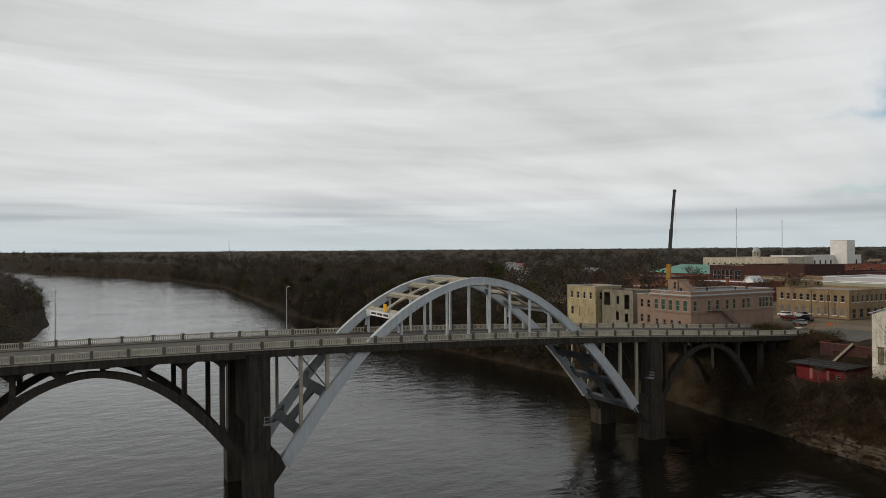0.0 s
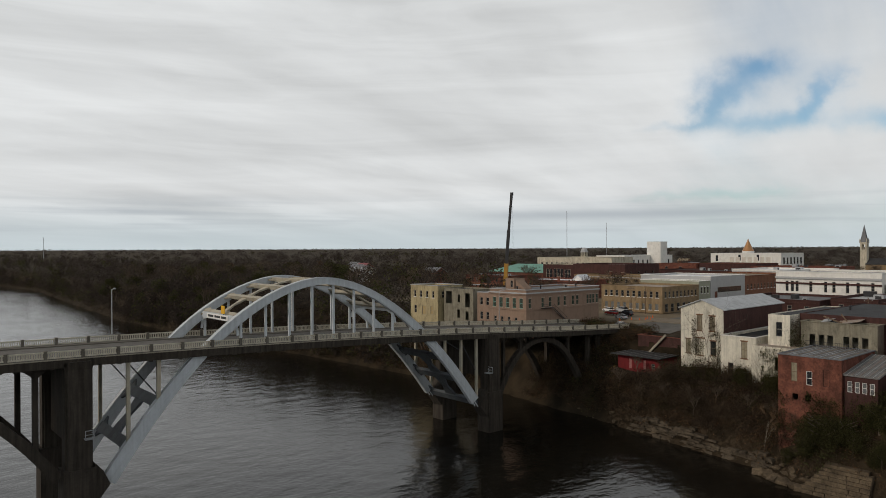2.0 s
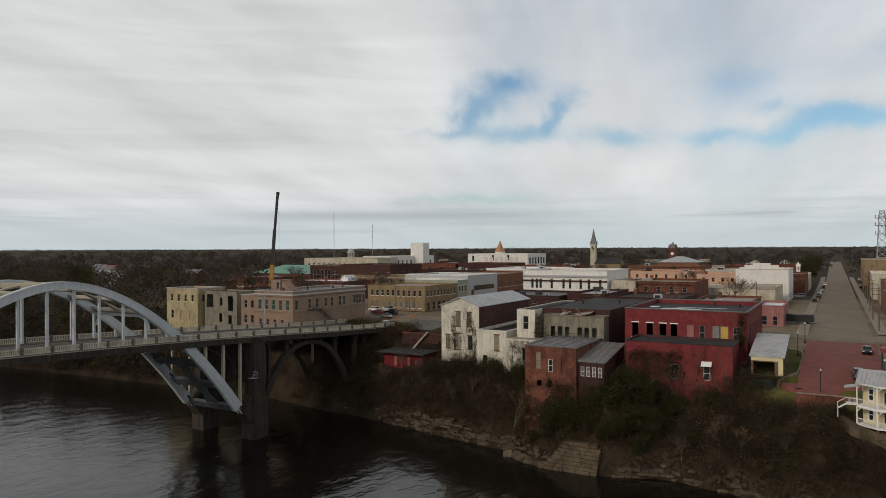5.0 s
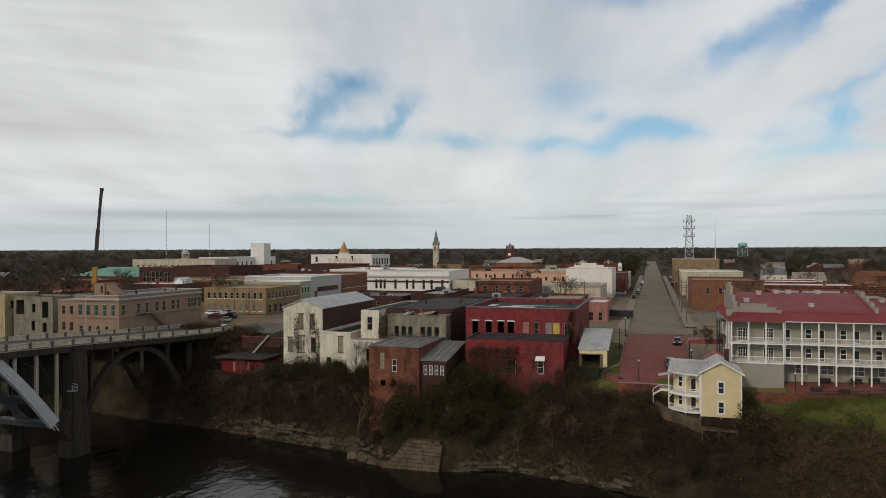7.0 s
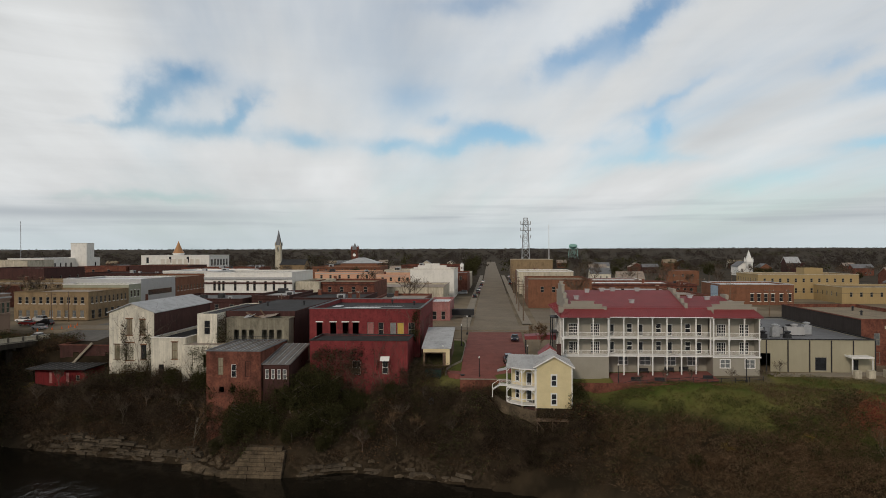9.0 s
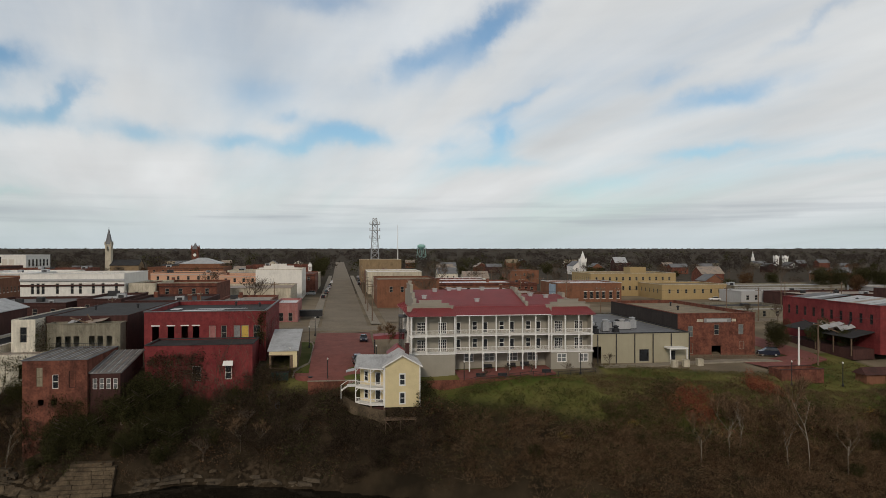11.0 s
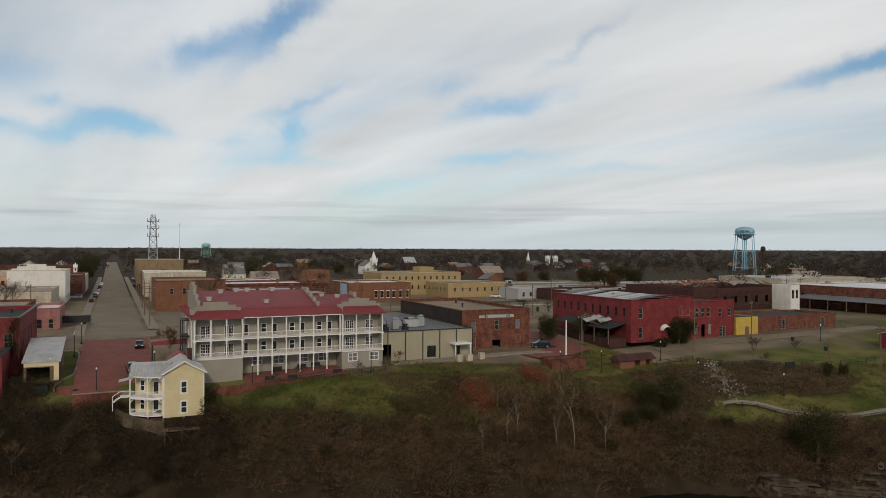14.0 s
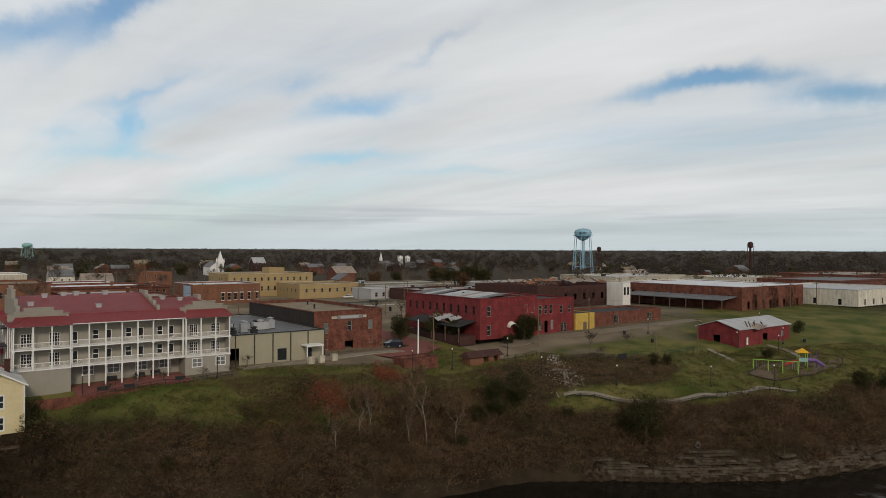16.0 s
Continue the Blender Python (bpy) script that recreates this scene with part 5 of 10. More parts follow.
gl = thing("balcony_rail", "sagging black iron rail under the six openings", "railing", at=(-51.0, 146.6, 21.5))
part("top_rail", Shape().beam((-6.2, 0, 1.0), (3.4, 0, 0.9), 0.06, 0.08), DARK_METAL, gl)
part("bottom_rail", Shape().beam((-6.2, 0, 0.25), (3.4, 0, 0.2), 0.05, 0.06), DARK_METAL, gl)
for k in range(25):
    part("baluster", Shape().box(-6.2 + k * 0.4, -6.16 + k * 0.4, -0.02, 0.02, 0.0, 0.98), DARK_METAL, gl)
building("red_painted_back", "red painted lower building with flat black roof and vines", -37.3, -17.6, 138, 148, 8, 22.8, RED_PAINT, ROOF_TAR,
         {"S": [win(9.4, 1.6, 8.0, 2.8, frame=TRIM), win(15.2, 1.2, 8.2, 2.6, frame=TRIM), win(5.0, 1.0, 4.0, 1.0, "open"), win(15.4, 0.9, 3.9, 1.0, "open")]}, cap=ROOF_TAR, parapet=0.15, drop=4)
building("red_store_block", "red painted two-storey store block with patched tar roof", -40.2, -16.2, 148.2, 178, 18, 28.3, RED_PAINT, ROOF_TAR,
         {"S": [win(2.2, 1.3, 4.4, 3.0, "open", sill=TRIM, hood=1), win(5.2, 1.3, 4.4, 3.0, "open", sill=TRIM, hood=1), win(7.9, 1.3, 4.4, 3.0, "open", sill=TRIM, hood=1), win(10.1, 1.3, 4.4, 3.0, "open", sill=TRIM, hood=1), win(13.3, 1.3, 4.4, 3.0, "plain", glass=PINK_PAINT), win(15.6, 1.1, 4.4, 3.0, "sash"), win(18.2, 1.3, 4.4, 3.0, "plain", glass=SHUTTER), win(19.8, 1.5, 4.4, 3.0, "plain", glass=YELLOW_PAINT), win(22.2, 1.4, 4.4, 3.0, "sash")],
          "E": row(29.8, 10, 1.1, 4.4, 3.0, 1.5) + row(29.8, 8, 1.1, 0.6, 2.6, 1.5)}, cap=ROOF_GREY, parapet=0.9)
building("tin_roof_shack", "small dark timber shack with a bent tin roof and yellow boards", -14.8, -9.4, 141, 155, 17.5, 20.9, WOOD, ROOF_METAL, {"S": [win(2.2, 3.6, 0.1, 2.4, "open")], "E": [win(2.6, 2.6, 0.3, 2.3, "open"), win(7, 2.6, 0.3, 2.3, "open")]}, roof_kind="shed", rise=2.6)
building("long_beige_wall_store", "long low store with a stained beige parapet wall", -76, -19.5, 258, 292, 20, 27.0, CREAM, ROOF_RUSTY, {}, cap=ROOF_RUSTY, parapet=0.6)
building("cream_stepped_store", "cream stucco store with stepped gable wall", -37, -18, 300, 330, 20, 32.5, WHITE, ROOF_GREY, {"E": row(30, 5, 1.2, 6, 2, 2) + row(30, 4, 2.5, 0.5, 2.6, 2)}, cap=CREAM)
building("pink_corner_shop", "small pink painted corner shop", -20, -13.6, 206, 226, 20, 25.4, PINK_PAINT, ROOF_WHITE, {"S": [win(1.6, 1.6, 0.3, 2.4), win(4.4, 1.2, 0.3, 2.4)], "E": row(20, 5, 1.4, 0.5, 2.4, 1)}, cap=PINK_PAINT)

# -- right of the street --
building("orange_brick_store", "orange brick store with painted signs on its wall", 11.5, 34, 252, 285, 20, 30.0, BRICK_ORANGE, ROOF_TAN, {"S": [win(5, 1.2, 5.6, 2, "sash"), win(9, 1.2, 5.6, 2, "sash")], "W": row(33, 6, 1.4, 0.6, 2.6, 1)}, cap=BRICK)
building("pale_flat_store", "low pale store with a white roof edge", 10.5, 36, 330, 360, 20, 30.5, CREAM, ROOF_WHITE, {"W": row(30, 5, 1.6, 0.6, 2.6, 1)}, cap=TRIM)
building("tan_brick_exchange", "tan windowless brick telephone exchange", 9.5, 36, 450, 480, 20, 34.3, BRICK_TAN, ROOF_GREY, {}, cap=CREAM)
building("red_store_row", "row of red brick shops with white roofs", 36, 68, 330, 352, 20, 26.5, BRICK, ROOF_WHITE, {"S": row(32, 9, 1.2, 2.6, 2, 1)}, cap=TRIM)
building("brick_far_block", "square brown brick block behind the trees", 98, 116, 410, 432, 20, 28.4, BRICK_ORANGE, ROOF_GREY, {"S": row(18, 3, 1.0, 5, 1.6, 1)})
building("mural_block", "brick block with a painted mural on its end wall", 83.5, 110, 268, 292, 20, 27.6, BRICK_ORANGE, ROOF_WHITE,
         {"S": [win(u, 1.3, 1.4, 2.8, sill=TRIM, hood=1) for u in (11.5, 14, 16.5, 19, 22, 25)]}, cap=ROOF_METAL)
building("ochre_hotel_block", "long ochre stucco block of three storeys with roof house", 131, 160, 276, 299.8, 20, 26.2, YELLOW_LIGHT, ROOF_TAN, {"S": row(29, 7, 1.0, 2.6, 1.7, 1.5), "W": row(23, 5, 1.0, 2.6, 1.7, 1.5)}, cap=CREAM)
building("ochre_upper_block", "ochre stucco upper block with small square windows", 108.7, 149, 300, 326, 20, 30.2, YELLOW_LIGHT, ROOF_GREY, {"S": row(40, 12, 1.0, 7.0, 1.6, 1.2) + row(40, 12, 1.0, 2.6, 2.0, 1.2), "W": row(26, 8, 1.0, 7.0, 1.6, 1.2)}, cap=CREAM)

# -- beside the hotel --
building("tan_metal_store", "long tan metal-sided building with grey roof", 49.6, 71.4, 138, 182, 17.2, 23.6, TAN_METAL, ROOF_GREY, {"S": [win(1.6, 2.2, 0.2, 3.6, "open"), win(12.0, 2.2, 0.5, 2.6, "plain"), win(18.3, 1.3, 0.3, 2.4, "door")]}, parapet=0.15, cap=DARK_METAL)
building("red_brick_warehouse", "red brick two-storey warehouse with a faded painted sign band", 71.7, 89.8, 143.5, 182, 17, 26.9, BRICK, ROOF_TAN, {"S": [win(3.0, 1.2, 4.9, 2.4, glass=GLASS_PALE), win(9.1, 1.2, 5.3, 2.2), win(14.8, 1.2, 5.3, 2.2, glass=GLASS_PALE), win(3.0, 1.2, 1.2, 2.4, "plain", glass=BRICK), win(9.0, 2.2, 0.3, 2.6, "open"), win(15, 1.2, 2.0, 1.8, "plain", glass=BRICK)]}, cap=BRICK, parapet=0.6, side_walls={"W": TARRED})
building("red_warehouse", "long red painted brick warehouse with patched metal roof", 113, 133, 134.5, 168, 18.5, 28.8, RED_PAINT, ROOF_RUSTY,
         {"S": [win(3.0, 1.3, 5.8, 2.6), win(3.0, 1.3, 1.0, 2.6), win(16.0, 1.2, 6.0, 2.4, "plain", glass=RED_PAINT), win(18.4, 1.2, 6.0, 2.4, "plain", glass=RED_PAINT), win(17.8, 1.3, 1.2, 2.4)], "W": row(33.5, 10, 1.0, 6.2, 2.2, 1, frame=BRICK_DARK)}, parapet=0.5, cap=RED_PAINT)
building("red_warehouse_wing", "red painted brick wing with arched windows and blue door", 133.2, 147.8, 135, 160, 18.5, 27.9, RED_PAINT, ROOF_TAR, {"S": [win(1.6, 1.1, 5.4, 2.4), win(3.6, 1.1, 5.4, 2.4), win(5.6, 1.1, 5.4, 2.4), win(9.6, 1.1, 5.4, 2.0), win(13, 1.1, 5.4, 2.0), win(1.6, 1.1, 1.0, 2.4, glass=SHUTTER), win(3.7, 1.3, 0.3, 3.2, "open"), win(6.0, 1.1, 1.0, 2.6, glass=SHUTTER), win(10.6, 2.2, 0.1, 2.6, "french")]}, parapet=0.3, cap=RED_PAINT)
building("mustard_annex", "low mustard yellow painted annex", 148, 156, 134.5, 144, 18.5, 23.4, YELLOW_PAINT, ROOF_TAR, {"S": [win(4, 1.6, 0.2, 2.2, "plain", glass=WOOD)]}, parapet=0.2)
building("low_brick_yard", "low open brick yard building with white doors", 156.2, 190, 136.5, 150, 18.5, 23.0, BRICK, ROOF_TAR, {"S": [win(12, 2.2, 0.8, 2.6, "french"), win(28, 2.2, 0.8, 2.6, "french")]}, parapet=0.6)
building("big_brick_warehouse", "big brown brick warehouse with white roof", 237, 282, 136, 189, 19.5, 28.2, BRICK, ROOF_WHITE, {"S": row(45, 8, 1.6, 0.6, 2.8, 2, style="open"), "W": row(53, 8, 1.4, 3.8, 2.0, 2)}, cap=ROOF_WHITE, parapet=0.2)
building("ruined_brick_hall", "ruined roofless brick hall with charred timbers", 178, 228, 180, 215, 20, 28.0, BRICK_DARK, ROOF_TAR, {"S": row(50, 9, 1.4, 2.8, 2.2, 2, style="open")}, parapet=2.5)
building("white_fronted_shop", "small white fronted shop", 215.6, 220.2, 172, 179.8, 20, 29.0, WHITE, ROOF_WHITE, {"S": [win(1.3, 1.3, 4.2, 3.0), win(3.3, 1.3, 4.2, 3.0)]})
building("red_shed", "low red painted shed with collapsing metal roof", 173, 199.5, 100, 112.5, 15.6, 20.4, RED_PAINT, ROOF_METAL, {"S": [win(4.2, 1.1, 0.5, 2.1, "door", glass=TRIM), win(13.2, 2.4, 0.3, 2.8, "open"), win(22.5, 1.6, 1.6, 1.6, "plain", glass=SHUTTER)], "W": [win(6, 2, 0.3, 2.6, "open")]}, roof_kind="gable_x", rise=1.9)
building("white_block_warehouse", "long low white block warehouse", 288, 340, 118, 160, 20, 26.4, WHITE_STAINED, ROOF_METAL, {"S": row(52, 6, 1.4, 0.4, 2.4, 2, style="plain"), "W": row(42, 4, 1.4, 0.4, 2.4, 2, style="plain")}, cap=ROOF_METAL)


# ---- the hotel with balconies ----
def siding_material(name, color, pitch):
    """Paint over boards or seams repeated at a pitch: (axis, metres)."""
    mt = mat(name, color, 0.7, 0.1, 0.5, 5, 0.0)
    nt = mt.node_tree
    geo = nt.nodes.new("ShaderNodeNewGeometry")
    sep = nt.nodes.new("ShaderNodeSeparateXYZ")
    nt.links.new(geo.outputs["Position"], sep.inputs[0])
    m1 = nt.nodes.new("ShaderNodeMath")
    m1.operation = "DIVIDE"
    nt.links.new(sep.outputs[pitch[0]], m1.inputs[0])
    m1.inputs[1].default_value = pitch[1]
    m2 = nt.nodes.new("ShaderNodeMath")
    m2.operation = "FRACT"
    nt.links.new(m1.outputs[0], m2.inputs[0])
    bp = nt.nodes.new("ShaderNodeBump")
    bp.inputs["Strength"].default_value, bp.inputs["Distance"].default_value = 0.8, 0.06
    nt.links.new(m2.outputs[0], bp.inputs["Height"])
    nt.links.new(bp.outputs[0], nt.nodes["Principled BSDF"].inputs["Normal"])
    return mt


SIDING = siding_material("pale_yellow_clapboard", (0.74, 0.63, 0.37), (2, 0.2))


def seams(sh, p00, p01, p10, p11, n, w=0.07, h=0.07):
    """Standing seams from the edge p00-p01 up to the edge p10-p11."""
    for k in range(n + 1):
        t = k / n
        a, b = Vector(p00).lerp(Vector(p01), t), Vector(p10).lerp(Vector(p11), t)
        sh.beam(a + Vector((0, 0, h / 2)), b + Vector((0, 0, h / 2)), w, h)


def roof_plane(parent, p00, p01, p11, p10, material, n, name="roof", thick=0.15):
    """A roof slope (eave p00-p01, ridge p10-p11) with its standing seams as a part of it."""
    dn = Vector((0, 0, -thick))
    P = [Vector(p) for p in (p00, p01, p11, p10)]
    sh = Shape().add(P + [p + dn for p in P], ((0, 1, 2, 3), (7, 6, 5, 4), (0, 4, 5, 1), (1, 5, 6, 2), (2, 6, 7, 3), (3, 7, 4, 0)))
    r = part(name, sh, material, parent)
    if n:
        s = Shape()
        seams(s, p00, p01, p10, p11, n)
        part("seams", s, material, r)
    return r


def rail_bay(x0, x1, y, z, parent, material=None, top=1.05):
    material = material or TRIM
    sh = Shape().box(x0, x1, y - 0.05, y + 0.05, z + top - 0.09, z + top).box(x0, x1, y - 0.04, y + 0.04, z + 0.1, z + 0.17)
    n = max(2, int((x1 - x0) / 0.16))
    for k in range(1, n):
        x = x0 + (x1 - x0) * k / n
        sh.box(x - 0.015, x + 0.015, y - 0.015, y + 0.015, z + 0.17, z + top - 0.09)
    return part("railing", sh, material, parent)


def hotel():
    h = thing("river_hotel", "three-storey taupe hotel with white balconies and red metal roof", "hotel", at=(30.8, 134.0, 17.4))
    ox, oy, oz = 30.8, 134.0, 17.4
    X = lambda x: x - ox
    F2, F3, EV = 3.45, 6.85, 10.7          # floor levels and eave
    xl, xa, xb, xr = X(12.6), X(21.2), X(40.4), X(48.9)
    DEEP = 2.3
    MID = 0.7                               # the middle balconies stand a little back

    def openings(ops):
        return [(o["u"] - o["w"] / 2, o["u"] + o["w"] / 2, o["z"], o["z"] + o["h"]) for o in ops]

    def face(p0, p1, z0, z1, ops, label=""):
        sh = Shape()
        d, n = wall_sheet(sh, p0, p1, z0, z1, openings(ops))
        part("wall", sh, HOTEL_WALL, h)
        for o in ops:
            fm, pm = window_meshes(o["w"], o["h"], o.get("style", "sash"), TRIM, o.get("glass", GLASS))
            wn = part("window", fm, None, h)
            wn.matrix_basis = pose(p0[0] + d.x * o["u"] + n.x * 0.1, p0[1] + d.y * o["u"] + n.y * 0.1, o["z"], 0, 0, math.degrees(math.atan2(d.y, d.x)))
            part("pane", pm, None, wn)

    # ground floor: solid left wing, windowed right wing, recessed middle
    face((xl, 0), (xa, 0), -1.2, F2 - 0.2, [])
    face((xb, 0), (xr, 0), -0.8, F2 - 0.2, [win(2.2, 2.0, 1.25, 1.75, "wide", glass=GLASS_PALE), win(6.7, 2.0, 1.25, 1.75, "wide", glass=GLASS_PALE)])
    face((xa, 4.2), (xb, 4.2), -0.8, F2 - 0.2, [win(3.4, 2.0, 1.0, 1.9, "wide", glass=GLASS_PALE), win(7.6, 2.2, 1.0, 1.9, "wide", glass=GLASS_PALE), win(12.4, 2.2, 1.0, 1.9, "wide", glass=GLASS_PALE), win(16.6, 2.2, 1.0, 1.9, "wide", glass=GLASS_PALE)])
    face((xa, 0), (xa, 4.2), -1.2, F2 - 0.2, [])
    face((xb, 4.2), (xb, 0), -1.2, F2 - 0.2, [])
    # upper floors behind the balconies
    for z in (F2, F3):
        wing = [win(2.2, 1.7, z + 0.1, 2.3, "french"), win(6.4, 1.7, z + 0.1, 2.3, "french")]
        face((xl, DEEP), (xa, DEEP), z - 0.2, EV, wing) if z == F3 else face((xl, DEEP), (xa, DEEP), z - 0.2, F3 - 0.2, wing)
        mid = []
        for k in range(7):
            u = 1.37 + k * 2.74
            mid.append(win(u - 0.35, 1.0, z + 0.1, 2.2, "door") if k % 2 == 0 else win(u + 0.3, 1.05, z + 0.6, 1.8, "sash"))
        zt = EV if z == F3 else F3 - 0.2
        face((xa, DEEP + MID), (xb, DEEP + MID), z - 0.2, zt, mid)
        face((xb, DEEP), (xr, DEEP), z - 0.2, zt, [win(2.2, 1.7, z + 0.1, 2.3, "french"), win(6.4, 1.7, z + 0.1, 2.3, "french")])
        # balcony floors, white edge, rails
        part("balcony_floor", Shape().box(xl - 0.2, xa, -0.15, DEEP, z - 0.22, z), TRIM, h)
        part("balcony_floor", Shape().box(xb, xr + 0.2, -0.15, DEEP, z - 0.22, z), TRIM, h)
        part("balcony_floor", Shape().box(xa + 0.02, xb - 0.02, MID - 0.15, DEEP + MID, z - 0.22, z), TRIM, h)
    # side and back walls
    sidewin = [win(4.0 + k * 3.6, 1.0, zz, 1.9, "sash") for k in range(6) for zz in (F2 + 0.7, F3 + 0.7, 0.9)]
    face((xl, 30), (xl, 0.02), -1.5, EV, [])
    face((xr, 0.02), (xr, 30), -1.5, EV, sidewin)
    face((xr, 30), (xl, 30), -1.5, EV, [])
    for k in range(6):      # white pilasters along the street side
        part("pilaster", Shape().box(xl - 0.12, xl, 1.2 + k * 3.0, 1.5 + k * 3.0, F2, EV - 0.1), TRIM, h)
    for y in (14.3, 17.7):
        part("canopy_post", Shape().box(xl - 6.4, xl - 6.25, y - 0.08, y + 0.08, -1.5, 4.6), DARK_METAL, h)
    for y in (2.8, 6.7):
        part("canopy_post", Shape().box(xl - 4.3, xl - 4.15, y - 0.08, y + 0.08, -1.5, 3.0), DARK_METAL, h)
    # posts
    def post(x, y, z0, z1):
        part("post", Shape().box(x - 0.11, x + 0.11, y - 0.11, y + 0.11, z0, z1).box(x - 0.17, x + 0.17, y - 0.17, y + 0.17, z1 - 0.22, z1), TRIM, h)
    wl = [xl + 0.1, xl + 2.9, xl + 5.7, xa - 0.1]
    wr = [xb + 0.1, xb + 2.9, xb + 5.7, xr - 0.1]
    wm = [xa + 0.25 + (xb - xa - 0.5) * k / 7 for k in range(8)]
    for z0, z1 in ((F2, F3 - 0.22), (F3, EV - 0.1)):
        for xs_, y in ((wl, 0.0), (wr, 0.0), (wm, MID)):
            for x in xs_:
                post(x, y, z0, z1)
            for a, b in zip(xs_, xs_[1:]):
                rail_bay(a + 0.1, b - 0.1, y, z0, h)
        for x, s in ((xl + 0.1, 1), (xr - 0.1, 1)):
            side = Shape().box(x - 0.04, x + 0.04, 0, DEEP, z0 + 0.96, z0 + 1.05).box(x - 0.04, x + 0.04, 0, DEEP, z0 + 0.1, z0 + 0.17)
            part("railing", side, TRIM, h)
    for x in wm[1:-1]:
        post(x, MID, -0.3, F2 - 0.22)
    part("eave_board", Shape().box(xl - 0.3, xa, -0.3, 0.1, EV - 0.12, EV + 0.12).box(xb, xr + 0.3, -0.3, 0.1, EV - 0.12, EV + 0.12).box(xa, xb, MID - 0.3, MID + 0.1, EV - 0.12, EV + 0.12), TRIM, h)
    part("ceiling_slab", Shape().box(xl, xr, 0.1, 29.8, EV - 0.05, EV + 0.08), TRIM, h)
    # roofs
    S1 = 4.6
    roof_plane(h, (xa - 0.4, MID - 0.5, EV + 0.1), (xb + 0.4, MID - 0.5, EV + 0.1), (xb + 0.4, S1, EV + 1.75), (xa - 0.4, S1, EV + 1.75), ROOF_RED, 48, "skirt_roof")
    for a, b in ((xl - 0.5, xa + 0.1), (xb - 0.1, xr + 0.5)):
        roof_plane(h, (a, -0.5, EV + 0.1), (b, -0.5, EV + 0.1), (b - 0.6, 3.0, EV + 1.3), (a + 1.2, 3.0, EV + 1.3), ROOF_RED, 21, "skirt_roof")
        # stepped parapet over the wing
        pr = Shape()
        c, w = (a + b) / 2, (b - a)
        for hw, z0, z1 in ((w * 0.50, 0.6, 1.65), (w * 0.40, 1.65, 2.15), (w * 0.24, 2.15, 2.75)):
            pr.box(c - hw, c + hw, 3.0, 3.45, EV + z0, EV + z1)
            pr.box(c - hw - 0.1, c + hw + 0.1, 2.9, 3.55, EV + z1, EV + z1 + 0.12)
        part("stepped_parapet", pr, HOTEL_WALL, h)
    roof_plane(h, (xl - 0.5, 30, EV), (xl - 0.5, -0.5, EV + 0.1), (xl + 4.6, 5.5, EV + 2.3), (xl + 4.6, 24, EV + 2.3), ROOF_RED, 30, "side_roof")
    # main roof with a ridge along the front
    roof_plane(h, (xl + 1.5, 3.6, EV + 1.5), (X(36.2), 3.6, EV + 1.5), (X(36.2), 16.0, EV + 4.2), (xl + 1.5, 16.0, EV + 4.2), ROOF_RED, 46)
    roof_plane(h, (X(36.2), 29, EV + 0.6), (xl + 1.5, 29, EV + 0.6), (xl + 1.5, 16.0, EV + 4.2), (X(36.2), 16.0, EV + 4.2), ROOF_RED, 46)
    roof_plane(h, (X(36.8), 3.6, EV + 1.5), (xr - 1, 3.6, EV + 1.5), (xr - 2.6, 14.0, EV + 3.1), (X(36.8), 14.0, EV + 3.1), ROOF_RED, 22)
    roof_plane(h, (xr - 1, 28, EV + 0.8), (X(36.8), 28, EV + 0.8), (X(36.8), 14.0, EV + 3.1), (xr - 2.6, 14.0, EV + 3.1), ROOF_RED, 22)
    fire = Shape()      # stepped fire walls crossing the roof
    for y0, y1, zt in ((3.8, 6.5, 2.4), (6.5, 9.5, 3.1), (9.5, 12.5, 3.8), (12.5, 17, 4.7)):
        fire.box(X(36.2), X(36.8), y0, y1, EV + 0.2, EV + zt)
    part("fire_wall", fire, HOTEL_WALL, h)
    for y0, y1, zt in ((5.0, 8.0, 2.9), (8.0, 12.0, 3.9), (12.0, 15.0, 5.4), (15.0, 17.0, 6.0), (17.0, 20.0, 5.4), (20.0, 24.0, 3.9)):
        part("gable_step", Shape().box(xl + 0.9, xl + 1.5, y0, y1, EV + 0.1, EV + zt).box(xl + 0.8, xl + 1.6, y0, y1, EV + zt, EV + zt + 0.15), HOTEL_WALL, h)
    for y0, y1, zt in ((8.0, 11.0, 2.6), (11.0, 14.5, 3.6), (14.5, 18.0, 3.0)):
        part("gable_step", Shape().box(xr - 2.7, xr - 2.1, y0, y1, EV + 0.1, EV + zt), HOTEL_WALL, h)
    for x, y, z in ((16.2, 9.5, 3.0), (19, 14.5, 4.1), (22.2, 15.4, 4.25), (24.4, 15.4, 4.3), (29.5, 15.4, 4.3), (26.8, 7.0, 2.4), (17.5, 6, 2.2), (39.5, 12.5, 2.95), (42.5, 11, 2.8)):
        vent = Shape().box(X(x) - 0.42, X(x) + 0.42, y - 0.42, y + 0.42, EV + z - 0.3, EV + z + 0.35).box(X(x) - 0.55, X(x) + 0.55, y - 0.55, y + 0.55, EV + z + 0.35, EV + z + 0.47)
        part("roof_vent", vent, LIGHT_GREY, h)
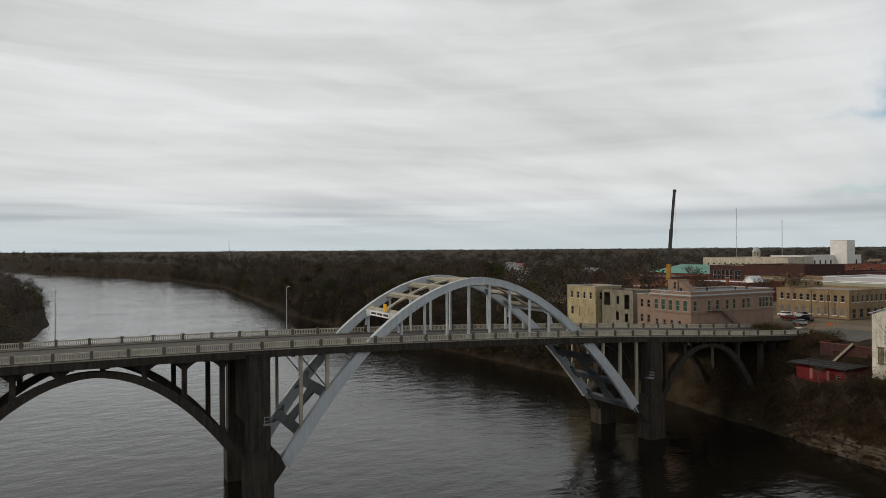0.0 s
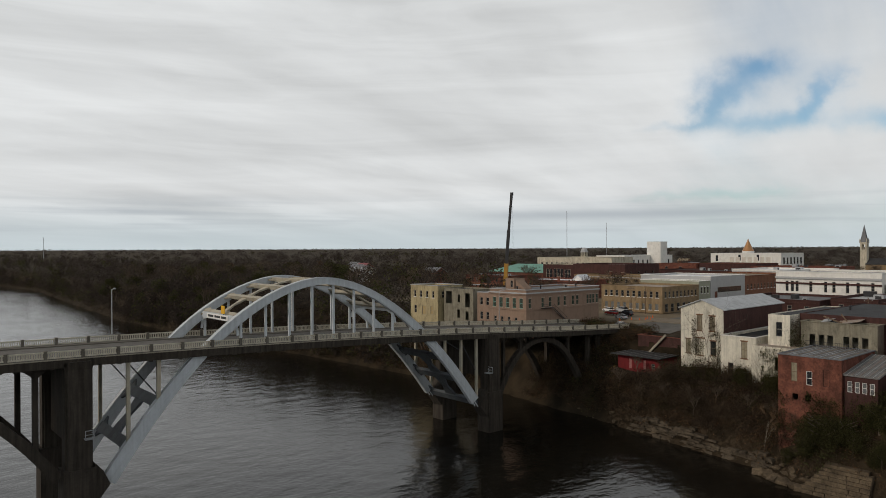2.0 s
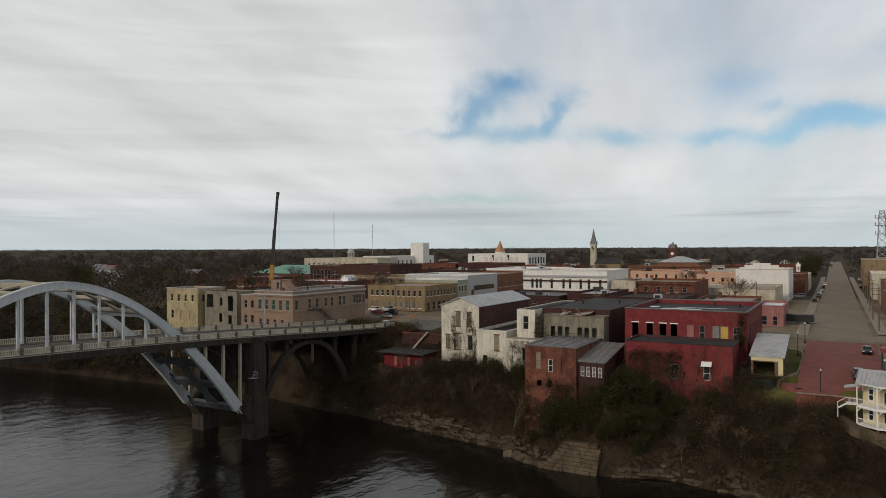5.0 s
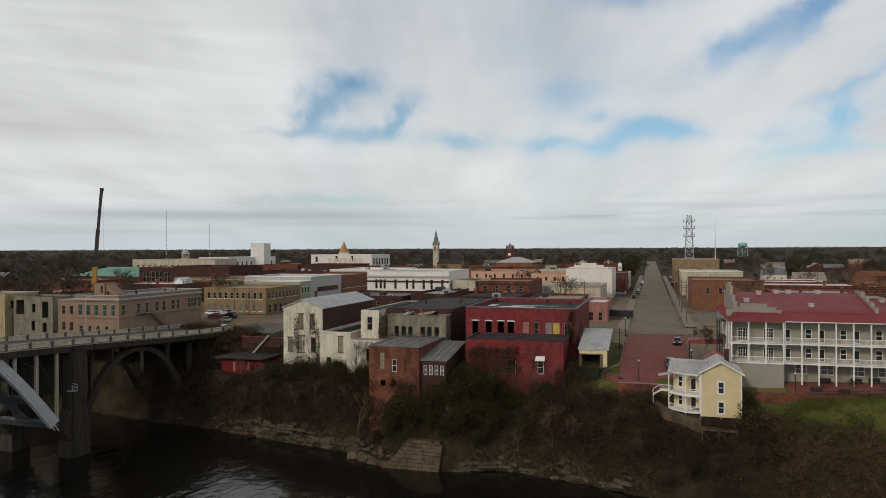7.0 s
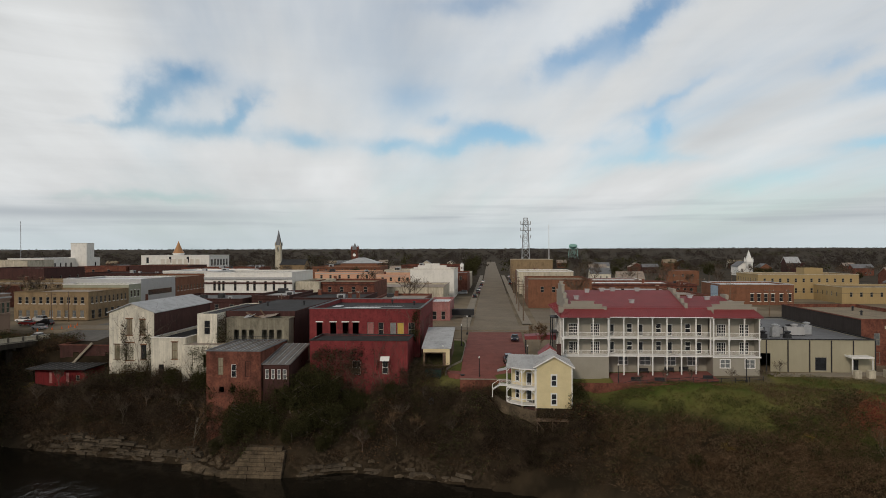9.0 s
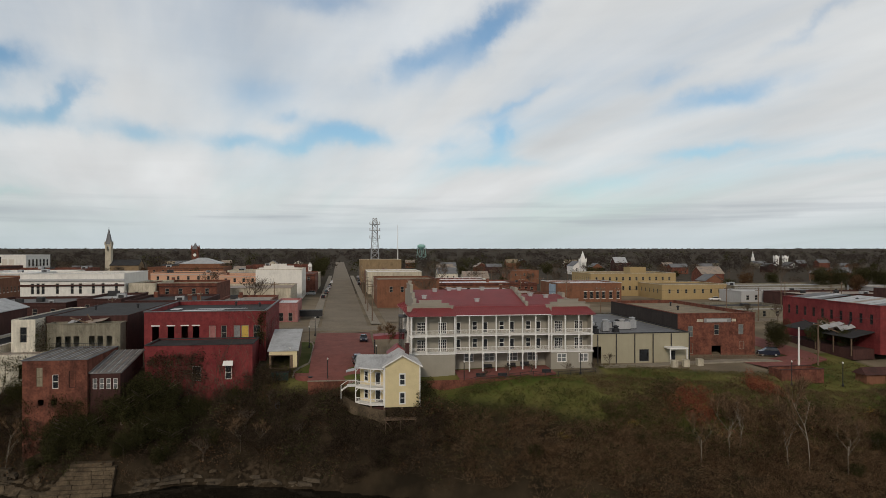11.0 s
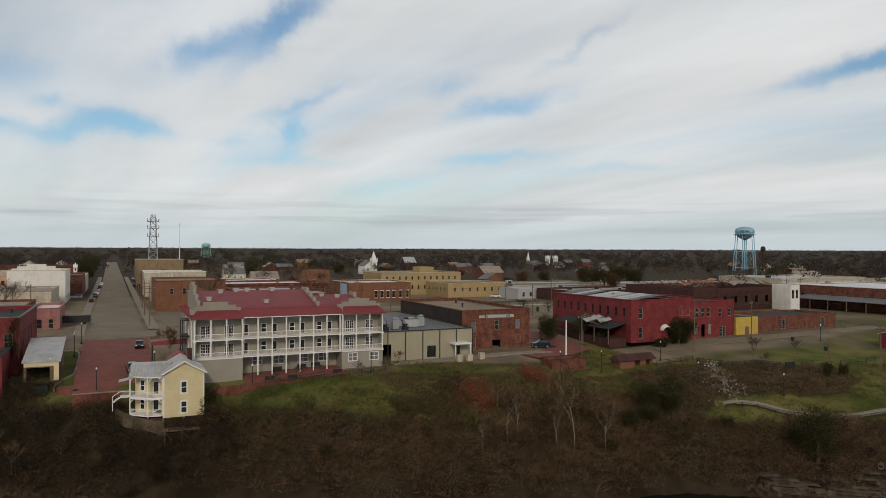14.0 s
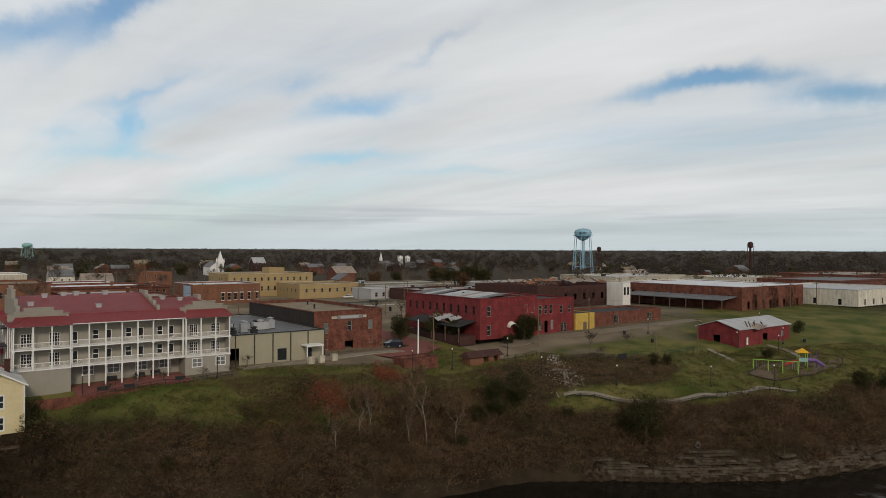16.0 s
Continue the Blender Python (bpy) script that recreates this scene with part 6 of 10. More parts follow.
    # entrance canopies on the street side
    part("canopy", Shape().add([(xl - 6.6, 14, 4.6), (xl, 14, 4.6), (xl, 18, 4.6), (xl - 6.6, 18, 4.6), (xl - 6.6, 14, 5.3), (xl, 14, 5.7), (xl, 18, 5.7), (xl - 6.6, 18, 5.3)], ((3, 2, 1, 0), (4, 5, 6, 7), (0, 1, 5, 4), (1, 2, 6, 5), (2, 3, 7, 6), (3, 0, 4, 7))), ROOF_RED, h)
    part("canopy", Shape().add([(xl - 4.4, 2.5, 3.0), (xl, 2.5, 3.0), (xl, 7, 3.0), (xl - 4.4, 7, 3.0), (xl - 2.2, 3.5, 4.8), (xl - 2.2, 7, 4.8)], ((0, 1, 4), (1, 2, 5, 4), (2, 3, 5), (3, 0, 4, 5), (3, 2, 1, 0))), ROOF_RED, h)
    part("side_porch", Shape().box(xl - 1.4, xl - 1.2, 8, 8.2, -1, EV - 1).box(xl - 1.4, xl - 1.2, 13, 13.2, -1, EV - 1).box(xl - 1.5, xl, 8, 13.2, F3 - 0.2, F3).box(xl - 1.5, xl, 8, 13.2, EV - 1, EV - 0.8), DARK_METAL, h)
    part("terrace_wall", Shape().box(xl, xr + 4, -5.4, -5.1, -3.0, -0.75), BRICK, h, "low red brick terrace wall")


hotel()


def yellow_house():
    ox, oy, oz = 9.9, 124.0, 13.0
    h = thing("yellow_river_house", "pale yellow clapboard house with white two-storey porch and metal roof", "house", at=(ox, oy, oz))
    X = lambda x: x - ox
    x0, x1, xp = X(6.9), X(13.3), X(1.9)
    EV, PK = 7.4, 9.3

    def face(p0, p1, z0, z1, ops, material=SIDING):
        sh = Shape()
        d, n = wall_sheet(sh, p0, p1, z0, z1, [(o["u"] - o["w"] / 2, o["u"] + o["w"] / 2, o["z"], o["z"] + o["h"]) for o in ops])
        part("wall", sh, material, h)
        for o in ops:
            fm, pm = window_meshes(o["w"], o["h"], o.get("style", "sash"), TRIM, GLASS)
            wn = part("window" if o.get("style") != "door" else "door", fm, None, h)
            a = math.degrees(math.atan2(d.y, d.x))
            wn.matrix_basis = pose(p0[0] + d.x * o["u"] + n.x * 0.06, p0[1] + d.y * o["u"] + n.y * 0.06, o["z"], 0, 0, a)
            part("pane", pm, None, wn)
            cs = Shape().box(-o["w"] / 2 - 0.1, -o["w"] / 2, -0.1, -0.04, -0.14, o["h"] + 0.14).box(o["w"] / 2, o["w"] / 2 + 0.1, -0.1, -0.04, -0.14, o["h"] + 0.16).box(-o["w"] / 2, o["w"] / 2, -0.1, -0.04, o["h"], o["h"] + 0.16).box(-o["w"] / 2, o["w"] / 2, -0.1, -0.04, -0.14, 0)
            part("casing", cs, TRIM, wn)

    face((x0, 0), (x1, 0), 0, EV, [win(3.2, 0.95, 3.9, 1.95), win(3.2, 0.95, 0.6, 1.95)])
    face((x1, 0), (x1, 8.5), -1, EV, [win(3, 0.95, 3.9, 1.9)])
    face((x0, 2.6), (x0, 0), 0, EV, [])
    # walls behind the porch turn the corner at a slant
    xc, xd = xp + 0.9, X(4.9)
    face((xd, 2.6), (x0, 2.6), 0, EV - 0.4, [win(1.0, 0.9, 3.55, 2.2, "door"), win(1.0, 0.9, 0.6, 2.2, "door")])
    face((xc, 4.6), (xd, 2.6), 0, EV - 0.4, [win(1.4, 0.9, 4.1, 1.8), win(1.4, 0.9, 1.0, 1.8)])
    face((xc, 8.5), (xc, 4.6), -1, EV - 0.4, [win(2, 0.9, 3.9, 1.9)])
    face((x1, 8.5), (xc, 8.5), 0, EV - 0.4, [])
    g = Shape().add([(x0, 0, EV), (x1, 0, EV), ((x0 + x1) / 2, 0, PK - 0.1), (x0, 0.2, EV), (x1, 0.2, EV), ((x0 + x1) / 2, 0.2, PK - 0.1)], ((0, 1, 2), (3, 5, 4)))
    part("gable", g, SIDING, h)
    xm = (x0 + x1) / 2
    roof_plane(h, (x0 - 0.4, 8.6, EV - 0.15), (x0 - 0.4, -0.45, EV - 0.15), (xm, -0.45, PK), (xm, 8.6, PK), ROOF_METAL, 16)
    roof_plane(h, (x1 + 0.4, -0.45, EV - 0.15), (x1 + 0.4, 8.6, EV - 0.15), (xm, 8.6, PK), (xm, -0.45, PK), ROOF_METAL, 16)
    roof_plane(h, (xp - 0.2, 2.5, EV - 0.65), (x0 + 0.2, -0.1, EV - 0.65), (x0 + 1.6, 4.6, PK - 0.6), (xp + 0.4, 5.4, PK - 0.6), ROOF_METAL, 10)
    roof_plane(h, (x0 + 0.2, 8.8, EV - 0.65), (xp - 0.2, 8.8, EV - 0.65), (xp + 0.4, 5.4, PK - 0.6), (x0 + 1.6, 4.6, PK - 0.6), ROOF_METAL, 10)
    part("fascia", Shape().beam((x0 - 0.4, -0.47, EV - 0.25), (xm, -0.47, PK - 0.1), 0.08, 0.22).beam((x1 + 0.4, -0.47, EV - 0.25), (xm, -0.47, PK - 0.1), 0.08, 0.22), TRIM, h)
    part("corner_board", Shape().box(x0 - 0.03, x0 + 0.16, -0.05, 0.0, 0, EV), TRIM, h)
    part("corner_board", Shape().box(x1 - 0.16, x1 + 0.03, -0.05, 0.0, 0, EV), TRIM, h)
    part("chimney", Shape().box(xm + 1.0, xm + 1.7, 5.2, 5.9, PK - 1.0, PK + 1.1).box(xm + 0.92, xm + 1.78, 5.1, 6.0, PK + 1.1, PK + 1.3), BRICK_DARK, h)
    Q = [(x0 - 0.1, 0.2), (X(4.5), 0.5), (xp, 2.9)]       # porch edge with its slanting corner
    for z, zt in ((0.5, 3.05), (3.45, EV - 0.75)):
        ring = Q + [(xc, 4.6), (xd, 2.6), (x0 - 0.02, 2.6)]
        fl = Shape().add([(x, y, z - 0.22) for x, y in ring] + [(x, y, z) for x, y in ring], [(5, 4, 3, 2, 1, 0), (6, 7, 8, 9, 10, 11)] + [(k, (k + 1) % 6, 6 + (k + 1) % 6, 6 + k) for k in range(6)])
        part("porch_floor", fl, TRIM, h)
        for (ax, ay), (bx, by) in zip(Q, Q[1:]):
            rl = Shape().beam((ax, ay, z + 0.9), (bx, by, z + 0.9), 0.09, 0.09).beam((ax, ay, z + 0.14), (bx, by, z + 0.14), 0.07, 0.07)
            n = int(math.hypot(bx - ax, by - ay) / 0.17)
            for k in range(1, n):
                x, y = ax + (bx - ax) * k / n, ay + (by - ay) * k / n
                rl.box(x - 0.02, x + 0.02, y - 0.02, y + 0.02, z + 0.17, z + 0.86)
            part("railing", rl, TRIM, h)
            part("porch_beam", Shape().beam((ax, ay, zt + 0.1), (bx, by, zt + 0.1), 0.18, 0.2), TRIM, h)
            ln = math.hypot(bx - ax, by - ay)
            for (px_, py_), sg in (((ax, ay), 1), ((bx, by), -1)):
                part("bracket", Shape().beam((px_, py_, zt - 0.7), (px_ + sg * (bx - ax) / ln * 0.65, py_ + sg * (by - ay) / ln * 0.65, zt - 0.02), 0.06, 0.12), TRIM, h)
        for x, y in Q:
            part("porch_post", Shape().box(x - 0.09, x + 0.09, y - 0.09, y + 0.09, z, zt), TRIM, h)
    # side landing with stair
    part("landing", Shape().box(xp - 1.5, xp + 0.1, 2.9, 4.6, 3.3, 3.45), TRIM, h)
    rail_bay(xp - 1.5, xp, 2.95, 3.45, h, top=0.95)
    part("landing_roof", Shape().add([(xp - 1.7, 2.6, 5.9), (xp, 2.6, 6.3), (xp, 4.8, 6.3), (xp - 1.7, 4.8, 5.9), (xp - 1.7, 2.6, 6.0), (xp, 2.6, 6.4), (xp, 4.8, 6.4), (xp - 1.7, 4.8, 6.0)], ((3, 2, 1, 0), (4, 5, 6, 7), (0, 1, 5, 4), (1, 2, 6, 5), (2, 3, 7, 6), (3, 0, 4, 7))), ROOF_METAL, h)
    st = Shape()
    for k in range(4):
        st.box(xp - 1.75 - k * 0.27, xp - 1.48 - k * 0.27, 3.0, 4.2, 3.15 - k * 0.18, 3.25 - k * 0.18)
    part("stair", st, TRIM, h)
    part("stair_rail", Shape().beam((xp - 1.5, 2.98, 4.35), (xp - 2.6, 2.98, 3.6), 0.07, 0.09).beam((xp - 2.6, 2.98, 3.6), (xp - 2.6, 2.98, 1.2), 0.1), TRIM, h)
    for x, y, zt in ((xp + 0.2, 3.1, 0.28), (X(4.6), 0.8, 0.28), (x0, 0.3, 0), (xm, 0.3, 0), (x1 - 0.2, 0.3, 0)):
        part("pier_post", Shape().box(x - 0.16, x + 0.16, y - 0.16, y + 0.16, -2.6, zt), WOOD, h)
    part("base_wall", Shape().box(xc + 0.1, x1 - 0.1, 4.7, 8.4, -4.5, -0.02).box(xd + 0.1, x1 - 0.1, 0.6, 4.7, -4.5, -0.02), BRICK_DARK, h, "dark brick base under the floor")
    dk = part("timber_deck", Shape().box(X(6.8), X(12.4), -2.6, -0.5, -1.75, -1.55), WOOD, h, "small weathered timber deck on braces")
    for x in (X(7.0), X(9.6), X(12.2)):
        part("deck_brace", Shape().beam((x, -2.5, -4.5), (x, -2.5, -1.75), 0.16).beam((x, -2.5, -1.85), (x + 1.1, -2.5, -3.2), 0.12), WOOD, dk)
    rw = thing("retaining_wall", "stained stone retaining wall slanting down below the house", "retaining wall", at=(0, 0, 0))
    line = [(-0.34, 129.5, 14.0), (1.0, 127.5, 13.6), (2.6, 125.8, 13.2), (4.4, 124.4, 12.9), (6.9, 122.9, 12.6)]
    for (xa, ya, za), (xb, yb, zb_) in zip(line, line[1:]):
        part("wall_section", Shape().add([(xa, ya, za - 3.0), (xb, yb, zb_ - 3.0), (xb, yb, zb_), (xa, ya, za), (xa + 0.25, ya + 0.3, za - 3.0), (xb + 0.25, yb + 0.3, zb_ - 3.0), (xb + 0.25, yb + 0.3, zb_), (xa + 0.25, ya + 0.3, za)], ((0, 1, 2, 3), (5, 4, 7, 6), (3, 2, 6, 7), (0, 3, 7, 4), (1, 5, 6, 2))), ROCK, rw)


yellow_house()


# ---- towers, crane and landmarks ----
def lattice(sh, c, w0, w1, z0, z1, n, t, legs=4):
    """A braced mast, square or three-legged, tapering from w0 to w1."""
    def corner(i, z):
        f = (z - z0) / (z1 - z0)
        r = (w0 + (w1 - w0) * f) / 2
        a = 2 * math.pi * (i + 0.5) / legs
        return (c[0] + r * 1.414 * math.cos(a), c[1] + r * 1.414 * math.sin(a), z)
    zs = [z0 + (z1 - z0) * k / n for k in range(n + 1)]
    for i in range(legs):
        sh.beam(corner(i, z0), corner(i, z1), t * 1.6)
        for k in range(n):
            sh.beam(corner(i, zs[k]), corner((i + 1) % legs, zs[k + 1]), t)
            sh.beam(corner(i, zs[k + 1]), corner((i + 1) % legs, zs[k]), t)
            sh.beam(corner(i, zs[k + 1]), corner((i + 1) % legs, zs[k + 1]), t)
    return sh


def water_tower(name, label, x, y, z0, z1, r, material, legs, th):
    w = thing(name, label, "water tower", at=(x, y, z0))
    hgt = z1 - z0
    bowl = hgt - th
    prof = [(r * 0.15, bowl - r * 0.55), (r * 0.55, bowl - r * 0.35), (r * 0.9, bowl), (r, bowl + th * 0.3), (r, bowl + th * 0.5), (r * 0.9, bowl + th * 0.75), (r * 0.55, bowl + th * 0.93), (r * 0.08, hgt)]
    tank = part("tank", Shape().lathe((0, 0, 0), prof, 24), material, w)
    part("catwalk", Shape().lathe((0, 0, 0), [(r + 0.1, bowl + 0.2), (r + 0.9, bowl + 0.2), (r + 0.9, bowl + 0.4), (r + 0.1, bowl + 0.4)], 24), material, w)
    for k in range(legs):
        a = 2 * math.pi * (k + 0.5) / legs
        part("leg", Shape().tube((r * 1.35 * math.cos(a), r * 1.35 * math.sin(a), 0), (r * 0.95 * math.cos(a), r * 0.95 * math.sin(a), bowl + 0.3), 0.24, 0.22, 8), material, w)
    br = Shape()
    for lv in (0.33, 0.66):
        zz = bowl * lv
        rr = r * (1.35 - 0.4 * lv)
        for k in range(legs):
            a, b = 2 * math.pi * (k + 0.5) / legs, 2 * math.pi * (k + 1.5) / legs
            br.beam((rr * math.cos(a), rr * math.sin(a), zz), (rr * math.cos(b), rr * math.sin(b), zz), 0.22)
            r0 = r * (1.35 - 0.4 * (lv - 0.33))
            br.beam((r0 * math.cos(a), r0 * math.sin(a), zz - bowl * 0.33), (rr * math.cos(b), rr * math.sin(b), zz), 0.09)
            br.beam((rr * math.cos(a), rr * math.sin(a), zz), (r0 * math.cos(b), r0 * math.sin(b), zz - bowl * 0.33), 0.09)
    part("bracing", br, material, w)
    part("riser_pipe", Shape().tube((0, 0, 0), (0, 0, bowl), 0.5, 0.5, 12), material, w)
    return w, tank, bowl


wt, tank, bowl = water_tower("water_tower", "pale blue water tower on tall legs with town name", 361, 321.6, 20, 56.4, 5.8, TOWER_BLUE, 6, 5.2)
fc = bpy.data.curves.new("tank_lettering", "FONT")
fc.body, fc.size, fc.align_x, fc.extrude = "SELMA", 1.9, "CENTER", 0.05
tx = new("tank_lettering", fc)
_dg = bpy.context.evaluated_depsgraph_get()
_tm = bpy.data.meshes.new_from_object(tx.evaluated_get(_dg))
bpy.data.objects.remove(tx)
_tm.materials.append(DARK_METAL)
_n = Vector((-361, -321.6, 0)).normalized()
lt = part("tank_lettering", _tm, None, wt, "dark town name lettering")
lt.matrix_basis = Matrix.Translation((_n.x * 6.0, _n.y * 6.0, bowl + 1.4)) @ Matrix(((-_n.y, 0, _n.x, 0), (_n.x, 0, _n.y, 0), (0, 1, 0, 0), (0, 0, 0, 1)))
water_tower("water_tower", "far pale green water tower above the trees", 138.6, 1273, 20, 50.5, 7.5, TOWER_GREEN, 8, 6)
water_tower("water_tower", "small rust-brown tank tower far behind the warehouses", 571.4, 320.3, 20, 49.7, 2.4, BRICK_DARK, 4, 4.6)
water_tower("water_tower", "small dark tank tower far behind the trees", 601.3, 512.4, 20, 45.9, 2.4, BRICK_DARK, 4, 4.2)

mast = thing("lattice_mast", "steel lattice telephone mast with antenna platforms", "mast", at=(23.6, 560, 20))
part("lattice_frame", lattice(Shape(), (0, 0), 7.4, 3.6, 0, 42, 9, 0.24), GALV, mast)
for z in (30, 36, 41):
    pf = Shape().box(-3.6, 3.6, -3.6, 3.6, z - 0.15, z + 0.15)
    for k in range(6):
        a = k * math.pi / 3
        pf.box(3.9 * math.cos(a) - 0.3, 3.9 * math.cos(a) + 0.3, 3.9 * math.sin(a) - 0.3, 3.9 * math.sin(a) + 0.3, z - 0.3, z + 2.2)
    part("antenna_platform", pf, GALV, mast)
part("mast_head", lattice(Shape(), (0, 0), 3.4, 3.0, 42, 46, 2, 0.2), GALV, mast)
for x, y, zt, lb in ((-412, 516, 76, "thin red and white radio mast on the horizon"), (-383, 537, 65, "thin guyed radio mast behind the town")):
    m_ = thing("radio_mast", lb, "mast", at=(x, y, 20))
    part("mast_frame", lattice(Shape(), (0, 0), 0.55, 0.4, 0, zt - 20, 14, 0.035, 3), GALV, m_)
m_ = thing("radio_mast", "distant thin mast above the woods", "mast", at=(-1220, 250, 10))
part("mast_frame", Shape().tube((0, 0, 0), (0, 0, 52), 0.5, 0.3, 6), GALV, m_)
fp = thing("flag_pole", "tall slim white pole beside the street", "pole", at=(34, 454, 20))
part("pole_shaft", Shape().tube((0, 0, 0), (0, 0, 37), 0.28, 0.16, 8), TRIM, fp)

crane = thing("mobile_crane", "mobile crane with a tall black telescopic boom", "crane", at=(-201, 211.5, 20))
part("carrier", Shape().box(-1.4, 1.4, -5, 5, 0.8, 2.2).box(-1.3, 1.3, 3, 5, 2.2, 3.3), CRANE_YELLOW, crane)
part("turret", Shape().box(-1.3, 1.3, -3, 1.5, 2.2, 4.0), CRANE_YELLOW, crane)
for sx in (-1.2, 1.2):
    for yy in (-3.6, -2.0, 2.0, 3.6):
        part("wheel", Shape().tube((sx - 0.25, yy, 0.75), (sx + 0.25, yy, 0.75), 0.75, 0.75, 14), DARK_METAL, crane)
part("boom_base", Shape().beam((0, -0.5, 3.5), (0.6, -0.2, 15.0), 1.3, 1.5), CRANE_YELLOW, crane)
part("boom", Shape().beam((0.5, -0.2, 14), (1.6, 0.2, 29), 0.95, 1.1).beam((1.6, 0.2, 28.5), (2.9, 0.6, 43.6), 0.72, 0.85), DARK_METAL, crane)
part("boom_head", Shape().box(2.5, 3.6, 0.2, 1.0, 43.3, 44.4), DARK_METAL, crane)
part("hoist_cable", Shape().tube((3.6, 0.6, 43.6), (3.6, 0.6, 16), 0.05, 0.05, 4), DARK_METAL, crane)


def tower(name, label, x, y, z0, w, zb, zt, wall, roof, extra=None):
    t = thing(name, label, "tower", at=(x, y, z0))
    sh = Shape()
    holes = [(w * 0.3, w * 0.7, zb - z0 - w * 1.1, zb - z0 - w * 0.25)]
    P = [(-w / 2, -w / 2), (w / 2, -w / 2), (w / 2, w / 2), (-w / 2, w / 2)]
    for i in range(4):
        wall_sheet(sh, P[i], P[(i + 1) % 4], 0, zb - z0, holes, 0.4)
    part("shaft", sh, wall, t)
    part("cornice", Shape().box(-w * 0.58, w * 0.58, -w * 0.58, w * 0.58, zb - z0, zb - z0 + w * 0.12), wall, t)
    b = zb - z0 + w * 0.12
    part("spire", Shape().add([(-w / 2, -w / 2, b), (w / 2, -w / 2, b), (w / 2, w / 2, b), (-w / 2, w / 2, b), (0, 0, zt - z0)], ((0, 1, 4), (1, 2, 4), (2, 3, 4), (3, 0, 4), (3, 2, 1, 0))), roof, t)
    for i in range(4):
        part("pinnacle", Shape().lathe((P[i][0], P[i][1], b), [(w * 0.12, 0), (w * 0.10, w * 0.35), (0.02, w * 0.75)], 6), wall, t)
    return t


tower("church_tower", "pale stone church tower with dark pointed spire", -190, 600, 20, 4.6, 44.5, 59.0, CREAM, ROOF_GREY)
building("church_nave", "dark slate roofed church beside its tower", -188, -166, 596, 612, 20, 28, BRICK_TAN, ROOF_TAR, {}, roof_kind="gable_x", rise=4.5)
ct = tower("clock_tower", "red brick clock tower with pointed cap", -124, 608, 20, 5.2, 40.5, 46.8, BRICK, ROOF_GREY)
part("clock_face", Shape().tube((0, -2.62, 16.4), (0, -2.75, 16.4), 1.3, 1.3, 20), TRIM, ct)
cone = thing("copper_cone_roof", "copper cone roof on a round turret", "turret", at=(-255, 545, 37))
part("turret_drum", Shape().lathe((0, 0, 0), [(4.2, -16), (4.2, 1.0), (4.6, 1.0), (4.6, 1.6)], 20), WHITE, cone)
part("cone_cap", Shape().lathe((0, 0, 0), [(4.6, 1.6), (3.0, 4.4), (1.2, 8.4), (0.08, 11.5)], 20), COPPER, cone)
ch = tower("white_steeple", "white wooden church steeple among bare trees", 196, 560, 20, 4.6, 30.5, 40, TRIM, TRIM)
building("white_church", "white wooden church with grey roof", 189, 199, 563, 580, 20, 27, TRIM, ROOF_GREY, {"S": row(10, 2, 1, 3, 2.4, 1)}, roof_kind="gable_y", rise=4)
tower("white_steeple", "thin white far church steeple", 449.2, 721.6, 20, 2.6, 30, 39.5, TRIM, TRIM)
for xx, yy in ((474.4, 717.3), (482.0, 712.4)):
    tower("twin_belfry", "white domed belfry of a distant church", xx, yy, 20, 4.2, 31.5, 35, TRIM, TRIM)
building("far_church", "white gabled front of a distant church", 474, 484, 694, 708, 20, 23, TRIM, ROOF_GREY, {}, roof_kind="gable_y", rise=4)
tower("white_steeple", "small white louvred cupola in the middle town", -20.5, 420, 20, 1.8, 31.0, 33.4, TRIM, TRIM)
building("gabled_red_house", "red brick house with steep pale gables among trees", 258, 270, 644, 656, 20, 28, BRICK_DARK, ROOF_METAL, {"S": row(18, 4, 1.2, 5, 2, 1)}, roof_kind="gable_x", rise=5.5)
building("hip_roof_hall", "brick hall with pale hipped roof", -126, -96, 560, 585, 20, 30, BRICK_ORANGE, ROOF_METAL, {"S": row(30, 8, 1.5, 4, 3, 1)}, roof_kind="hip", rise=4.5)
# roof lantern of the courthouse
dome = thing("roof_lantern", "white roof lantern with dome and arches", "lantern", at=(-298, 392, 34.4))
part("lantern_drum", Shape().lathe((0, 0, 0), [(2.9, 0), (2.9, 1.2), (2.4, 1.2), (2.4, 1.7)], 16), CREAM, dome)
for k in range(8):
    a = 2 * math.pi * k / 8
    part("lantern_column", Shape().tube((2.1 * math.cos(a), 2.1 * math.sin(a), 1.7), (2.1 * math.cos(a), 2.1 * math.sin(a), 4.2), 0.36, 0.32, 8), CREAM, dome)
part("lantern_dome", Shape().lathe((0, 0, 0), [(2.7, 4.2), (2.7, 4.7), (2.3, 4.9), (2.1, 6.0), (1.4, 7.0), (0.2, 7.5)], 16), LIGHT_GREY, dome)


# ---- fill of the town: plain shops, sheds and houses seen over the roofs ----
def house(x, y, w, d, hgt, wall, roof, rz=0):
    b = building("town_house", "small gabled town house among trees", x - w / 2, x + w / 2, y - d / 2, y + d / 2, 20, 20 + hgt, wall, roof, {"S": row(w, max(2, int(w / 3.5)), 1.0, 1.0, 1.5, 0.8)}, roof_kind="gable_x" if w > d else "gable_y", rise=min(w, d) * 0.32, category="house")
    return b


